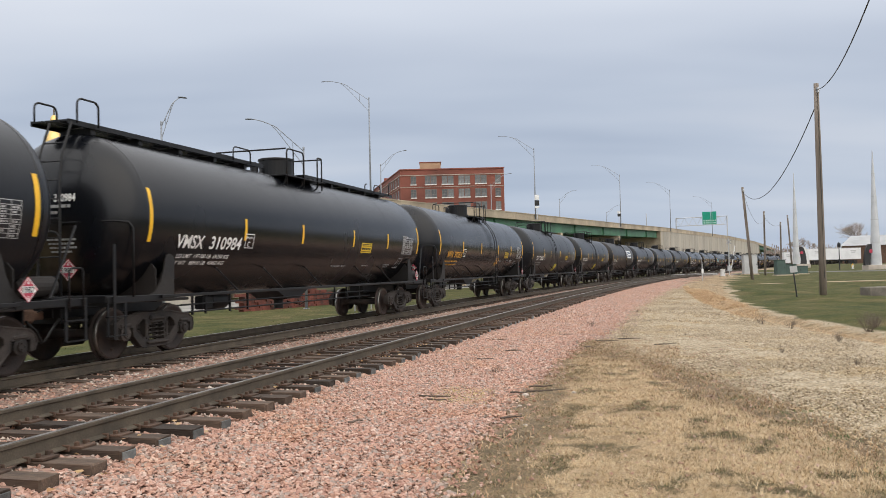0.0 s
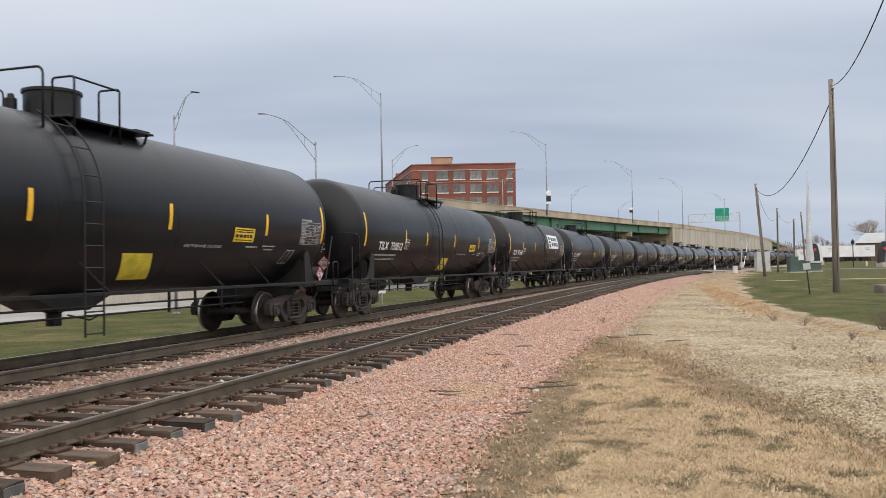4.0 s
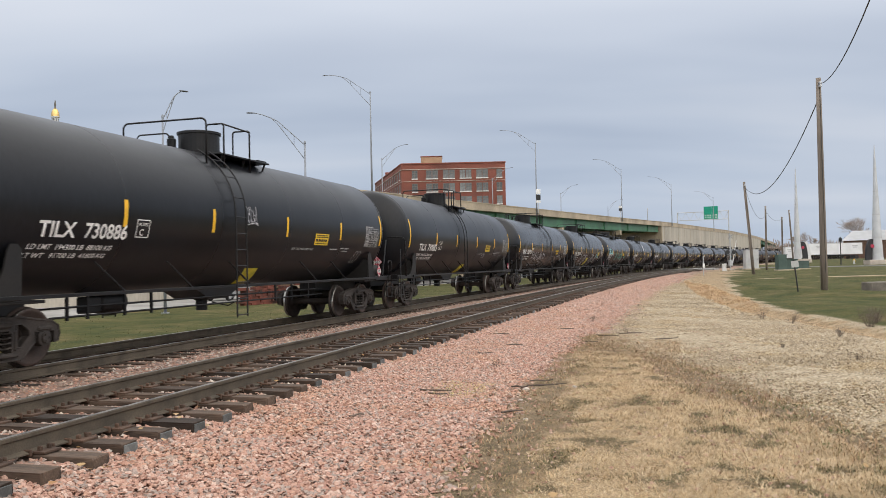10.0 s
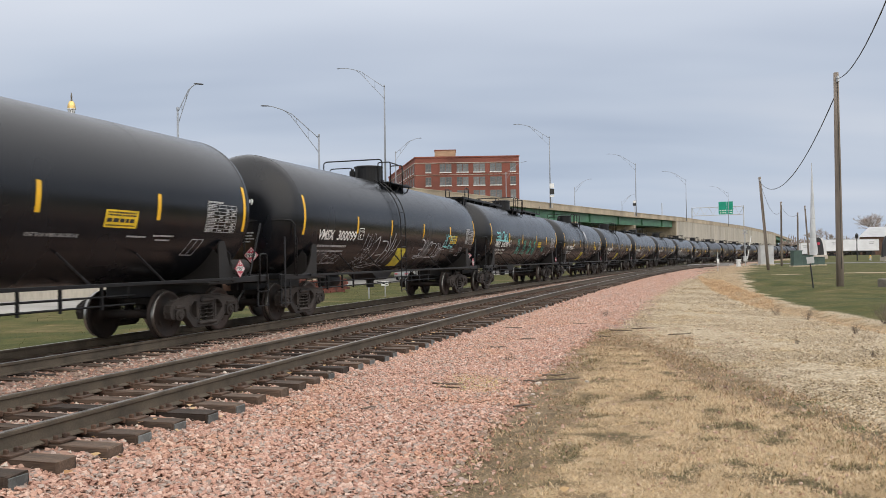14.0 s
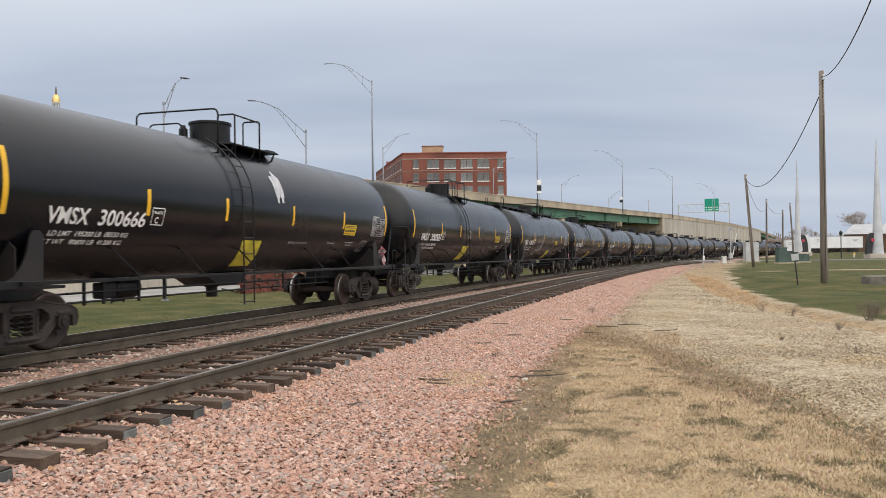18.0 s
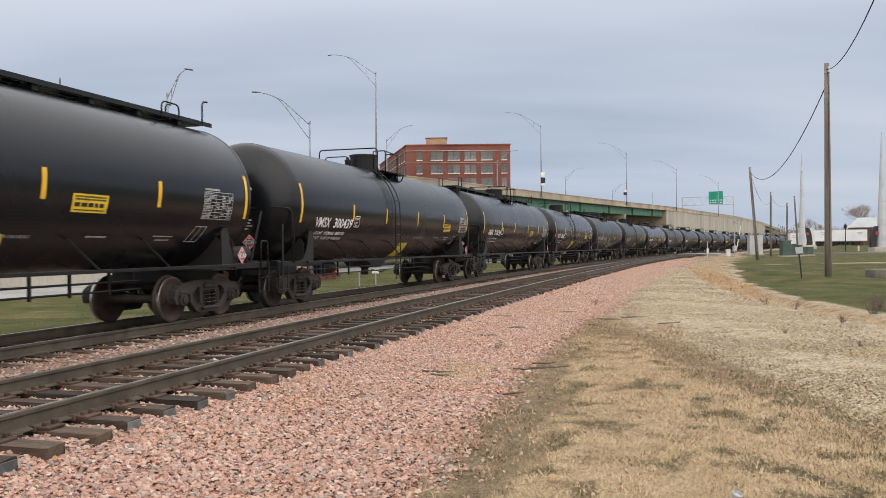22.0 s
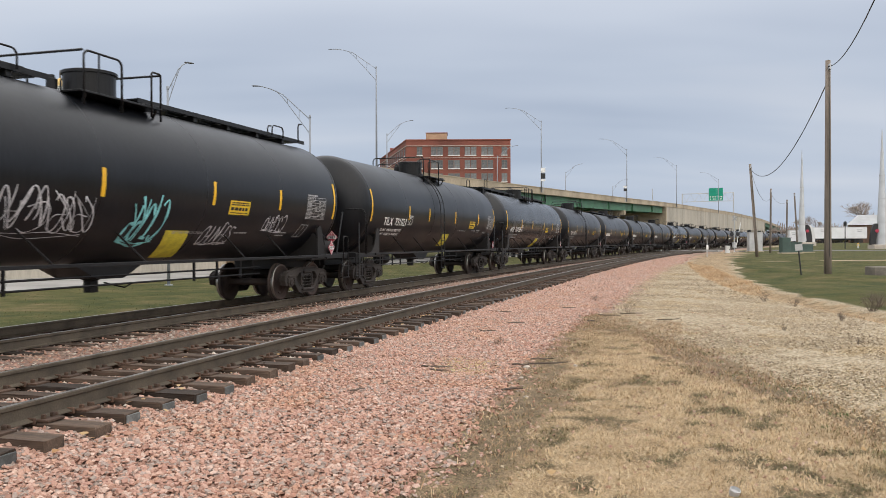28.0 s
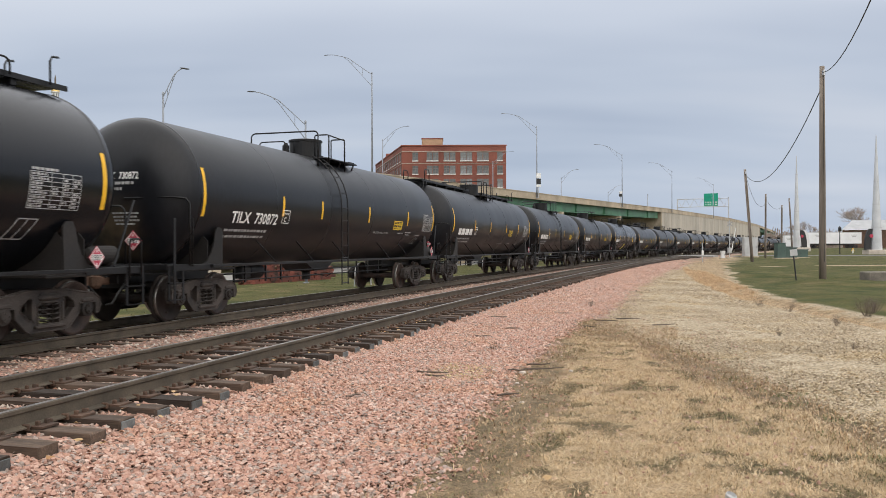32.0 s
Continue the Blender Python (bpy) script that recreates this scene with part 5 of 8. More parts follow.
def head_stencils(car):
    rng = random.Random(9)
    for y0, z, w, h in ((-0.22, 2.69, 0.70, 0.055), (-0.22, 2.58, 0.45, 0.055), (0.0, 2.12, 0.56, 0.035), (0.02, 2.05, 0.50, 0.035), (0.04, 1.98, 0.52, 0.035), (0.06, 1.91, 0.40, 0.035)):
        bm = bmesh.new()
        a = y0
        while a < y0 + w:
            k = min(h * rng.uniform(1, 2.5), y0 + w - a)
            q = [bm.verts.new((head_x(-y, zz), -y, zz)) for y, zz in ((a, z), (a + k, z), (a + k, z + h), (a, z + h))]
            bm.faces.new(q[::-1])
            a += k + h * 0.35
        tagged(part("head_stencil", bm, M["white_faded"], car), kind="stuff")


def head_mark(car, body, ink, y0, wide):
    """The number again, on the leading head."""
    bm = flat_text(body, 0.19)
    xs = [p.co.x for p in bm.verts]
    k = wide / (max(xs) - min(xs))
    for p in bm.verts:
        y, z = y0 - (p.co.x - min(xs)) * k, 2.80 + p.co.y
        p.co = (head_x(y, z), y, z)
    return part("head_mark", bm, M[ink], car)


def build_car(style, material):
    car = empty("tank_car")
    tank_shell(car, material)
    tank_seams(car)
    for e in (-1, 1):
        build_truck(car, e * TRUCK_X, -e * 0.35)
        end_fittings(car, e, style["long_walk"])
    top_fittings(car, style)
    if style["ladder"] is not None:
        side_ladder(car, style["ladder"])
    side_fittings(car)
    stripes(car, style)
    stencils(car, style)
    head_stencils(car)
    if "end" in style:
        # a slightly shorter tank
        k = (HALF + style["end"] - 7.61) / HALF
        for o in car.children:
            if o.name.startswith(("tank", "weld_seam")):
                for v in o.data.vertices:
                    v.co.x *= k
            elif o.name.startswith("head_stencil"):
                o.location.x = 0.35
    return car


PROTOS = {k: build_car(st, M["tank"]) for k, st in STYLES.items()}


# ---- the train ----
SPEED = CAR_L / 1.6074
S_FIRST = -41.278 + 7.61   # middle of the car with index 0 at the start
SPRAY_WHITE = mat("white_spray_paint", (0.5, 0.5, 0.52), 0.6, 0, 0.3, 5, 40, 0)
SPRAY_GREEN = mat("green_spray_paint", (0.06, 0.42, 0.33), 0.6, 0, 0.3, 5, 40, 0)
SPRAY_TEAL = mat("pale_teal_spray_paint", (0.22, 0.58, 0.60), 0.6, 0, 0.3, 5, 40, 0)
BANNER_INK = mat("navy_banner_print", (0.06, 0.10, 0.17), 0.6, 0, 0.2, 5, 40, 0)
LABELS = {"l": "black railway tank car with a full-length top walkway", "s": "black railway tank car with a central top platform"}
CARS = []


LIME = {"o": (1.0, 1.75, -1.30, -0.72, 0.005, 0.30), "s": (1.0, 1.75, -1.30, -0.72, 0.005, 0.30), "t": (0.48, 1.30, -1.46, -0.83, 0.005, -0.36), "u": (0.38, 0.98, -1.86, -1.21, 0.005, -0.32), "v": (-0.60, 0.24, -1.57, -0.77, 0.005, -0.30), "l": (0.80, 1.55, -1.75, -0.93, 0.005, -0.30)}


def dress(car, kind, mark, ink, extra, k):
    if not mark:
        rng = random.Random(k + 50)
        tagged(part("reporting_mark", bars(bmesh.new(), -6.78, -0.57, 2.2, 0.27, rng), M[ink], car), kind="stuff")
    else:
        x0, wide, size = (-6.78, 2.34, 0.37) if mark[0] == "V" else (-6.52, 2.02, 0.35)
        for word, name, a, w in zip(mark.split(), ("reporting_mark", "car_number"), (0.0, 0.49), (0.39, 0.51)):
            tank_text(name, word, size, x0 + a * wide, -0.57, M[ink], car, w * wide, shear=0.10 if mark[0] == "V" else 0.0)
            stencil = head_mark(car, word, ink, 0.23 - 0.8 * a, 0.8 * w)
            if kind == "o":
                stencil.location.x = 0.35
    lines = WEIGHTS.get(mark)
    rng = random.Random(k)
    for i in range(2):
        x, v = -6.68 + 0.04 * (1 - i), -0.78 - 0.15 * i
        if lines:
            tank_text("weight_line", lines[i], 0.125, x, v, M["white"], car, 1.85 - 0.05 * i, shear=0.2)
        else:
            tagged(part("weight_line", bars(bmesh.new(), x, v, 1.8, 0.06, rng, gap=0.6), M["white_faded"] if ink == "white" else M[ink], car), kind="stuff")
    if mark in ("TILX 730812", "TILX 730885"):
        tank_text("stencil_word", "AAR ST-470", 0.13, 4.95, -0.62, M["white_faded"], car, 0.95, shear=0.2)
    if "y" in extra:
        part("lime_patch", patch(bmesh.new(), *((0.50, 1.30, -1.80, -1.02, 0.005, -0.34) if mark == "VMSX 300439" else LIME[kind])), M["lime"], car, "lime yellow painted patch")
    if "b" in extra:
        for o in [c for c in car.children if c.name.startswith("phone_panel")]:
            for q in list(o.children) + [o]:
                bpy.data.objects.remove(q)
        board = part("banner", patch(bmesh.new(), 2.25, 5.35, -0.12, 0.74), M["white"], car, "white banner")
        rng = random.Random(2)
        for v in (0.36, 0.04):
            bm = bars(bmesh.new(), 3.2, v, 1.95, 0.22, rng, 0.009)
            tagged(part("banner_writing", bm, BANNER_INK, board), kind="stuff")
        bm = bmesh.new()
        for a, b in ((0.42, 0.62), (0.2, 0.36), (-0.04, 0.14)):
            patch(bm, 2.45, 2.95, a, b, 0.009)
        part("banner_emblem", bm, BANNER_INK, board)
    if "a" in extra:
        rng = random.Random(6)
        bm = bmesh.new()
        for r in range(5):
            bars(bm, 1.7, -0.95 + 0.085 * r, 0.65, 0.05, rng)
        tagged(part("amber_stencil", bm, M["amber"], car), kind="stuff")
    def spray(m, label, *args, **kw):
        tagged(part("spray_scrawl", tag_letters(bmesh.new(), *args, **kw), m, car, label), kind="stuff")

    if "w" in extra:
        bm = scribble(bmesh.new(), 0.35, 0.75, 0.15, 0.95, 8, 0.10, 4)
        tagged(part("spray_scrawl", bm, SPRAY_WHITE, car, "white paint smear"), kind="stuff")
    if "1" in extra:
        bm = scribble(bmesh.new(), -4.0, -0.4, -0.95, -0.45, 21, 0.019, 9, 9)
        tag_letters(bm, -3.9, -0.5, -1.38, -0.85, 22, 0.017, 8, 0.3)
        tagged(part("spray_scrawl", bm, SPRAY_WHITE, car, "white spray-paint scrawl"), kind="stuff")
    if "2" in extra:
        spray(SPRAY_WHITE, "white spray-paint letters", -3.2, -1.1, -1.5, -0.40, 31, 0.045, 4, 0.25)
        spray(SPRAY_WHITE, "white spray-paint letters", -3.9, -3.1, -1.3, -0.35, 35, 0.02, 4, 0.2)
        spray(SPRAY_WHITE, "white spray-paint scrawl", -6.5, -4.9, -1.35, -0.90, 34, 0.018, 6, 0.2)
        spray(SPRAY_WHITE, "white spray-paint scrawl", 1.0, 3.6, -1.15, -0.45, 32, 0.05, 6, 0.2)
        spray(SPRAY_TEAL, "teal spray-paint scrawl", 3.7, 4.9, -0.7, -0.2, 33, 0.05, 4)
    if "3" in extra:
        for i, (x, w) in enumerate(((-2.62, 0.72), (-1.22, 0.72), (0.05, 0.62), (1.12, 0.62))):
            spray(SPRAY_GREEN, "green spray-paint letters", x + 0.1, x + w * 0.85, -0.50, -0.14, 40 + i, 0.034, 3, 0.1, tails=0, word="MUL")
            spray(SPRAY_GREEN, "green spray-paint letters", x - 0.05, x + w + 0.05, -0.98, -0.52, 70 + i, 0.034, 5, 0.1, tails=0, word=("", "", "TAJER", "TAHOE")[i])
        spray(SPRAY_GREEN, "green spray-paint letters", 3.5, 4.1, -0.80, -0.42, 45, 0.030, 5, 0.1, tails=0, word="MEJUE")
        spray(SPRAY_TEAL, "teal spray-paint letters", -6.8, -4.55, -0.30, 0.12, 46, 0.11, 6, 0.05, tails=1)
    if "4" in extra:
        spray(SPRAY_WHITE, "white spray-paint letters", -3.2, -1.75, -0.98, -0.25, 51, 0.045, 5, 0.35)
        spray(SPRAY_WHITE, "white spray-paint scrawl", -3.75, -2.95, -1.30, -1.0, 52, 0.03, 3, 0.2)
    if "5" in extra:
        bm = scribble(bmesh.new(), -3.6, -1.7, -1.0, -0.25, 61, 0.03, 6, 4)
        tag_letters(bm, -3.5, -1.7, -1.05, -0.35, 65, 0.022, 4, 0.0)
        tagged(part("spray_scrawl", bm, SPRAY_WHITE, car, "white bubble-shaped spray scrawl"), kind="stuff")
        spray(SPRAY_TEAL, "teal spray-paint letters", -0.75, 0.25, -1.25, -0.32, 62, 0.075, 5, 0.12)
        spray(SPRAY_WHITE, "white spray-paint letters", 1.72, 2.85, -1.30, -0.72, 63, 0.038, 6, 0.1, word="CHUNEES")
        spray(SPRAY_WHITE, "white spray-paint letters", 4.0, 5.0, -0.92, -0.50, 64, 0.032, 6, 0.05)
        spray(M["white_faded"], "faded grey spray-paint scrawl", -5.3, -4.2, -1.37, -0.65, 66, 0.035, 5, 0.1)
    if "6" in extra:
        spray(SPRAY_WHITE, "small white spray-paint tag", -0.52, -0.12, -0.40, -0.05, 81, 0.030, 4, -0.2)
    if "7" in extra:
        spray(SPRAY_WHITE, "small white spray-paint tag", -0.55, -0.10, -0.12, 0.22, 82, 0.025, 4, -0.1)
    if "8" in extra:
        spray(SPRAY_WHITE, "small white spray-paint tag", 2.55, 3.10, -0.83, -0.64, 83, 0.016, 6, 0.1)


def build_train():
    rng = random.Random(17)
    n = 43
    for k in range(n):
        kind, mark, ink, paint, extra = TRAIN[k] if k < len(TRAIN) else (rng.choice("svtl"), "", "white", rng.choice(("tank", "tank", "tank_old")), rng.choice(("", "y", "")))
        proto = PROTOS[kind]
        first = not any(c[1] is proto for c in CARS)
        car = proto if first else copy_thing(proto, Matrix())
        CARS.append((car, proto, k - 1))
    for (car, proto, idx), k in zip(CARS, range(n)):
        kind, mark, ink, paint, extra = TRAIN[k] if k < len(TRAIN) else ([a for a in PROTOS if PROTOS[a] is proto][0], "", "white", rng.choice(("tank", "tank_old")), rng.choice(("", "y", "")))
        label = LABELS["l" if kind == "l" else "s"]
        if paint == "tank_rusty":
            label = "rust-stained black tank car with a white banner"
        elif any(c in extra for c in "12345"):
            label += ", sprayed with graffiti"
        elif ink == "amber":
            label += " and amber lettering"
        tagged(car, label, "tank car", "cars of the train")
        for o in car.children:
            if o.name.startswith("tank") and "text" not in o.name and len(o.data.vertices) > 1000:
                o.material_slots[0].link = "OBJECT"
                o.material_slots[0].material = M[paint]
        dress(car, kind, mark, ink, extra, k)


build_train()


def car_pose(s):
    """A car whose middle is at s: its two trucks ride on the line."""
    a, b = on_line(s - TRUCK_X, -D_TRACK, Z_FAR), on_line(s + TRUCK_X, -D_TRACK, Z_FAR)
    d = b - a
    return Matrix.Translation((a + b) / 2) @ Matrix.Rotation(math.atan2(d[1], d[0]), 4, "Z")


# ---- beyond the tracks: overpass, buildings, lamps ----
OV_D = Vector((0.4605, 0.8877, 0.0))    # the overpass runs along this
OV_N = Vector((-0.8877, 0.4605, 0.0))   # and is this way wide
OV_P = Vector((15.4, 137.0, 0.0))       # below a lamp mast on its near edge


def deck_z(k):
    """Top of the near parapet, k metres along from OV_P."""
    return float(np.interp(k, [-75, -43, 0, 51, 102, 211, 300, 420], [9.5, 9.95, 10.5, 11.15, 11.95, 12.7, 12.3, 9.5]))


def ov(k, w, z):
    return OV_P + OV_D * k + OV_N * w + Vector((0, 0, z))


def sweep(bm, ks, section, mi=0):
    """A bar along the overpass; section: corners as (w, drop below the parapet's top)."""
    rings = [[bm.verts.new(ov(k, w, deck_z(k) - d)) for w, d in section] for k in ks]
    n = len(section)
    for a, b in zip(rings, rings[1:]):
        for i in range(n):
            f = bm.faces.new((a[i], b[i], b[(i + 1) % n], a[(i + 1) % n]))
            f.material_index = mi
    bm.faces.new(rings[0])
    bm.faces.new(rings[-1][::-1])
    return bm


def build_overpass():
    top = empty("overpass", Matrix())
    tagged(top, "long highway overpass with concrete parapets and green steel girders", "overpass")
    ks = list(np.arange(-75, 93, 12.0)) + [92]
    kall = list(np.arange(-75, 400, 12.0))
    kf = list(np.arange(312, 400, 12.0))
    part("parapet", sweep(bmesh.new(), kall, [(0, 0), (0, 0.85), (0.3, 0.85), (0.3, 0)]), M["concrete"], top, "weathered concrete parapet")
    part("coping", sweep(bmesh.new(), kall, [(-0.06, -0.03), (-0.06, 0.10), (0.36, 0.10), (0.36, -0.03)]), M["concrete"], top)
    part("parapet", sweep(bmesh.new(), kall, [(19.7, 0), (19.7, 0.85), (20, 0.85), (20, 0)]), M["concrete"], top)
    part("deck", sweep(bmesh.new(), kall, [(-0.05, 0.85), (-0.05, 1.12), (20.05, 1.12), (20.05, 0.85)]), M["concrete"], top, "concrete deck")
    for kk in (ks, kf):
        for w in (0.9, 4.5, 8.1, 11.7, 15.3, 18.9):
            bm = sweep(bmesh.new(), kk, [(w - 0.02, 1.16), (w - 0.02, 2.75), (w + 0.02, 2.75), (w + 0.02, 1.16)])
            for d in (1.14, 2.75):
                sweep(bm, kk, [(w - 0.22, d), (w - 0.22, d + 0.05), (w + 0.22, d + 0.05), (w + 0.22, d)])
            part("girder", bm, M["green_steel"], top, "green painted steel girder")
    k = -72.0
    while k < 92:
        bm = bmesh.new()
        z = deck_z(k)
        for dw in (0.72,):
            p = ov(k, dw, z - 1.95)
            box(bm, (0.03, 0.34, 1.55), p, 0, Matrix.Rotation(math.atan2(OV_D.y, OV_D.x), 4, "Z"))
        part("stiffener", bm, M["green_steel"], top)
        k += 19.0
    for k in (-62, -24, 14, 53):
        z = deck_z(k) - 2.8
        for w in (2.0, 10.0, 18.0):
            bm = bmesh.new()
            p = ov(k, w, 0)
            lathe(bm, [(-1.2, 0.6), (z - 0.9, 0.6)], 18, Matrix.Translation((p.x, p.y, 0)) @ Matrix.Rotation(-math.pi / 2, 4, "Y"))
            part("column", bm, M["concrete"], top, "round concrete column")
        bm = bmesh.new()
        p = ov(k, 10, z - 0.5)
        box(bm, (1.2, 19.6, 1.0), p, 0.05, Matrix.Rotation(math.atan2(OV_D.y, OV_D.x), 4, "Z"))
        part("cap_beam", bm, M["concrete"], top)
    # earth ramp between retaining walls
    def walls(ka, kb, name):
        kk = list(np.linspace(ka, kb, 15))
        for w0, w1 in ((0.05, 0.45), (19.55, 19.95)):
            bm = bmesh.new()
            rings = [[bm.verts.new(ov(k, w, z)) for w, z in ((w0, -1.2), (w1, -1.2), (w1, deck_z(k) - 1.13), (w0, deck_z(k) - 1.13))] for k in kk]
            for a, b in zip(rings, rings[1:]):
                for i in range(4):
                    bm.faces.new((a[(i + 1) % 4], b[(i + 1) % 4], b[i], a[i]))
            bm.faces.new(rings[0][::-1])
            bm.faces.new(rings[-1])
            part("retaining_wall", bm, M["wall_concrete"], top, "pale concrete retaining wall")
        for k in (ka, kb):
            bm = bmesh.new()
            p = ov(k, 10, (deck_z(k) - 1.13 - 1.2) / 2)
            box(bm, (1.0, 20.2, deck_z(k) + 0.05), p, 0.03, Matrix.Rotation(math.atan2(OV_D.y, OV_D.x), 4, "Z"))
            part("abutment", bm, M["concrete"], top, "weathered concrete abutment")
    walls(92.6, 312, "ramp")
    walls(-130, -75.5, "ramp")
    k = 96.0
    while k < 310:
        bm = bmesh.new()
        z = deck_z(k)
        box(bm, (0.06, 0.03, z - 1.2), ov(k, 0.04, (z - 1.2) / 2 - 0.0), 0, Matrix.Rotation(math.atan2(OV_D.y, OV_D.x), 4, "Z"))
        part("wall_joint", bm, M["concrete"], top)
        k += 9.0
    return top


build_overpass()


def street_lamp(name, foot, height, arm, rise, label, group, r=0.10):
    """A tapered steel mast with a bowed truss arm; arm: its reach across as a vector."""
    lamp = tagged(empty(name, Matrix.Translation(foot)), label, "street lamp", group)
    arm = Vector(arm)
    bm = tube(bmesh.new(), [(0, 0, 0), (0, 0, height * 0.5), (0, 0, height)], [r, r * 0.8, r * 0.6], 8)
    lathe(bm, [(height, r * 0.8), (height + 0.16, r * 0.7), (height + 0.2, 0)], 8, Matrix.Rotation(-math.pi / 2, 4, "Y"))
    part("mast", bm, M["lamp_steel"], lamp, smooth=True)
    box_m = bmesh.new()
    box(box_m, (0.36, 0.36, 0.06), (0, 0, 0.03), 0.01)
    part("base_plate", box_m, M["lamp_steel"], lamp)

    def bow(t, low):
        # rises straight, then eases over to level at the tip
        z = rise * (1.5 * t if t < 0.5 else 0.75 + 0.25 * math.sin(math.pi / 2 * (t - 0.5) / 0.5))
        return arm * t + Vector((0, 0, height - 0.12 + z - low * max(0.0, 1 - t / 0.62)))
    drop = 0.55 + 0.12 * arm.length
    part("arm", tube(bmesh.new(), [bow(t, 0) for t in np.linspace(0, 0.95, 18)], r * 0.30, 6), M["lamp_steel"], lamp, smooth=True)
    part("brace", tube(bmesh.new(), [bow(t, drop) for t in np.linspace(0, 0.62, 7)], r * 0.26, 6), M["lamp_steel"], lamp, smooth=True)
    for t in (0.2, 0.42):
        part("strut", tube(bmesh.new(), [bow(t, 0), bow(t, drop)], r * 0.18, 5), M["lamp_steel"], lamp)
    # flat tapered head
    d = arm.normalized()
    m = Matrix.Translation(bow(1.0, 0)) @ Matrix.Rotation(math.atan2(d.y, d.x), 4, "Z")
    bm = lathe(bmesh.new(), [(-0.28, 0), (-0.28, 0.04), (-0.10, 0.085), (0.14, 0.09), (0.26, 0.05), (0.28, 0)], 10, m @ Matrix.Diagonal((1, 1, 0.5, 1)))
    part("luminaire", bm, M["lamp_head"], lamp, smooth=True)
    return lamp


for _k in (-51, 0, 53, 105, 174):
    _z = deck_z(_k)
    street_lamp("street_lamp", ov(_k, -0.15, _z - 0.85), 21.4 + 0.011 * _k - _z + 0.85, OV_N * 6.2, 2.85, "grey steel street lamp on the overpass edge", "lamps along the overpass", 0.115)
for _k, _h in ((-30.7, 16.4), (7.1, 16.8), (44, 16.6), (80.5, 15.6)):
    _z = deck_z(_k)
    street_lamp("street_lamp", ov(_k, 11.0, _z - 0.85), _h - _z + 0.85, OV_N * -3.4 + OV_D * 1.0, 2.0, "low grey street lamp on the overpass", "lamps on the far side of the overpass", 0.10)
street_lamp("street_lamp", (-15.34, 45.0, -0.95), 10.75, (0.92, 0.85, 0), 1.75, "grey steel street lamp beside the road", "lamps beside the road", 0.09)
street_lamp("street_lamp", (-9.22, 55.0, -0.95), 10.7, (-3.5, -0.5, 0), 2.15, "grey steel street lamp with a long truss arm", "lamps beside the road", 0.10)


def small_sign(name, foot, posts, boards, label, category="road sign"):
    """Posts (x offset, height, radius) and boards (x, z, w, h, material)."""
    sign = tagged(empty(name, Matrix.Translation(foot)), label, category)
    for x, h, r in posts:
        part("post", tube(bmesh.new(), [(x, 0, 0), (x, 0, h)], r, 8), M["galv"], sign)
    for x, z, w, h, m in boards:
        bm = bmesh.new()
        box(bm, (w, 0.03, h), (x, -0.12, z), 0.006)
        part("sign_board", bm, m, sign)
    return sign


small_sign("route_sign", ov(0, -0.45, deck_z(0) - 0.9), [(0.0, 4.2, 0.06)], [(0, 3.7, 0.75, 0.8, M["white"]), (0, 2.75, 0.75, 0.9, M["ink"]), (0, 2.05, 0.75, 0.35, M["white"])], "white route marker sign on the overpass")
small_sign("arrow_sign", ov(50.5, -0.45, deck_z(50.5) - 0.9), [(0.0, 3.6, 0.06)], [(0, 3.2, 0.7, 0.45, M["white"]), (0, 2.6, 0.7, 0.6, M["ink"])], "white arrow sign on the overpass")


def sign_gantry():
    g = tagged(empty("sign_gantry"), "galvanised sign gantry over the highway with a green sign", "sign gantry")
    k, zb = 211, deck_z(211) - 0.9
    near, far = ov(k, 0.2, zb), ov(k, 20, zb)
    for p in (near, far):
        part("post", tube(bmesh.new(), [p, p + Vector((0, 0, 9.0))], 0.22, 10), M["galv"], g)
    for dz in (5.6, 8.8):
        for off in (-0.5, 0.5):
            part("chord", tube(bmesh.new(), [near + OV_D * off + Vector((0, 0, dz)), far + OV_D * off + Vector((0, 0, dz))], 0.10, 6), M["galv"], g)
    for i in range(12):
        a, b = near.lerp(far, i / 12), near.lerp(far, (i + 1) / 12)
        h = (5.6, 8.8) if i % 2 else (8.8, 5.6)
        part("lattice_bar", tube(bmesh.new(), [a + Vector((0, 0, h[0])), b + Vector((0, 0, h[1]))], 0.07, 5), M["galv"], g)
    u = (near - far).normalized()
    turn = Matrix.Rotation(math.atan2(u.y, u.x), 4, "Z")
    c = near.lerp(far, 0.34) - OV_D * 0.75 + Vector((0, 0, 8.3))
    for off, w in ((-1.0, 3.1), (1.75, 2.2)):
        bm = bmesh.new()
        box(bm, (w, 0.08, 5.0), c + u * off, 0.02, turn)
        board = part("sign_board", bm, M["sign_green"], g, "green highway sign board")
        for row, x in ((-1.0, -0.30), (-1.0, 0.02), (-1.0, 0.30), (-1.9, -0.28), (-1.9, 0.05), (-1.9, 0.30)):
            bm = bmesh.new()
            box(bm, (w * 0.15, 0.02, 0.42), c + u * (off + x * w) - OV_D * 0.06 + Vector((0, 0, row)), 0, turn)
            part("sign_bar", bm, M["white"], board)


sign_gantry()


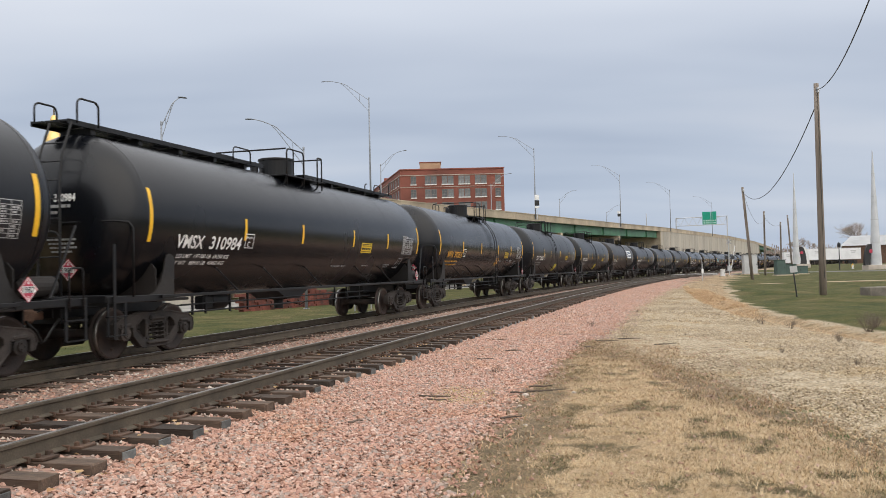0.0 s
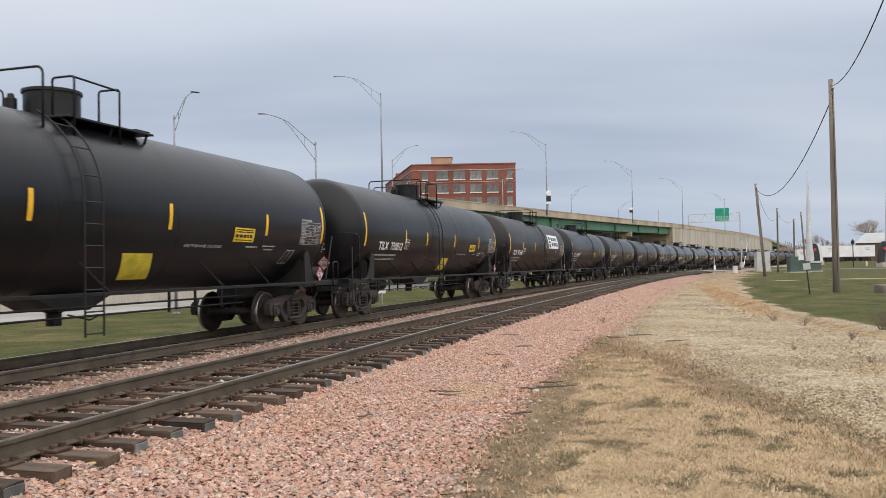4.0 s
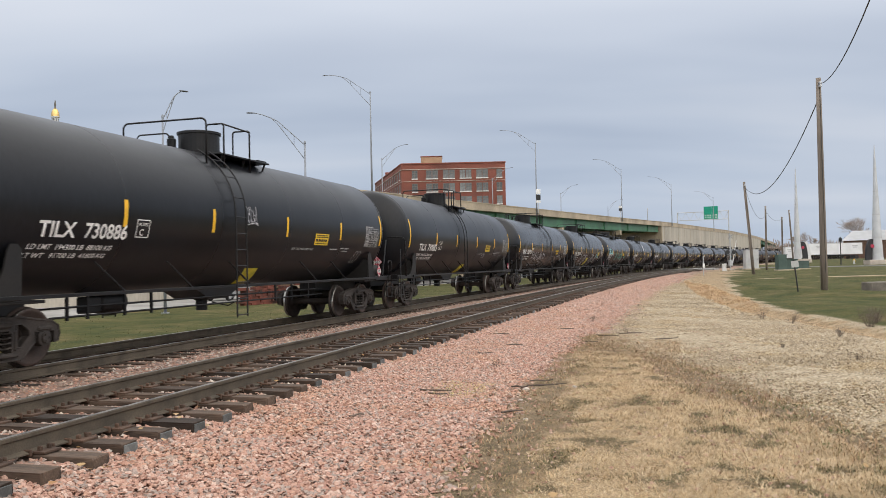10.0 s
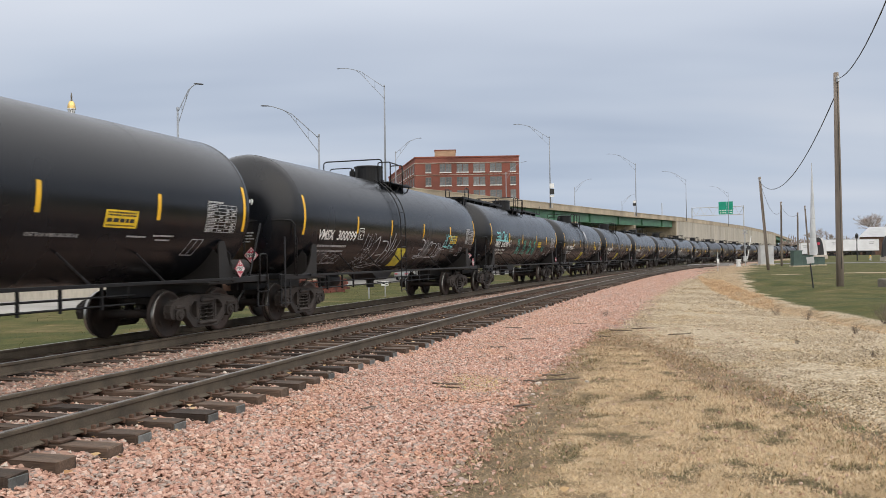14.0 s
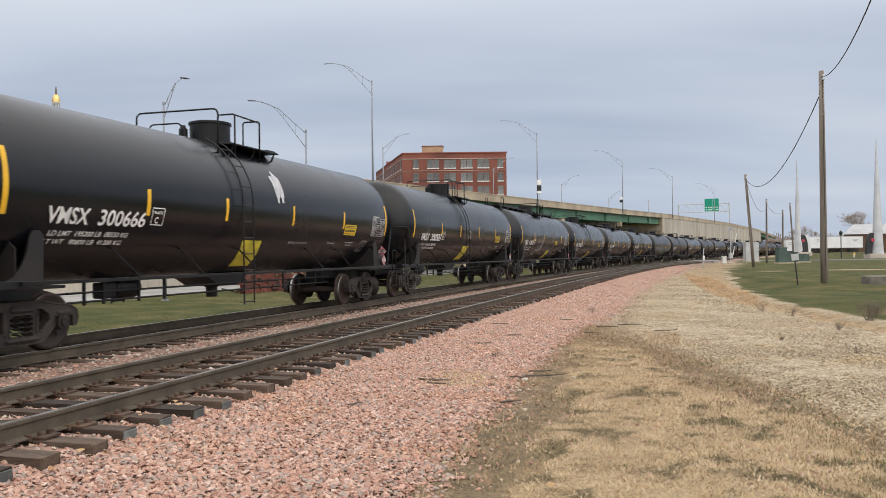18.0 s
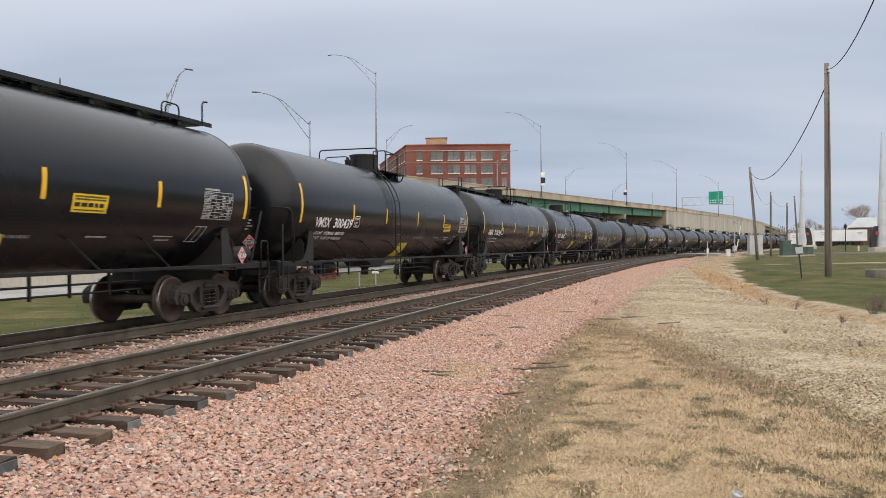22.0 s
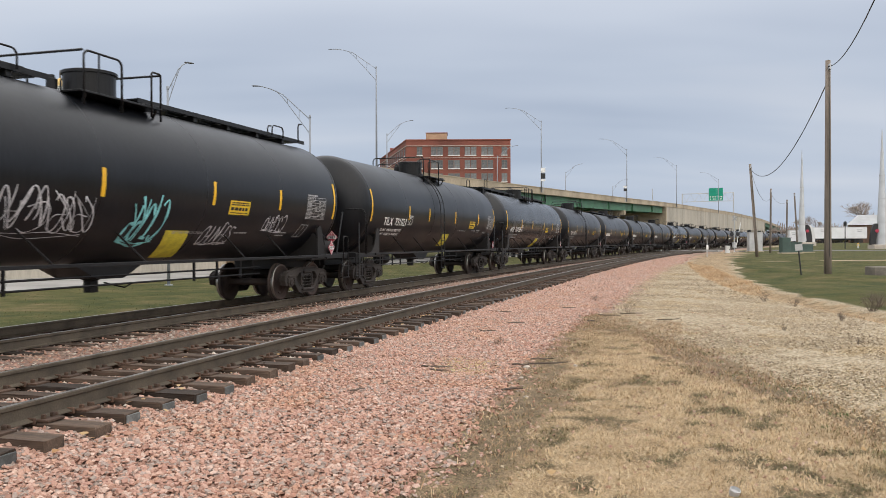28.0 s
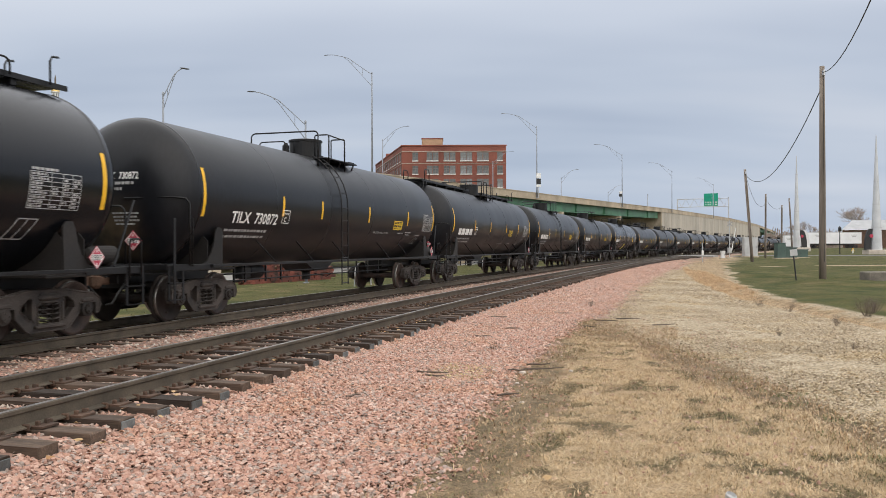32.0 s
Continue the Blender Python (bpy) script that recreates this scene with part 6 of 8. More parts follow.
def lattice(bm, xs, zs, depth):
    """A frame with its bars in one piece: every other cell between the grid lines is open."""
    vs = [[bm.verts.new((x, -depth / 2, z)) for z in zs] for x in xs]
    for i in range(len(xs) - 1):
        for j in range(len(zs) - 1):
            if i % 2 == 0 or j % 2 == 0:
                bm.faces.new((vs[i][j], vs[i + 1][j], vs[i + 1][j + 1], vs[i][j + 1]))
    got = bmesh.ops.extrude_face_region(bm, geom=bm.faces[:])
    for v in got["geom"]:
        if isinstance(v, bmesh.types.BMVert):
            v.co.y += depth
    bmesh.ops.recalc_face_normals(bm, faces=bm.faces)
    return bm


def brick_building():
    b = tagged(empty("brick_building"), "seven-storey red brick warehouse with paired windows", "building")
    x0, x1, y0, top = -11.6, 17.5, 230.0, 30.1
    dx, dy = -11.9, 54.0
    bm = bmesh.new()
    for z0, z1, g in ((-2, top, 0.0),):
        base = [(x0, y0), (x1, y0), (x1 + dx * 0.6, y0 + dy), (x0 + dx, y0 + dy)]
        lo = [bm.verts.new((x, y, z0)) for x, y in base]
        hi = [bm.verts.new((x, y, z1)) for x, y in base]
        for i in range(4):
            bm.faces.new((lo[i], lo[(i + 1) % 4], hi[(i + 1) % 4], hi[i]))
        bm.faces.new(hi)
    part("wall", bm, M["brick"], b, "red brick wall")
    side = Vector((dx, dy, 0)).normalized()
    turn = Matrix.Rotation(math.atan2(side.y, side.x), 4, "Z")
    length = math.hypot(dx, dy)

    def band(z, h, out, m, name):
        bm = bmesh.new()
        box(bm, (x1 - x0 + 2 * out, out * 2, h), ((x0 + x1) / 2, y0, z), 0.02)
        part(name, bm, m, b)
        bm = bmesh.new()
        c = Vector((x0, y0, z)) + side * length / 2
        box(bm, (length, out * 2, h), c, 0.02, turn)
        part(name, bm, m, b)
    band(top - 0.1, 0.35, 0.18, M["brick_dark"], "coping")
    band(top - 1.75, 0.18, 0.16, M["stone"], "stone_belt")
    band(top - 5.1, 0.12, 0.12, M["stone"], "stone_belt")

    gl = bpy.data.meshes.new("pane")
    bm = bmesh.new()
    box(bm, (1.5, 0.06, 2.2), (0, 0, 0))
    bm.to_mesh(gl)
    bm.free()
    gl.materials.append(M["glass"])
    fr = bpy.data.meshes.new("window_frame")
    bm = bmesh.new()
    lattice(bm, (-0.795, -0.705, -0.045, 0.045, 0.705, 0.795), (-1.145, -1.055, -0.395, -0.305, 0.305, 0.395, 1.055, 1.145), 0.12)
    bm.to_mesh(fr)
    bm.free()
    fr.materials.append(M["sash"])
    si = bpy.data.meshes.new("window_sill")
    bm = bmesh.new()
    box(bm, (1.72, 0.3, 0.28), (0, 0, -1.28), 0.02)
    bm.to_mesh(si)
    bm.free()
    si.materials.append(M["white_frame"])

    def window(m):
        w = share("window", fr, b, m)
        share("pane", gl, w, Matrix.Translation((0, 0.01, 0)))
        share("window_sill", si, w)
    cols = (3.7, 7.7, 9.4, 12.45, 14.15, 17.1, 18.8, 21.75, 23.45, 27.4)
    for r in range(5):
        z = top - 3.15 - 3.72 * r
        for c in cols:
            window(Matrix.Translation((x0 + c, y0 - 0.03, z)))
        if r < 3:
            for i in range(12):
                p = Vector((x0, y0, z)) + side * (3 + i * 4.3)
                window(Matrix.Translation(p + Vector((-0.03, 0, 0))) @ Matrix.Rotation(math.atan2(-side.y, -side.x), 4, "Z"))
    bm = bmesh.new()
    box(bm, (6.0, 6.0, 2.6), (-3.2, 238, top + 1.2), 0.05)
    ph = part("penthouse", bm, M["tan"], b, "tan rooftop penthouse")
    bm = bmesh.new()
    box(bm, (6.3, 6.3, 0.2), (-3.2, 238, top + 2.55), 0.03)
    part("penthouse_roof", bm, M["brick_dark"], ph)
    bm = bmesh.new()
    box(bm, (1.6, 2.5, 1.4), (-17.5, 262, top + 0.5), 0.03)
    part("roof_vent", bm, M["brick_dark"], b)


brick_building()


def gold_dome():
    d = tagged(empty("clock_tower", Matrix.Translation((-165.2, 350, 1.6))), "distant white lantern tower with a small gilded dome", "tower")
    up = Matrix.Rotation(-math.pi / 2, 4, "Y")
    part("shaft", lathe(bmesh.new(), [(0, 9), (46, 9), (46, 6.2), (50.8, 5.2), (50.8, 0)], 20, up), M["stone"], d)
    part("drum", lathe(bmesh.new(), [(50.6, 4.7), (51.4, 4.7), (51.5, 4.2), (55.9, 4.2), (56.1, 4.5), (56.9, 4.7), (57.0, 3.9)], 24, up), M["white_wall"], d, "white drum with arched openings")
    for i in range(8):
        t = math.pi / 4 * (i + 0.5)
        bm = bmesh.new()
        prism(bm, [(-0.75, 0), (0.75, 0)] + [(0.75 * math.cos(a), 2.6 + 0.75 * math.sin(a)) for a in np.linspace(0, math.pi, 7)], 0.12, Matrix.Rotation(t + math.pi / 2, 4, "Z") @ Matrix.Translation((0, -4.2, 52.2)))
        part("drum_opening", bm, M["glass"], d)
    prof = [(56.9 + 6.4 * s, 3.95 - 0.35 * s - 1.7 * s * s) for s in np.linspace(0, 1, 9)]
    part("dome", lathe(bmesh.new(), prof, 24, up), M["gold"], d, "gilded dome", smooth=True)
    part("lantern", lathe(bmesh.new(), [(63.2, 1.9), (63.6, 1.9), (63.7, 1.35), (66.3, 1.35), (66.5, 1.75), (66.8, 1.75), (66.8, 0)], 16, up), M["white_wall"], d)
    for i in range(8):
        t = math.pi / 4 * i
        part("lantern_opening", box(bmesh.new(), (0.06, 0.5, 1.9), (1.36 * math.cos(t), 1.36 * math.sin(t), 65.0), 0, Matrix.Rotation(t, 4, "Z")), M["glass"], d)
    prof = [(66.8 + 3.5 * math.sin(radians(a)), 1.5 * math.cos(radians(a)) + 0.2) for a in range(0, 91, 10)]
    part("small_dome", lathe(bmesh.new(), prof, 16, up), M["gold"], d, "gilded dome", smooth=True)
    part("finial", tube(bmesh.new(), [(0, 0, 70.2), (0, 0, 71.5), (0, 0, 71.9), (0, 0, 73.8)], [0.45, 0.3, 0.42, 0.15], 8), M["dark_concrete"], d)


gold_dome()


# ---- poles, cables and the things on the lawn ----
def utility_pole(foot, top, r0, r1, label):
    foot, top = Vector(foot), Vector(top)
    p = tagged(empty("utility_pole", Matrix.Translation(foot)), label, "utility pole", "utility poles")
    d = top - foot
    bm = tube(bmesh.new(), [d * t + Vector((0, 0, -0.3 if t == 0 else 0)) for t in (0, 0.25, 0.5, 0.75, 1)], [r0, r0 * 0.75 + r1 * 0.25, (r0 + r1) / 2, r0 * 0.25 + r1 * 0.75, r1], 14)
    part("shaft", bm, M["wood_pole"], p, smooth=True)
    bm = bmesh.new()
    box(bm, (0.10, 0.3, 0.28), d - Vector((0, r1, 0.35)), 0.02)
    part("bracket", bm, M["galv"], p)
    bm = tube(bmesh.new(), [d * 0.97 - Vector((0, r1 + 0.02, 0)), d * 0.1 - Vector((0, r0 + 0.01, 0))], 0.012, 4)
    part("ground_wire", bm, M["cable"], p)
    return top


POLE_A = utility_pole((18.42, 40.0, -0.44), (18.42, 40.0, 10.13), 0.175, 0.115, "weathered wooden utility pole standing on the lawn")
POLE_B = utility_pole((33.0, 88, -0.1), (32.24, 88, 9.64), 0.17, 0.13, "leaning weathered wooden utility pole")
POLE_C = utility_pole((43.0, 110, 0.0), (43.08, 110, 8.4), 0.14, 0.11, "thin wooden utility pole")
POLE_D = utility_pole((49.26, 120, 0.1), (49.35, 120, 7.42), 0.14, 0.11, "thin wooden utility pole")
utility_pole((53.0, 125, 0.1), (52.5, 125, 8.7), 0.14, 0.11, "thin wooden utility pole")


def cable(a, b, sag, r=0.022):
    a, b = Vector(a), Vector(b)
    pts = [a.lerp(b, t) - Vector((0, 0, sag * 4 * t * (1 - t))) for t in np.linspace(0, 1, 22)]
    return tagged(part("cable", tube(bmesh.new(), pts, r, 5), M["cable"], None, smooth=True), "black overhead cable slung between the poles", "cable", "overhead cables")


cable(POLE_A - Vector((0, 0, 0.3)), (1.15, -3.5, 9.7), 2.25, 0.018)
cable(POLE_A - Vector((0.1, 0, 1.2)), POLE_B - Vector((0, 0, 0.5)), 2.25, 0.026)
cable(POLE_B - Vector((0, 0, 0.3)), POLE_C - Vector((0, 0, 1.2)), 1.7, 0.016)
cable(POLE_C - Vector((0, 0, 0.7)), POLE_D - Vector((0, 0, 0.3)), 0.7, 0.016)


def lawn_stake():
    s = tagged(empty("leaning_post", Matrix.Translation((17.0, 39.6, -0.44))), "leaning dark steel post with a small blank sign", "post")
    part("post", tube(bmesh.new(), [(0, 0, -0.2), (-0.2, 0, 1.72)], 0.035, 6), M["dark_steel"], s)
    bm = bmesh.new()
    box(bm, (0.35, 0.02, 0.31), (-0.18, -0.06, 1.52), 0.004, Matrix.Rotation(radians(-6), 4, "Y"))
    part("sign_board", bm, M["cabinet_grey"], s)


lawn_stake()


def concrete_block():
    bm = bmesh.new()
    box(bm, (2.1, 0.8, 0.95), (0, 0, 0.13), 0.04)
    ob = part("concrete_block", bm, M["dark_concrete"])
    ob.matrix_basis = pose(21.62, 40.4, -0.48, 0, 0, 6)
    tagged(ob, "weathered concrete block lying on the lawn", "concrete block")


concrete_block()


def cabinet(name, at, size, material, label, doors=1):
    x, y = at
    c = tagged(empty(name, Matrix.Translation((x, y, ground_at(x, y)))), label, "utility cabinet")
    w, d, h = size
    bm = bmesh.new()
    box(bm, (w, d, h), (0, 0, h / 2 + 0.08), 0.02)
    part("body", bm, material, c)
    bm = bmesh.new()
    box(bm, (w + 0.3, d + 0.3, 0.3), (0, 0, -0.02), 0.02)
    part("plinth", bm, M["concrete"], c)
    bm = bmesh.new()
    box(bm, (w + 0.12, d + 0.12, 0.07), (0, 0, h + 0.11), 0.01)
    part("roof", bm, material, c)
    for i in range(doors):
        bm = bmesh.new()
        dw = w / doors - 0.08
        box(bm, (dw, 0.03, h - 0.2), (-w / 2 + 0.04 + dw / 2 + i * (dw + 0.08), -d / 2 - 0.012, h / 2 + 0.08), 0.006)
        door = part("door", bm, material, c)
        bm = bmesh.new()
        box(bm, (0.04, 0.05, 0.2), (-w / 2 + 0.04 + dw * 0.88 + i * (dw + 0.08), -d / 2 - 0.04, h / 2 + 0.1), 0.005)
        part("handle", bm, M["dark_steel"], door)


cabinet("signal_cabinet", (43.9, 118), (1.9, 1.0, 2.7), M["cabinet_grey"], "tall grey aluminium railway signal cabinet", 2)
cabinet("utility_cabinet", (42.9, 105), (1.1, 1.0, 1.9), M["cabinet_green"], "dark green utility cabinet", 1)
cabinet("utility_cabinet", (44.3, 105.5), (1.5, 1.1, 1.3), M["cabinet_green"], "dark green utility cabinet", 2)
cabinet("utility_cabinet", (47.6, 110), (1.7, 1.2, 1.0), M["cabinet_green"], "low dark green transformer cabinet", 2)
cabinet("relay_cabinet", (38.0, 112), (0.5, 0.5, 0.95), M["white_wall"], "small white relay cabinet beside the crossing", 1)


def spire(x, y, h, r, e):
    """A tall tapered steel spire on a plinth, with a curved black shield at its foot."""
    z = ground_at(x, y)
    s = tagged(empty("steel_spire", Matrix.Translation((x, y, z))), "tall tapered silver steel spire on a stone plinth", "monument", "entrance monuments")
    up = Matrix.Rotation(-math.pi / 2, 4, "Y")
    n = 5
    part("shaft", lathe(bmesh.new(), [(0.6 + (h - 0.6) * t, r * (1 - t) + 0.05) for t in np.linspace(0, 1, 11)], 20, up), M["spire"], s, smooth=True)
    for i in range(1, n):
        z1 = 0.6 + (h - 0.6) * i / n
        rr = r * (1 - i / n) + 0.05
        part("joint_ring", lathe(bmesh.new(), [(z1 - 0.06, rr), (z1 - 0.06, rr + 0.04), (z1 + 0.06, rr + 0.035), (z1 + 0.06, rr - 0.01)], 20, up), M["cabinet_grey"], s)
    bm = bmesh.new()
    box(bm, (4.2, 2.2, 1.1), (0.3, 0, 0.2), 0.05)
    part("plinth", bm, M["stone"], s)
    def blade(x0, w, e):
        # a curved blade leaning on the spire
        out = [(x0, 0.7)] + [(x0 - e * 0.9 * (1 - math.cos(t)), 0.7 + 3.5 * math.sin(t)) for t in np.linspace(0.2, 1.5, 7)]
        back = [(x - e * w, z) for x, z in out]
        return prism(bmesh.new(), out + back[::-1], 0.45)
    part("shield", blade(e * 2.0, 0.95, e), M["dark_steel"], s, "black curved shield")
    if e > 0:
        part("shield_edge", blade(e * 2.55, 0.55, e), M["white_wall"], s, "white curved edge")
    bm = lathe(bmesh.new(), [(0, 0), (0, 0.3), (0.08, 0.3), (0.08, 0)], 18, Matrix.Translation((e * 0.95, -0.27, 3.0)) @ Matrix.Rotation(-math.pi / 2, 4, "Z"))
    part("emblem", bm, M["red"], s, "round red emblem")
    return s


spire(70.8, 165, 19.1, 0.66, 1)
spire(71.0, 135, 19.6, 0.85, -1)


def trailer(x, y, length, label):
    z = ground_at(x, y)
    t = tagged(empty("semi_trailer", Matrix.Translation((x, y, z))), label, "trailer", "parked trailers")
    bm = bmesh.new()
    box(bm, (length, 2.6, 2.9), (length / 2, 0, 2.75), 0.04)
    part("box_body", bm, M["trailer"], t)
    bm = bmesh.new()
    for zz in (1.27, 4.21):
        box(bm, (length + 0.04, 2.64, 0.14), (length / 2, 0, zz), 0.02)
    part("rail_trim", bm, M["galv"], t)
    for xx in (length * 0.2, length * 0.86):
        bm = bmesh.new()
        for k in range(2):
            box(bm, (1.5 - 0.4 * k, 0.04, 0.22), (xx, -1.33, 3.5 - 0.4 * k))
        part("logo_bar", bm, M["cabinet_grey"], t)
    bm = bmesh.new()
    box(bm, (length * 0.8, 1.0, 0.3), (length / 2, 0, 0.95), 0.02)
    part("frame_rail", bm, M["dark_steel"], t)
    for xx in (length - 1.5, length - 2.8):
        for yy in (-1.05, 1.05):
            bm = lathe(bmesh.new(), [(-0.15, 0.2), (-0.15, 0.5), (0.15, 0.5), (0.15, 0.2)], 18, Matrix.Translation((xx, yy, 0.5)) @ Matrix.Rotation(math.pi / 2, 4, "Z"))
            part("wheel", bm, M["dark_steel"], t)
    for yy in (-0.8, 0.8):
        bm = bmesh.new()
        box(bm, (0.15, 0.12, 0.95), (2.6, yy, 0.5))
        part("landing_leg", bm, M["dark_steel"], t)


trailer(96.6, 220, 14.5, "parked white semi-trailer with green lettering")
trailer(93.1, 226, 6.0, "short parked white trailer")


def barn():
    x, y = 121.3, 250
    b = tagged(empty("shed", pose(x, y, ground_at(x, y), 0, 0, -25.9)), "brown shed with a pale metal gable roof", "shed")
    bm = bmesh.new()
    prism(bm, [(0, -0.5), (24, -0.5), (24, 5.6), (0, 5.6)], 16, Matrix.Translation((0, 8, 0)))
    part("wall", bm, M["rust_brown"], b)
    bm = bmesh.new()
    vs = [bm.verts.new(p) for p in ((-0.5, -0.6, 5.4), (24.5, -0.6, 5.4), (24.5, 8, 8.6), (2.6, 8, 8.6), (-0.5, 16.6, 5.4), (24.5, 16.6, 5.4))]
    bm.faces.new((vs[0], vs[1], vs[2], vs[3]))
    bm.faces.new((vs[3], vs[2], vs[5], vs[4]))
    bm.faces.new((vs[0], vs[3], vs[4]))
    got = bmesh.ops.solidify(bm, geom=bm.faces[:], thickness=0.2)
    part("roof", bm, M["roof_white"], b, "pale metal roof")
    for i in range(4):
        bm = bmesh.new()
        box(bm, (1.4, 0.1, 1.2), (3 + 5 * i, -0.04, 2.4), 0.02)
        part("window", bm, M["glass"], b)


barn()


def post_lamp():
    x, y = 67.4, 140
    p = tagged(empty("lamp_post", Matrix.Translation((x, y, ground_at(x, y)))), "short black park lamp post", "lamp post")
    part("pole", tube(bmesh.new(), [(0, 0, 0), (0, 0, 3.9)], [0.10, 0.07], 8), M["dark_steel"], p)
    part("lantern", lathe(bmesh.new(), [(3.85, 0.1), (3.95, 0.24), (4.45, 0.28), (4.6, 0.12), (4.75, 0.02)], 10, Matrix.Rotation(-math.pi / 2, 4, "Y")), M["dark_steel"], p)


post_lamp()


def hydrant():
    x, y = 71.6, 144
    h = tagged(empty("fire_hydrant", Matrix.Translation((x, y, ground_at(x, y)))), "white and yellow fire hydrant on the grass", "hydrant")
    up = Matrix.Rotation(-math.pi / 2, 4, "Y")
    part("barrel", lathe(bmesh.new(), [(0, 0.2), (0.06, 0.2), (0.06, 0.13), (0.6, 0.13), (0.6, 0.18), (0.66, 0.18)], 12, up), M["white_wall"], h)
    part("bonnet", lathe(bmesh.new(), [(0.66, 0.16), (0.8, 0.12), (0.86, 0.04), (0.92, 0.04), (0.92, 0)], 12, up), M["yellow"], h)
    part("nozzle", lathe(bmesh.new(), [(-0.24, 0), (-0.24, 0.07), (0.24, 0.07), (0.24, 0)], 8, Matrix.Translation((0, 0, 0.48))), M["yellow"], h)


hydrant()


def crossing_signal():
    x, y = 38.9, 112
    s = tagged(empty("crossing_signal", Matrix.Translation((x, y, ground_at(x, y)))), "railway crossing signal with crossbuck and black lamps", "crossing signal")
    part("mast", tube(bmesh.new(), [(0, 0, 0), (0, 0, 5.2)], 0.07, 8), M["galv"], s)
    for a in (-40, 40):
        bm = bmesh.new()
        box(bm, (0.85, 0.03, 0.13), (0, -0.12 - (0.03 if a > 0 else 0), 4.7), 0.004, Matrix.Rotation(radians(a), 4, "Y"))
        part("crossbuck_arm", bm, M["white_faded"], s)
    for e in (-0.42, 0.42):
        part("lamp_hood", lathe(bmesh.new(), [(-0.1, 0), (-0.1, 0.26), (-0.06, 0.28), (-0.06, 0.12), (0.1, 0.1), (0.1, 0)], 14, Matrix.Translation((e, -0.15, 2.6)) @ Matrix.Rotation(math.pi / 2, 4, "Z")), M["dark_steel"], s)
    part("lamp_bar", tube(bmesh.new(), [(-0.42, 0, 2.6), (0.42, 0, 2.6)], 0.04, 6), M["galv"], s)
    bm = bmesh.new()
    box(bm, (0.45, 0.5, 0.75), (0, 0, 1.1), 0.03)
    part("gate_motor", bm, M["galv"], s)
    bm = bmesh.new()
    box(bm, (0.8, 0.8, 0.35), (0, 0, 0.0), 0.03)
    part("footing", bm, M["concrete"], s)
    bm = tube(bmesh.new(), [(0.3, 0, 1.1), (1.0, 0.4, 4.2)], 0.05, 6)
    part("gate_arm", bm, M["white"], s)


crossing_signal()
small_sign("whistle_post", (29.86, 95, ground_at(29.86, 95)), [(0, 2.2, 0.05)], [(0, 1.1, 0.25, 0.5, M["white"])], "thin white post beside the track", "post")
small_sign("pole_sign", (41.7, 168, 9.6), [(0, 2.6, 0.09)], [], "thin grey post on the overpass", "post")
small_sign("marker_post", (-5.44, 50, ground_at(-5.44, 50)), [(0, 0.9, 0.05)], [], "short dark marker post in the grass", "post")
small_sign("marker_sign", (-4.62, 52, ground_at(-4.62, 52)), [(0, 0.8, 0.04)], [(0, 0.85, 0.45, 0.3, M["white"])], "small white utility marker in the grass", "sign")


# ---- roads ----
def ribbon(name, pts, width, material, label, lift=0.03):
    """A road laid on the ground along the points."""
    pts = [Vector((*p, 0)) for p in pts]
    V, F = [], []
    for i, p in enumerate(pts):
        d = (pts[min(i + 1, len(pts) - 1)] - pts[max(i - 1, 0)]).normalized()
        nrm = Vector((-d.y, d.x, 0))
        for w in (-0.5, 0.5):
            q = p + nrm * w * width
            V.append((q.x, q.y, ground_at(q.x, q.y) + lift))
    n = len(V)
    V += [(x, y, z - 0.4) for x, y, z in V]
    for i in range(len(pts) - 1):
        a = 2 * i
        F.append((a, a + 2, a + 3, a + 1))
        F.append((a, a + n, a + n + 2, a + 2))
        F.append((a + 1, a + 3, a + n + 3, a + n + 1))
    return tagged(mesh_np(name, V, F, material), label, "road", kind="structure")


M["dirt_path"] = mat("bare_trodden_dirt", (0.33, 0.25, 0.16), 0.95, 0, 0.35, 0.6, 15, 0.3)
_side = [tuple(on_line(s, -31.0)[:2]) for s in range(-240, 300, 6)]
ribbon("road", _side, 11.0, M["pavement"], "pale concrete road beyond the grass strip")
ribbon("pavement", [tuple(on_line(106, u)[:2]) for u in np.arange(4.0, 60, 4)], 7.0, M["asphalt"], "asphalt road leading to the railway crossing")
ribbon("pavement", [tuple(on_line(106, u)[:2]) for u in np.arange(-40, -6.5, 4)], 7.0, M["asphalt"], "asphalt road beyond the railway crossing")
ribbon("pavement", [(22, 68), (34, 72), (50, 74), (80, 76), (140, 78)], 1.6, M["dirt_path"], "narrow bare path across the lawn", 0.02)


def crossing_panels():
    xing = tagged(empty("level_crossing"), "level crossing of concrete panels between the rails", "level crossing", kind="structure")
    for u0, u1, z in ((-0.70, 0.70, -0.01), (0.80, 3.2, -0.02), (-3.2, -0.80, -0.04), (-4.98, -3.58, -0.08), (-7.0, -5.06, -0.12)):
        V, F = [], []
        ss = np.linspace(102, 110, 5)
        for s in ss:
            for u in (u0, u1):
                for zz in (z - 0.25, z):
                    V.append(tuple(on_line(s, u, zz)))
        for i in range(4):
            a = 4 * i
            F += [(a + 1, a + 5, a + 7, a + 3), (a, a + 4, a + 5, a + 1), (a + 2, a + 3, a + 7, a + 6)]
        F += [(0, 1, 3, 2), (16, 18, 19, 17)]
        mesh_np("crossing_panel", V, F, M["pavement"], xing)


crossing_panels()


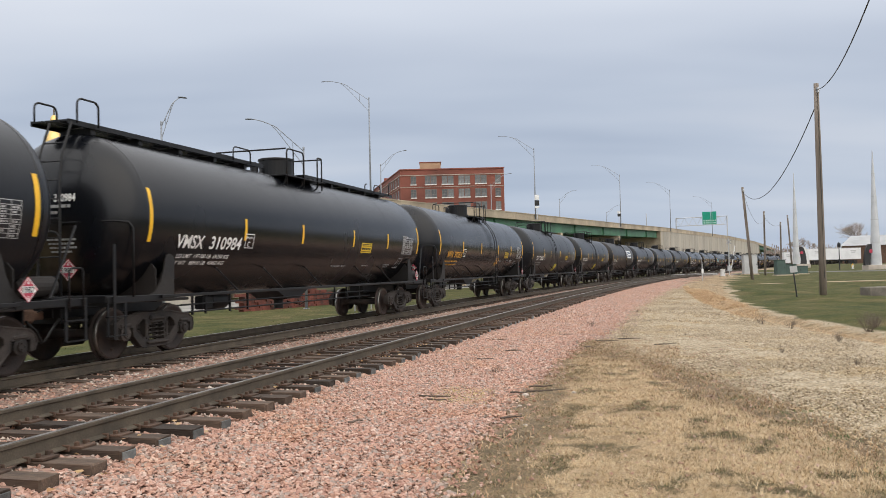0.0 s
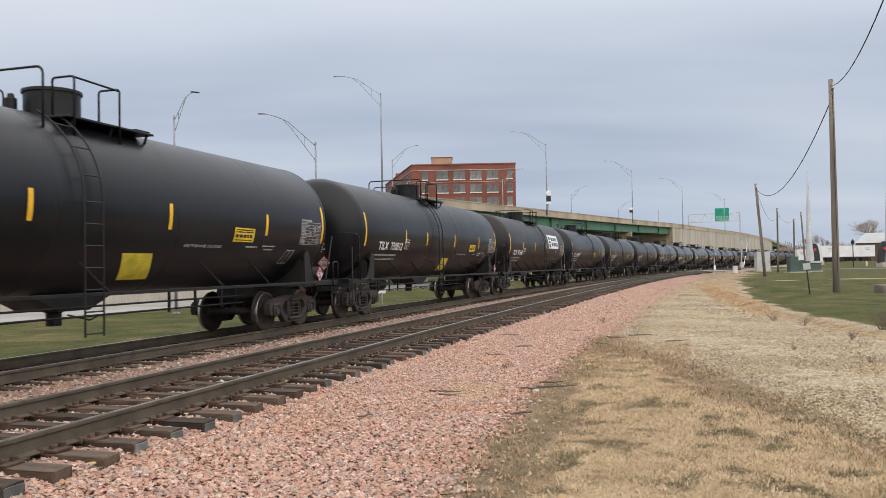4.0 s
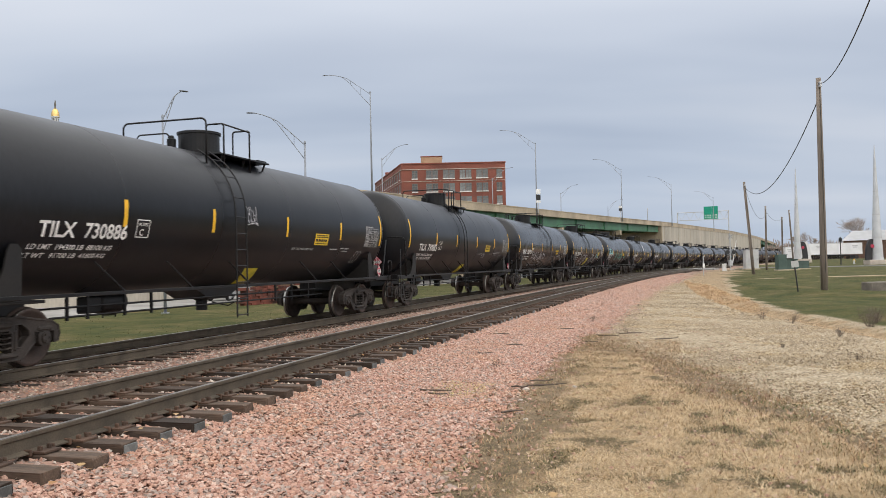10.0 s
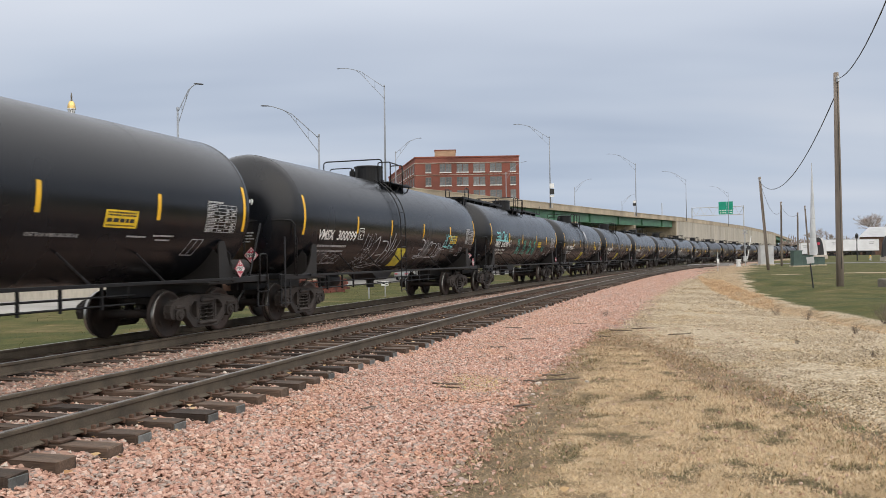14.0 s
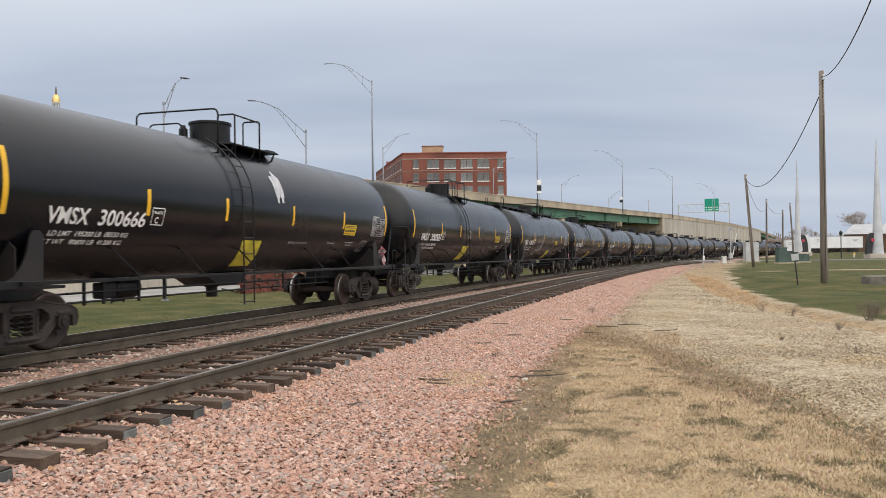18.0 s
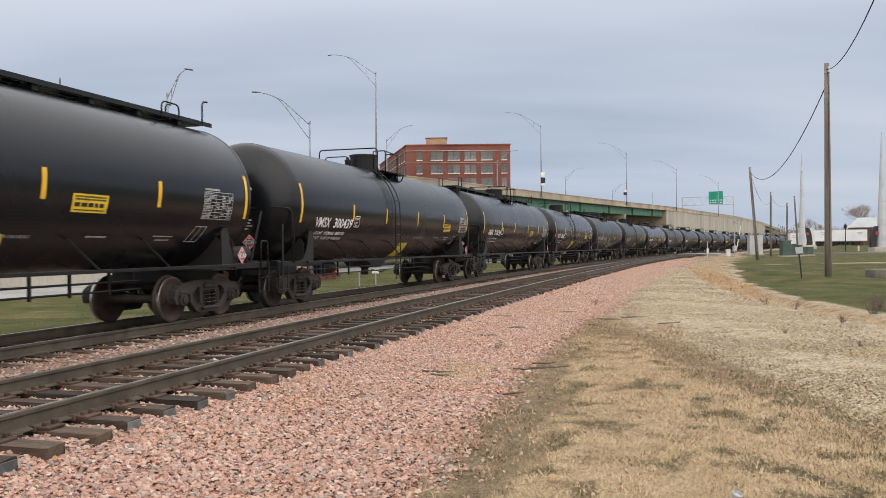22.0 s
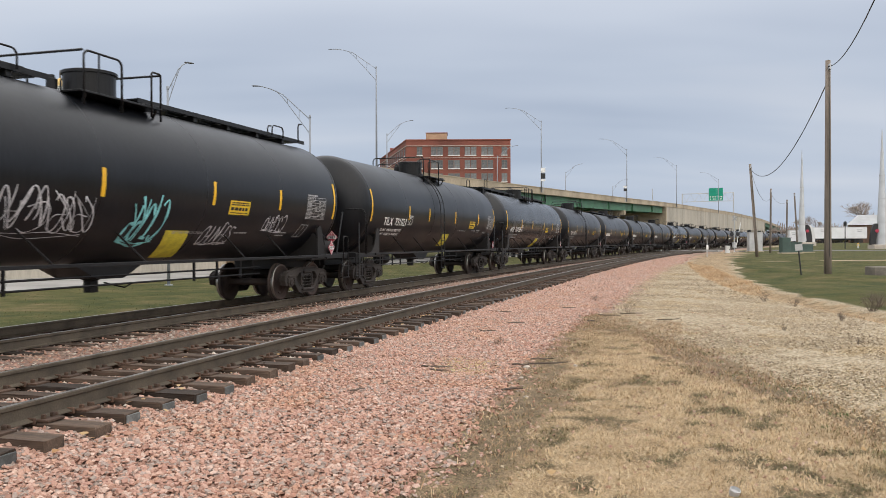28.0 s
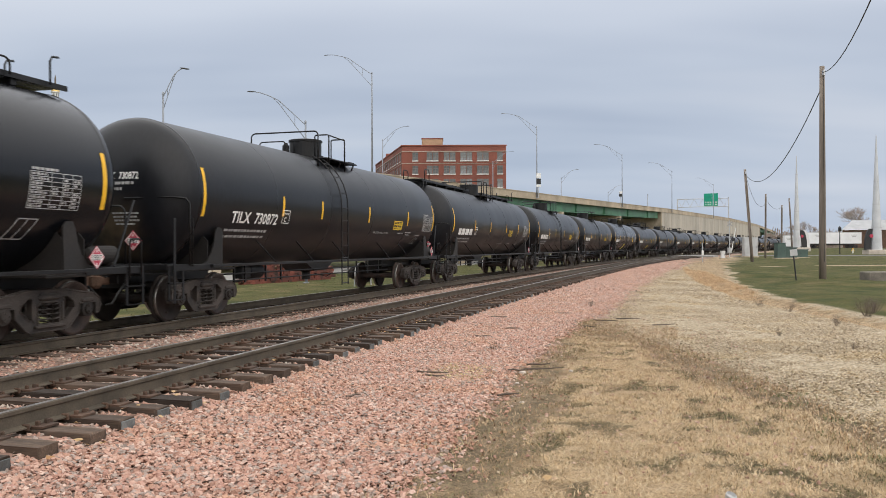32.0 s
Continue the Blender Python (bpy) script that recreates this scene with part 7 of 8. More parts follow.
def road_car(paint, label):
    c = tagged(empty("saloon_car"), label, "car", "cars on the road")
    bm = bmesh.new()
    prism(bm, [(-2.25, 0.35), (-2.3, 0.75), (-2.1, 0.98), (-1.5, 1.02), (-0.9, 1.42), (0.7, 1.45), (1.3, 1.0), (2.1, 0.88), (2.25, 0.6), (2.2, 0.32)], 1.75)
    bmesh.ops.bevel(bm, geom=bm.edges[:], offset=0.06, segments=2, affect="EDGES")
    part("body", bm, paint, c)
    for y in (-0.885, 0.885):
        bm = bmesh.new()
        prism(bm, [(-1.3, 1.03), (-0.85, 1.34), (-0.1, 1.37), (-0.1, 1.03)], 0.02, Matrix.Translation((0, y, 0)))
        part("window", bm, M["glass"], c)
        bm = bmesh.new()
        prism(bm, [(0.0, 1.03), (0.0, 1.37), (0.62, 1.37), (1.1, 1.03)], 0.02, Matrix.Translation((0, y, 0)))
        part("window", bm, M["glass"], c)
    for x in (-1.4, 1.4):
        for y in (-0.8, 0.8):
            w = part("road_wheel", lathe(bmesh.new(), [(-0.11, 0.0), (-0.11, 0.3), (-0.08, 0.33), (0.08, 0.33), (0.11, 0.3), (0.11, 0)], 18, Matrix.Rotation(math.pi / 2, 4, "Z")), M["dark_steel"], c)
            w.matrix_parent_inverse = Matrix.Translation((x, y, 0.33))
            part("rim", lathe(bmesh.new(), [(-0.125, 0), (-0.125, 0.2), (0.125, 0.2), (0.125, 0)], 14, Matrix.Rotation(math.pi / 2, 4, "Z")), M["galv"], w)
    for x, m, nm in ((2.2, M["white_frame"], "headlight"), (-2.27, M["red"], "tail_light")):
        for y in (-0.62, 0.62):
            part(nm, box(bmesh.new(), (0.08, 0.36, 0.14), (x, y, 0.74), 0.02), m, c)
    return c


CAR_PAINTS = (mat("silver_car_paint", (0.45, 0.46, 0.48), 0.3, 0.5, 0.06, 1, 20, 0, coat=0.6), mat("dark_grey_car_paint", (0.06, 0.06, 0.07), 0.3, 0.3, 0.06, 1, 20, 0, coat=0.6), mat("white_car_paint", (0.72, 0.72, 0.72), 0.3, 0.0, 0.06, 1, 20, 0, coat=0.6))
# each car, and the time at which it passes s = 0 on the road
TRAFFIC = [(road_car(CAR_PAINTS[1], "dark grey saloon car driving along the road"), 5.6),
           (road_car(CAR_PAINTS[0], "silver saloon car driving along the road"), 7.65),
           (road_car(CAR_PAINTS[2], "white saloon car driving along the road"), 25.0)]


def low_building(s, u, length, depth, h, material, label):
    q = on_line(s, u)
    b = tagged(empty("low_building", Matrix.Translation((q[0], q[1], ground_at(q[0], q[1]))) @ Matrix.Rotation(heading(s), 4, "Z")), label, "building")
    bm = bmesh.new()
    box(bm, (length, depth, h + 0.6), (0, depth / 2, h / 2 - 0.3))
    part("wall", bm, material, b)
    bm = bmesh.new()
    box(bm, (length + 0.6, depth + 0.6, 0.35), (0, depth / 2, h + 0.1), 0.03)
    part("roof", bm, M["cabinet_grey"], b)
    n = int(length / 4)
    for i in range(n):
        bm = bmesh.new()
        box(bm, (1.8, 0.1, 1.3), (-length / 2 + 2 + 4 * i, -0.02, h * 0.5), 0.02)
        part("window", bm, M["glass"], b)


low_building(8, -46, 26, 14, 4.2, M["brick"], "low red brick building across the road")
low_building(-28, -50, 22, 14, 4.5, M["wall_concrete"], "low pale building across the road")
low_building(44, -44, 24, 12, 4.0, M["tan"], "low tan building across the road")


def rubble_wall(a, b, h):
    """A low uneven wall of old red bricks beyond the far grass."""
    a, b = Vector(a), Vector(b)
    rng = random.Random(14)
    d = b - a
    length, ang = d.length, math.atan2(d.y, d.x)
    w = tagged(empty("rubble_wall", Matrix.Translation((a.x, a.y, a.z)) @ Matrix.Rotation(ang, 4, "Z")), "low crumbling wall of dark red bricks behind the tracks", "wall")
    bm = bmesh.new()
    z, k = 0.0, 0
    while z < h:
        x = -0.4 * (k % 2)
        while x < length:
            bw = rng.uniform(0.5, 0.9)
            if z + 0.2 < h * rng.uniform(0.7, 1.15):
                box(bm, (bw - 0.03, 0.45 + rng.uniform(-0.06, 0.06), 0.19), (x + bw / 2, rng.uniform(-0.04, 0.04), z + 0.1), 0.0, Matrix.Rotation(rng.uniform(-0.03, 0.03), 4, "Y"))
            x += bw
        z += 0.2
        k += 1
    tagged(part("brick_course", bm, M["rubble"], w), kind="stuff")
    bm = box(bmesh.new(), (length, 0.3, h * 0.75), (length / 2, 0.02, h * 0.36))
    part("core", bm, M["rubble"], w)


rubble_wall((-13.0, 52.8, -1.0), (-8.7, 61.9, -1.0), 1.35)


# ---- bare trees and the far wood ----
def bare_tree(x, y, h, seed, label):
    rng = random.Random(seed)
    t = tagged(empty("bare_tree", Matrix.Translation((x, y, ground_at(x, y) - 0.1))), label, "tree", "bare trees")
    trunk, twigs = bmesh.new(), bmesh.new()

    def grow(p, d, length, r, depth):
        q = p + d * length
        mid = p.lerp(q, 0.5) + Vector((rng.uniform(-1, 1), rng.uniform(-1, 1), 0)) * length * 0.06
        tube(trunk if depth < 2 else twigs, [p, mid, q], [r, r * 0.85, r * 0.7], 6 if depth < 2 else 3, False)
        if depth == 6:
            return
        for i in range(rng.choice((3, 3, 4)) if depth < 4 else 3):
            e = (d + Vector((rng.uniform(-1, 1), rng.uniform(-1, 1), rng.uniform(-0.3, 0.8))) * 0.75).normalized()
            grow(p.lerp(q, rng.uniform(0.55, 1.0)), e, length * rng.uniform(0.6, 0.82), max(r * 0.56, 0.022), depth + 1)
    grow(Vector((0, 0, 0)), Vector((0, 0, 1)), h * 0.26, h * 0.024, 0)
    k = h / max(v.co.z for v in twigs.verts)
    for v in list(trunk.verts) + list(twigs.verts):
        v.co *= k
        v.co.x *= 1.25
        v.co.y *= 1.25
    part("trunk", trunk, M["bark"], t)
    tagged(part("crown", twigs, M["twig"], t, "leafless brown twigs"), kind="stuff")


bare_tree(153, 300, 15.5, 1, "large bare deciduous tree behind the sheds")
bare_tree(137.4, 310, 11.5, 2, "bare deciduous tree behind the trailers")
bare_tree(169, 290, 15, 3, "large bare deciduous tree behind the sheds")
bare_tree(128, 318, 8, 4, "small bare tree behind the trailers")


def far_wood():
    """A low belt of bare trees along the horizon: many thin branching stems."""
    rng = np.random.RandomState(8)
    V, F = [], []
    for i in range(2600):
        a = radians(rng.uniform(-60, 60))
        r = rng.uniform(420, 620)
        x, y = r * math.sin(a), r * math.cos(a)
        h = rng.uniform(5, 12)
        for j in range(9):
            lean, z0, z1, w = rng.uniform(-0.4, 0.4) * h, rng.uniform(0, 0.35) * h, h * rng.uniform(0.6, 1.0), rng.uniform(0.12, 0.3)
            o = len(V)
            V += [(x - w, y, z0 - 1), (x + w, y, z0 - 1), (x + lean + w * 0.4, y + rng.uniform(-1, 1), z1), (x + lean - w * 0.4, y, z1)]
            F += [(o, o + 1, o + 2, o + 3)]
    tagged(mesh_np("far_wood", V, F, M["twig"]), "distant belt of bare trees", "woods", kind="stuff")


far_wood()


# ---- loose stones, grass and litter on the ground ----
def stone_shapes(count, seed):
    """A few broken-stone shapes: a lumpy box with cut corners."""
    rng = np.random.RandomState(seed)
    base = np.array([(1, 0, 0), (-1, 0, 0), (0, 1, 0), (0, -1, 0), (0, 0, 1), (0, 0, -1), (0.7, 0.7, 0.5), (-0.7, 0.7, 0.5), (0.7, -0.7, 0.5), (-0.7, -0.7, 0.5)], float)
    tri = [(0, 6, 4), (6, 2, 4), (2, 7, 4), (7, 1, 4), (1, 9, 4), (9, 3, 4), (3, 8, 4), (8, 0, 4), (0, 2, 6), (2, 1, 7), (1, 3, 9), (3, 0, 8)]
    return [base * rng.uniform(0.78, 1.18, base.shape) * rng.uniform(0.7, 1.2, 3) for _ in range(count)], np.array(tri)


def chip_shapes(count, seed):
    """Cheaper shapes for small and far stones: a ring and a top."""
    rng = np.random.RandomState(seed)
    a = np.arange(6) * math.pi / 3
    base = np.concatenate([np.stack([np.cos(a), np.sin(a), a * 0 - 0.2], -1), [[0, 0, 0.75]]])
    tri = [(i, (i + 1) % 6, 6) for i in range(6)]
    out = []
    for _ in range(count):
        b = base * rng.uniform(0.7, 1.25, base.shape) * rng.uniform(0.75, 1.2, 3)
        b[6, :2] = rng.uniform(-0.5, 0.5, 2)
        out.append(b)
    return out, np.array(tri)


def scatter(name, s, u, size, colours, label, seed, lift=0.2, low=False):
    shapes, tri = (chip_shapes if low else stone_shapes)(9, seed)
    nv = len(shapes[0])
    rng = np.random.RandomState(seed + 1)
    n = len(s)
    p = on_line(s, u)
    p[:, 2] = ground_z(s, u)
    which = rng.randint(0, 9, n)
    ang = rng.uniform(0, 6.283, n)
    steep = 0.38 if low else 0.5
    tx, ty = rng.normal(0, steep, n), rng.normal(0, steep, n)
    V = np.empty((n, nv, 3))
    for k in range(9):
        i = which == k
        b = shapes[k][None] * size[i, None, None]
        # tilt, then turn
        x, y, z = b[..., 0], b[..., 1], b[..., 2] * 0.85
        cx, sx, cy, sy = (f(a[i])[:, None] for a in (tx, ty) for f in (np.cos, np.sin))
        y, z = y * cx - z * sx, y * sx + z * cx
        x, z = x * cy + z * sy, -x * sy + z * cy
        c, d = np.cos(ang[i])[:, None], np.sin(ang[i])[:, None]
        V[i] = np.stack([x * c - y * d, x * d + y * c, z], -1)
    V += p[:, None]
    V[..., 2] += (size * lift)[:, None]
    F = (np.arange(n)[:, None, None] * nv + tri[None]).reshape(-1, 3)
    me = bpy.data.meshes.new(name)
    me.vertices.add(n * nv)
    me.vertices.foreach_set("co", V.reshape(-1).astype(np.float32))
    me.loops.add(len(F) * 3)
    me.loops.foreach_set("vertex_index", F.reshape(-1).astype(np.int32))
    me.polygons.add(len(F))
    me.polygons.foreach_set("loop_start", np.arange(0, len(F) * 3, 3, dtype=np.int32))
    me.update(calc_edges=True)
    me.shade_flat()
    me.materials.append(island_mat(name + "_stone", colours, tints=((1.0, 0.97, 0.96), (1.0, 1.0, 1.0), (1.0, 0.93, 0.84)) if name == "ballast" else ((0.9, 0.9, 0.9), (1.0, 1.0, 1.0), (1.0, 0.94, 0.82))))
    return tagged(new(name, me), label, "gravel", kind="stuff")


PINK = ((0.4, 0.231, 0.177), (0.481, 0.304, 0.238), (0.31, 0.178, 0.131), (0.555, 0.402, 0.33), (0.432, 0.256, 0.193), (0.32, 0.254, 0.215), (0.49, 0.321, 0.251), (0.367, 0.288, 0.247), (0.457, 0.272, 0.197))
PALE = ((0.382, 0.3, 0.191), (0.455, 0.368, 0.251), (0.301, 0.229, 0.146), (0.545, 0.462, 0.345), (0.414, 0.328, 0.218), (0.349, 0.284, 0.206), (0.228, 0.174, 0.116), (0.488, 0.407, 0.285))


def build_stones():
    rng = np.random.RandomState(21)
    # crushed pink ballast: dense near the camera, larger and fewer farther off
    for name, s0, s1, n, a, b, ulo, uhi, seed in (
            ("ballast", -33.5, -22, 42000, 0.014, 0.033, 1.2, 4.9, 31),
            ("ballast", -22, -8, 36000, 0.019, 0.036, 1.2, 4.9, 38),
            ("ballast", -8, 22, 24000, 0.028, 0.052, 1.2, 4.9, 32),
            ("ballast", 22, 75, 10000, 0.04, 0.07, 1.25, 4.4, 33)):
        s = rng.uniform(s0, s1, n)
        u = ulo + (uhi - ulo) * rng.beta(1.0, 1.1, n)
        edge = np.array([noise.noise((a * 0.35, 0.0, 7.0)) + 0.5 * noise.noise((a * 1.1, b * 1.1, 9.0)) for a, b in zip(s.tolist(), u.tolist())])
        keep = u < np.interp(s, [-30, -27, -24.5, -20.5, -12], [4.15, 4.2, 4.0, 3.8, 4.15]) + 0.4 * edge + np.abs(rng.normal(0, 0.20, n)) - 0.12
        s, u = s[keep], u[keep]
        n = len(s)
        scatter(name, s, u, rng.uniform(a, b, n), PINK, "crushed pink stone ballast beside the track", seed, 0.2, s0 > -20)
    # between and under the ties of both tracks
    for c, s0, s1, n, seed in ((0.0, -34, 10, 24000, 34), (0.0, 10, 70, 6000, 35), (-2.15, -34, 0, 16000, 36), (-2.15, 0, 60, 9000, 37)):
        s = rng.uniform(s0, s1, n)
        u = c + rng.uniform(-1.25, 1.25, n) if c == 0 else rng.uniform(-4.9, -1.25, n)
        scatter("ballast", s, u, rng.uniform(0.018, 0.038, n), PINK[:3] + PINK[5:8] + ((0.50, 0.44, 0.38), (0.30, 0.23, 0.19)), "dusty pink stone ballast between the rails", seed, 0.15, True)
    # pale gravel apron
    for s0, s1, n, a, b, seed in ((-29, -19, 52000, 0.011, 0.024, 40), (-19, -8, 62000, 0.014, 0.028, 44), (-8, 32, 40000, 0.020, 0.038, 43)):
        s, u = rng.uniform(s0, s1, n), rng.uniform(3.6, 12, n)
        lo = np.where(s < -17, dry_edge(s), np.interp(s, [-17, -5, 20, 60], [4.6, 4.2, 3.6, 3.2]))
        keep = (u > lo + rng.normal(0, 0.18, n)) & (u < gravel_edge(s) + rng.normal(0, 0.25, n))
        s, u = s[keep], u[keep]
        scatter("gravel", s, u, rng.uniform(a, b, len(s)), PALE, "pale limestone gravel apron", seed, 0.2, s0 > -20)
    # strays on the bare dirt
    s = rng.uniform(-31, -14, 2600)
    u = rng.uniform(4.2, 7.5, 2600)
    scatter("stray_stones", s, u, rng.uniform(0.010, 0.024, 2600), PINK[:4] + PALE[:2], "stray stones on bare dirt", 41)


build_stones()


def blades(name, s, u, length, lean, width, colours, label, seed):
    """Grass: one bent blade a tuft hair, two quads each."""
    rng = np.random.RandomState(seed)
    n = len(s)
    p = on_line(s, u)
    p[:, 2] = ground_z(s, u) - 0.004
    a = rng.uniform(0, 6.283, n)
    d = np.stack([np.cos(a), np.sin(a), np.zeros(n)], -1)
    w = np.stack([-np.sin(a), np.cos(a), np.zeros(n)], -1) * (width * rng.uniform(0.6, 1.3, n))[:, None]
    up = np.zeros((n, 3))
    up[:, 2] = 1
    ln = length * rng.uniform(0.6, 1.25, n)
    le = lean * rng.uniform(0.5, 1.2, n)
    m1 = p + up * (ln * 0.5 * (1 - le * 0.5))[:, None] + d * (ln * 0.35 * le)[:, None]
    m2 = p + up * (ln * np.maximum(0.06, 1 - le * 0.78))[:, None] + d * (ln * 0.9 * le)[:, None]
    V = np.stack([p - w, p + w, m1 + w * 0.7, m1 - w * 0.7, m2], 1).reshape(-1, 3)
    o = np.arange(n)[:, None] * 5
    quads = o + np.array([0, 1, 2, 3])
    tris = o + np.array([3, 2, 4])
    me = bpy.data.meshes.new(name)
    me.vertices.add(len(V))
    me.vertices.foreach_set("co", V.reshape(-1).astype(np.float32))
    idx = np.concatenate([quads, tris], 1).reshape(-1)
    me.loops.add(len(idx))
    me.loops.foreach_set("vertex_index", idx.astype(np.int32))
    me.polygons.add(2 * n)
    st = np.stack([np.arange(n) * 7, np.arange(n) * 7 + 4], 1).reshape(-1)
    me.polygons.foreach_set("loop_start", st.astype(np.int32))
    me.update(calc_edges=True)
    me.materials.append(island_mat(name + "_blades", colours, 0.8, 0.15, 20, 0, tints=((0.74, 0.72, 0.68), (1.0, 1.0, 1.0), (1.0, 1.0, 1.0)) if name == "dry_grass" else None))
    return tagged(new(name, me), label, "grass", kind="stuff")


STRAW = ((0.571, 0.412, 0.236), (0.64, 0.496, 0.312), (0.477, 0.335, 0.185), (0.64, 0.519, 0.351), (0.531, 0.381, 0.217), (0.363, 0.256, 0.137))
BROWN = ((0.227, 0.144, 0.0756), (0.352, 0.221, 0.118), (0.454, 0.288, 0.156), (0.17, 0.108, 0.0614), (0.295, 0.19, 0.104))
GREEN = ((0.0697, 0.0855, 0.019), (0.0954, 0.104, 0.0266), (0.0538, 0.0697, 0.0158), (0.127, 0.117, 0.0412), (0.184, 0.146, 0.0697))


def clumps(rng, n, s0, s1, u0, u1, per, spread_):
    cs, cu = rng.uniform(s0, s1, n), rng.uniform(u0, u1, n)
    s = np.repeat(cs, per) + rng.normal(0, spread_, n * per)
    u = np.repeat(cu, per) + rng.normal(0, spread_, n * per)
    return s, u


def build_grass():
    rng = np.random.RandomState(77)
    # matted dry grass in front, thinner and browner in patches
    s, u = clumps(rng, 12500, -31.2, -18.5, 4.3, 9.0, 16, 0.08)
    tone = straw_patches(s, u)
    nz = np.array([noise.noise((a * 0.9, b * 0.7, 23.0)) for a, b in zip(s.tolist(), u.tolist())])
    lo, hi = straw_edges(s)
    inside = (u < hi + nz * 0.35) & (u > lo + nz * 0.45) & (s < -19.3 + nz)
    thick = tone + rng.normal(0, 0.07, len(s))
    keep = inside & ((thick > -0.21) | (rng.uniform(0, 1, len(s)) < 0.10))
    blades("dry_grass", s[keep], u[keep], 0.095, 1.22, 0.0027, STRAW, "matted straw-coloured dry grass", 50)
    keep = inside & (thick < -0.15)
    blades("withered_grass", s[keep], u[keep], 0.06, 1.0, 0.0026, ((0.11, 0.08, 0.042), (0.17, 0.125, 0.068), (0.085, 0.095, 0.03), (0.125, 0.125, 0.045), (0.22, 0.155, 0.085)), "flattened brown withered grass", 56)
    # a yellowish tuft on the ballast
    s, u = clumps(rng, 90, -25.2, -23.8, 2.9, 3.6, 30, 0.09)
    blades("yellow_grass", s, u, 0.085, 0.95, 0.0024, ((0.55, 0.45, 0.18), (0.62, 0.52, 0.24), (0.45, 0.36, 0.14)), "patch of yellow grass in the ballast", 57)
    # weedy brown margins
    s, u = clumps(rng, 8500, -33, -15, 4.0, 9.8, 12, 0.10)
    keep = ((u > straw_edges(s)[1] - 0.15 + rng.normal(0, 0.15, len(s))) & (u < dry_edge(s) + 0.05 + rng.normal(0, 0.15, len(s)))) | ((np.abs(u - 4.4) < 0.35) & (rng.uniform(0, 1, len(s)) < 0.35)) | ((s > -20) & (s < -16.5) & (u < 6.2) & (u > 4.2))
    blades("brown_weeds", s[keep], u[keep], 0.115, 1.0, 0.0036, BROWN + ((0.44, 0.315, 0.20), (0.50, 0.37, 0.235), (0.23, 0.20, 0.095)), "brown withered weeds", 51)
    # thin worn grass on the trodden dirt between the stones and the straw
    s, u = clumps(rng, 6200, -31.5, -15, 3.7, 5.8, 12, 0.10)
    nz = np.array([noise.noise((a * 0.7, b * 1.4, 13.0)) for a, b in zip(s.tolist(), u.tolist())])
    keep = (u > straw_edges(s)[0] - 0.6 + nz * 0.5) & (u < straw_edges(s)[0] + 0.35 + nz * 0.6)
    blades("worn_grass", s[keep], u[keep], 0.055, 1.12, 0.0024, BROWN + ((0.19, 0.18, 0.07), (0.15, 0.15, 0.055), (0.40, 0.30, 0.18), (0.30, 0.23, 0.13)), "thin worn grass on trodden dirt", 58)
    # a few fresh green patches along the gravel
    s, u = clumps(rng, 26, -29, -18, -0.5, 0.1, 60, 0.10)
    blades("green_tufts", s, u + dry_edge(s), 0.06, 0.9, 0.0032, ((0.07, 0.13, 0.035), (0.10, 0.16, 0.045), (0.13, 0.17, 0.05)), "fresh green tufts along the gravel", 59)
    # green tufts in the dry grass
    s, u = clumps(rng, 70, -33, -19, 4.8, 9.2, 70, 0.13)
    keep = (u < dry_edge(s) + 0.8)
    blades("green_tufts", s[keep], u[keep], 0.045, 0.8, 0.0028, GREEN, "small green tufts of grass", 52)
    # long dry grass on the bank at the lawn's edge
    s, u = clumps(rng, 3000, -24, 40, -0.6, 1.2, 16, 0.14)
    wedge = smoothstep(-9, 2, s) * smoothstep(34, 20, s)
    u = gravel_edge(s) + 0.15 + (u + 0.4) / 1.6 * (0.35 + 0.75 * wedge)
    keep = rng.uniform(0, 1, len(s)) < 0.22 + 0.6 * wedge * smoothstep(-0.4, 0.25, np.sin(s * 0.9 + 2 * np.sin(s * 0.37)) + rng.normal(0, 0.3, len(s)))
    s, u = s[keep], u[keep]
    blades("bank_grass", s, u, 0.06 + 0.14 * smoothstep(-9, 2, s), 0.85, 0.005, STRAW[:3] + BROWN[1:3] + ((0.46, 0.30, 0.17), (0.55, 0.37, 0.22)), "long dry grass on the bank", 53)
    # lawn near the bank
    s, u = clumps(rng, 2600, -22, 45, 0.2, 18, 14, 0.25)
    u = u + grass_edge(s)
    blades("lawn_grass", s, u, 0.05, 1.0, 0.008, GREEN, "short green lawn grass", 54)
    # lawn beyond the far track
    s, u = clumps(rng, 2000, -34, 40, -25, -7.6, 12, 0.25)
    blades("lawn_grass", s, u, 0.07, 0.9, 0.010, GREEN, "short green grass beyond the tracks", 55)


build_grass()


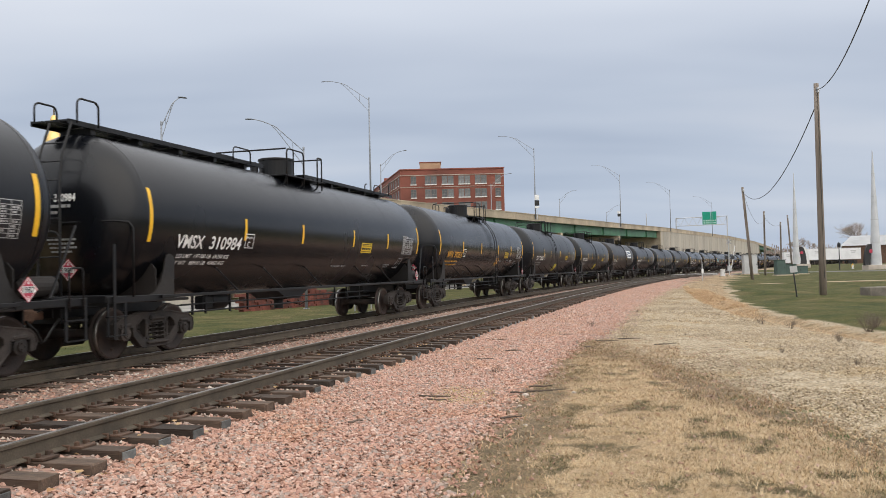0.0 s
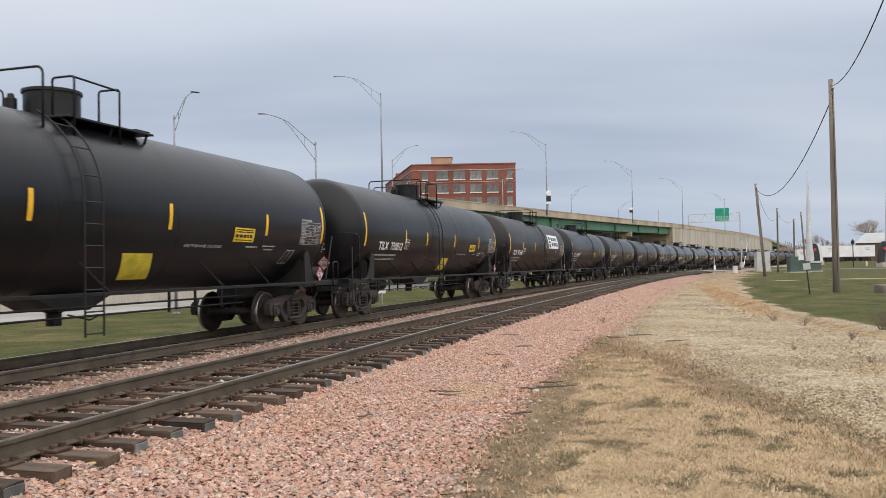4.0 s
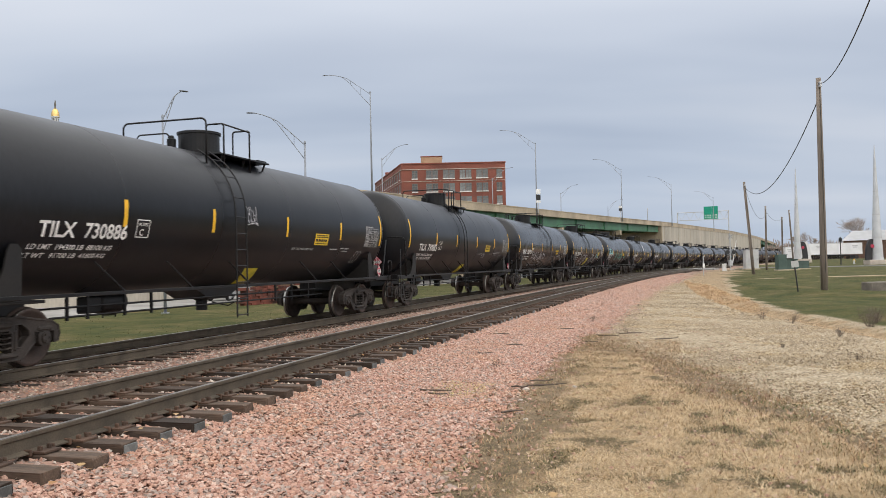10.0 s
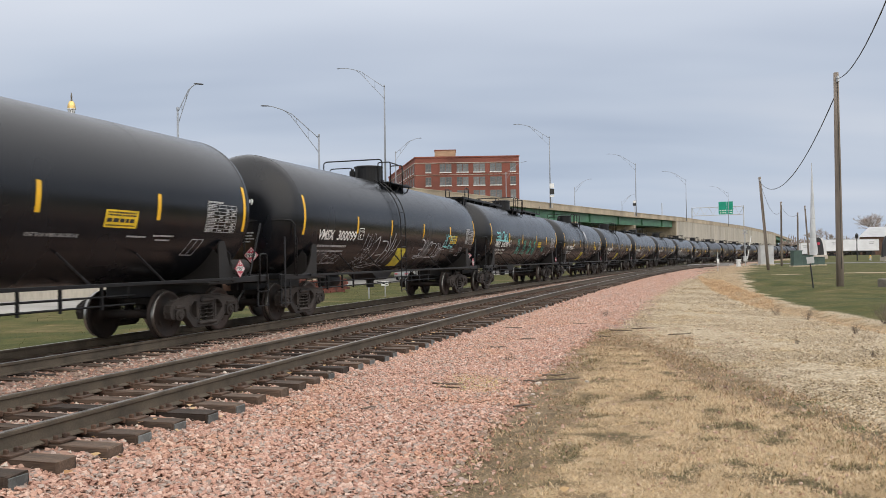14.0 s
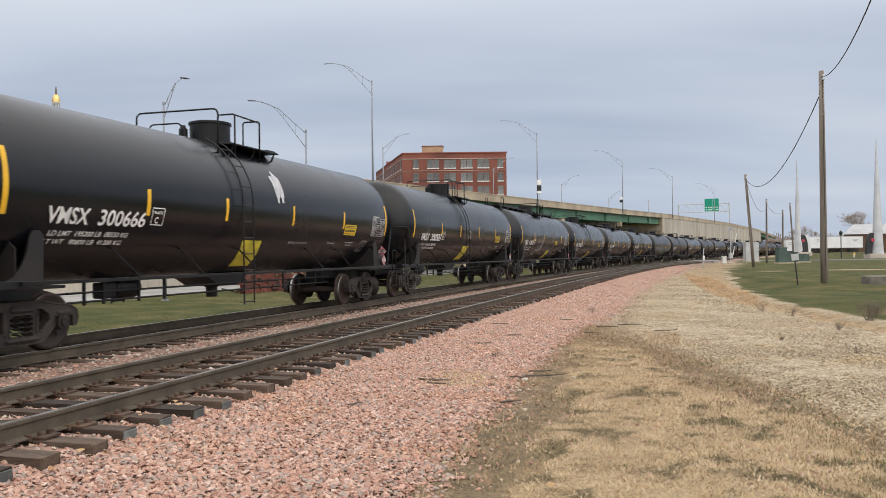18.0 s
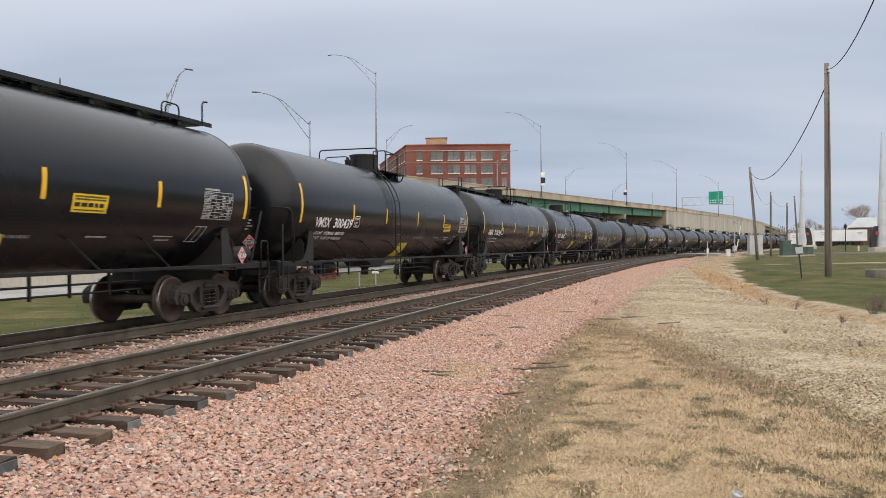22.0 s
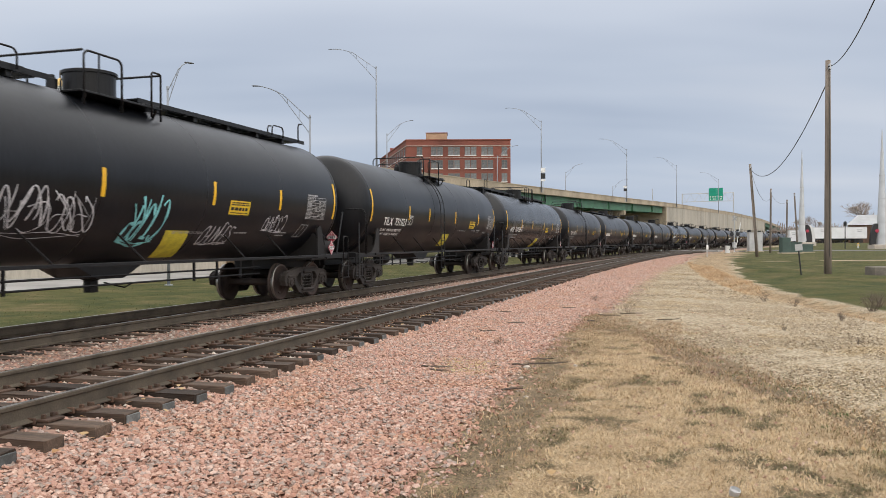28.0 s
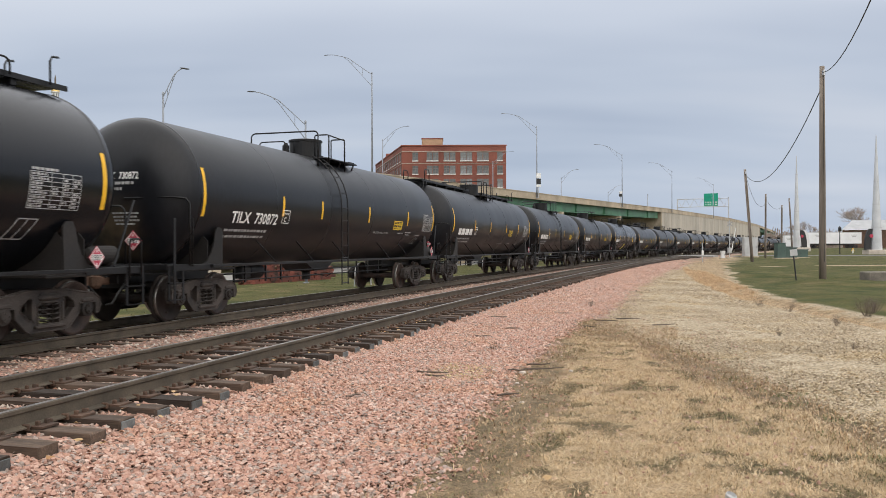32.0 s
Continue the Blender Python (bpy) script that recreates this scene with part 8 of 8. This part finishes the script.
def twiggy_weed(s, u, h, seed, label, spread_=0.5, n=14):
    """A dead standing weed: thin branching stems."""
    rng = random.Random(seed)
    p = on_line(s, u)
    w = tagged(empty("dead_weed", Matrix.Translation((p[0], p[1], float(ground_z(np.array([s]), np.array([u]))[0])))), label, "weed", "dead weeds")
    for k in range(n):
        bm = bmesh.new()
        a = rng.uniform(0, 6.28)
        r = spread_ * rng.uniform(0.2, 1.5) * h
        top = Vector((math.cos(a) * r, math.sin(a) * r, h * rng.uniform(0.5, 1)))
        base = Vector((math.cos(a) * r * 0.2, math.sin(a) * r * 0.2, -0.02))
        tube(bm, [base, base.lerp(top, 0.5) + Vector((rng.uniform(-0.1, 0.1) * h, rng.uniform(-0.1, 0.1) * h, h * 0.06)), top], [0.003, 0.0022, 0.001], 3, False)
        for j in range(7):
            q = base.lerp(top, rng.uniform(0.35, 0.95))
            tube(bm, [q, q + Vector((rng.uniform(-1, 1), rng.uniform(-1, 1), rng.uniform(0.0, 0.8))) * h * 0.2], [0.002, 0.001], 3, False)
        part("stem", bm, M["bark"], w)
    return w


for _s, _u, _h, _n, _l in ((-14.5, 4.85, 0.50, 7, "tall dead weed stalk in the gravel"), (-10.8, 3.63, 0.25, 14, "low brown weed in the ballast"), (-13.2, 10.7, 0.55, 40, "grey dead bush at the lawn's edge"), (-15.4, 9.66, 0.28, 18, "grey dead bush at the lawn's edge"), (-12.4, 11.0, 0.45, 36, "grey dead bush at the lawn's edge"), (-11.2, 9.1, 0.35, 18, "grey dead bush at the lawn's edge"), (-9.6, 8.5, 0.35, 14, "grey dead bush at the lawn's edge"), (-20, 9.2, 0.16, 10, "low dead weed in the gravel"), (-18, 8.2, 0.14, 10, "low dead weed in the gravel"), (-22, 3.2, 0.16, 10, "low brown weed in the ballast")):
    twiggy_weed(_s, _u, _h, int(_s * 10) + 1000, _l, 0.55, _n)


def stick(s, u, length, turn, seed):
    rng = random.Random(seed)
    p = on_line(s, u)
    z = float(ground_z(np.array([s]), np.array([u]))[0]) + 0.035
    d = Vector((math.cos(radians(turn)), math.sin(radians(turn)), 0))
    pts = [Vector((p[0], p[1], z)) + d * length * (t - 0.5) + Vector((0, rng.uniform(-0.02, 0.02), rng.uniform(-0.004, 0.015))) for t in (0, 0.33, 0.66, 1)]
    bm = tube(bmesh.new(), pts, [0.012, 0.014, 0.011, 0.007], 5)
    tagged(part("stick", bm, M["bark"]), "dead brown stick lying on the stones", "stick", "dead sticks")


for _i, (_s, _u, _len, _t) in enumerate(((-24.9, 2.95, 0.45, -12), (-25.15, 3.05, 0.3, -30), (-20.3, 2.6, 0.35, -10), (-23.5, 4.2, 0.35, 3), (-23.9, 4.35, 0.6, 4), (-26.2, 4.28, 0.3, 28), (-15.6, 4.5, 0.55, -25), (-13.8, 3.2, 0.5, -18), (-16.35, 5.9, 0.7, 30), (-18.5, 2.8, 0.4, 15), (-27, 2.6, 0.2, 40), (-14.9, 5.0, 0.6, 5), (-16.3, 1.95, 0.6, -25), (-17.2, 4.3, 0.3, 12), (-24.2, 4.0, 0.25, -8))):
    stick(_s, _u, _len, _t, _i)


def pale_rock(s, u, r, seed):
    rng = random.Random(seed)
    p = on_line(s, u)
    bm = bmesh.new()
    bmesh.ops.create_icosphere(bm, subdivisions=2, radius=r)
    for v in bm.verts:
        v.co *= rng.uniform(0.82, 1.12)
        v.co.z *= 0.65
    ob = part("rock", bm, M["stone"])
    ob.matrix_basis = pose(p[0], p[1], float(ground_z(np.array([s]), np.array([u]))[0]) + r * 0.35, 0, 0, seed * 40)
    tagged(ob, "pale rock lying at the gravel's edge", "rock", "pale rocks")


for _i, (_s, _u, _r) in enumerate(((-24.3, 4.11, 0.05), (-23.9, 4.75, 0.035), (-16.2, 1.9, 0.05), (-26.5, 4.5, 0.03), (-25.2, 4.2, 0.03))):
    pale_rock(_s, _u, _r, _i)


def fallen_leaves():
    rng = np.random.RandomState(90)
    n = 260
    s, u = rng.uniform(-33, -8, n), rng.choice([-0.75, 0.75, 0.9, 1.3], n) + rng.normal(0, 0.25, n)
    k = rng.uniform(0, 1, n) < 0.2
    u[k] = rng.uniform(4.5, 9, k.sum())
    p = on_line(s, u)
    p[:, 2] = ground_z(s, u) + 0.055
    V, F = [], []
    for q in p:
        a, r = rng.uniform(0, 6.28), rng.uniform(0.02, 0.045)
        o = len(V)
        for j in range(5):
            t = a + j * 1.2566
            V.append((q[0] + r * math.cos(t) * (1 if j % 2 else 0.6), q[1] + r * math.sin(t), q[2] + rng.uniform(-0.012, 0.014)))
        F.append(tuple(range(o, o + 5)))
    ob = mesh_np("fallen_leaves", V, F, island_mat("dry_leaf", ((0.32, 0.17, 0.07), (0.40, 0.26, 0.12), (0.22, 0.12, 0.06), (0.44, 0.30, 0.16)), 0.7, 0.2, 30, 0))
    tagged(ob, "dry orange-brown leaves caught along the rails", "leaves", kind="stuff")


fallen_leaves()


def pipe_cap():
    s, u = -29.8, 6.58
    p = on_line(s, u)
    c = lathe(bmesh.new(), [(0, 0.036), (0.05, 0.04), (0.055, 0.034), (0.03, 0.03), (0.02, 0)], 18, Matrix.Rotation(-math.pi / 2, 4, "Y"))
    ob = part("pipe_cap", c, M["cabinet_grey"])
    ob.matrix_basis = pose(p[0], p[1], float(ground_z(np.array([s]), np.array([u]))[0]) + 0.005, 20, 10, 0)
    tagged(ob, "small pale pipe cap in the dry grass", "pipe cap")


pipe_cap()


# ---- movement ----
SHIFT = {0: 0.09, 1: -0.03, 2: -0.1, 3: 0.15, 4: 0.22, 5: 0.1, 6: 0.0, 7: 0.2, 8: 0.2, 9: 0.2, 10: 0.15, 11: 0.22, 12: 0.2, 13: 0.2, 14: 0.26, 15: 0.1, 16: 0.17, 17: 0.05, 18: 0.02, 19: -0.07, 20: -0.12, 21: 0.0}  # small differences in the slack between cars


def motions():
    """The train rolls towards the camera and past it at a steady speed."""
    times = [0.5 * i for i in range(65)]
    for car, proto, idx in CARS:
        s0 = S_FIRST + CAR_L * idx + SHIFT.get(idx, 0.0)
        walk(car, [(t, car_pose(s0 - SPEED * t)) for t in times])
    # traffic on the road beyond: steady, in the near lane
    road_v = 8.0
    for c, t0 in TRAFFIC:
        rows = []
        for t in times[::2]:
            s = road_v * (t - t0)
            q = on_line(s, -27.6)
            rows.append((t, Matrix.Translation((q[0], q[1], ground_at(q[0], q[1]) + 0.03)) @ Matrix.Rotation(heading(s), 4, "Z")))
        walk(c, rows)
    # every wheelset turns alike: one set of keys serves them all
    turn = SPEED / WHEEL_R / FPS
    sets = [o for car, proto, idx in CARS for o in car.children_recursive if o.name.startswith("wheelset")]
    share_turn(sets, -turn)
    share_turn([o for c, t0 in TRAFFIC for o in c.children if o.name.startswith("road_wheel")], road_v / 0.33 / FPS)


def share_turn(sets, turn):
    walk(sets[0], [(i / FPS, Matrix.Rotation(turn * i, 4, "Y")) for i in range(961)])
    keys = sets[0].animation_data
    for o in sets[1:]:
        o.rotation_mode = "QUATERNION"
        o.animation_data_create()
        o.animation_data.action = keys.action
        o.animation_data.action_slot = keys.action_slot


motions()
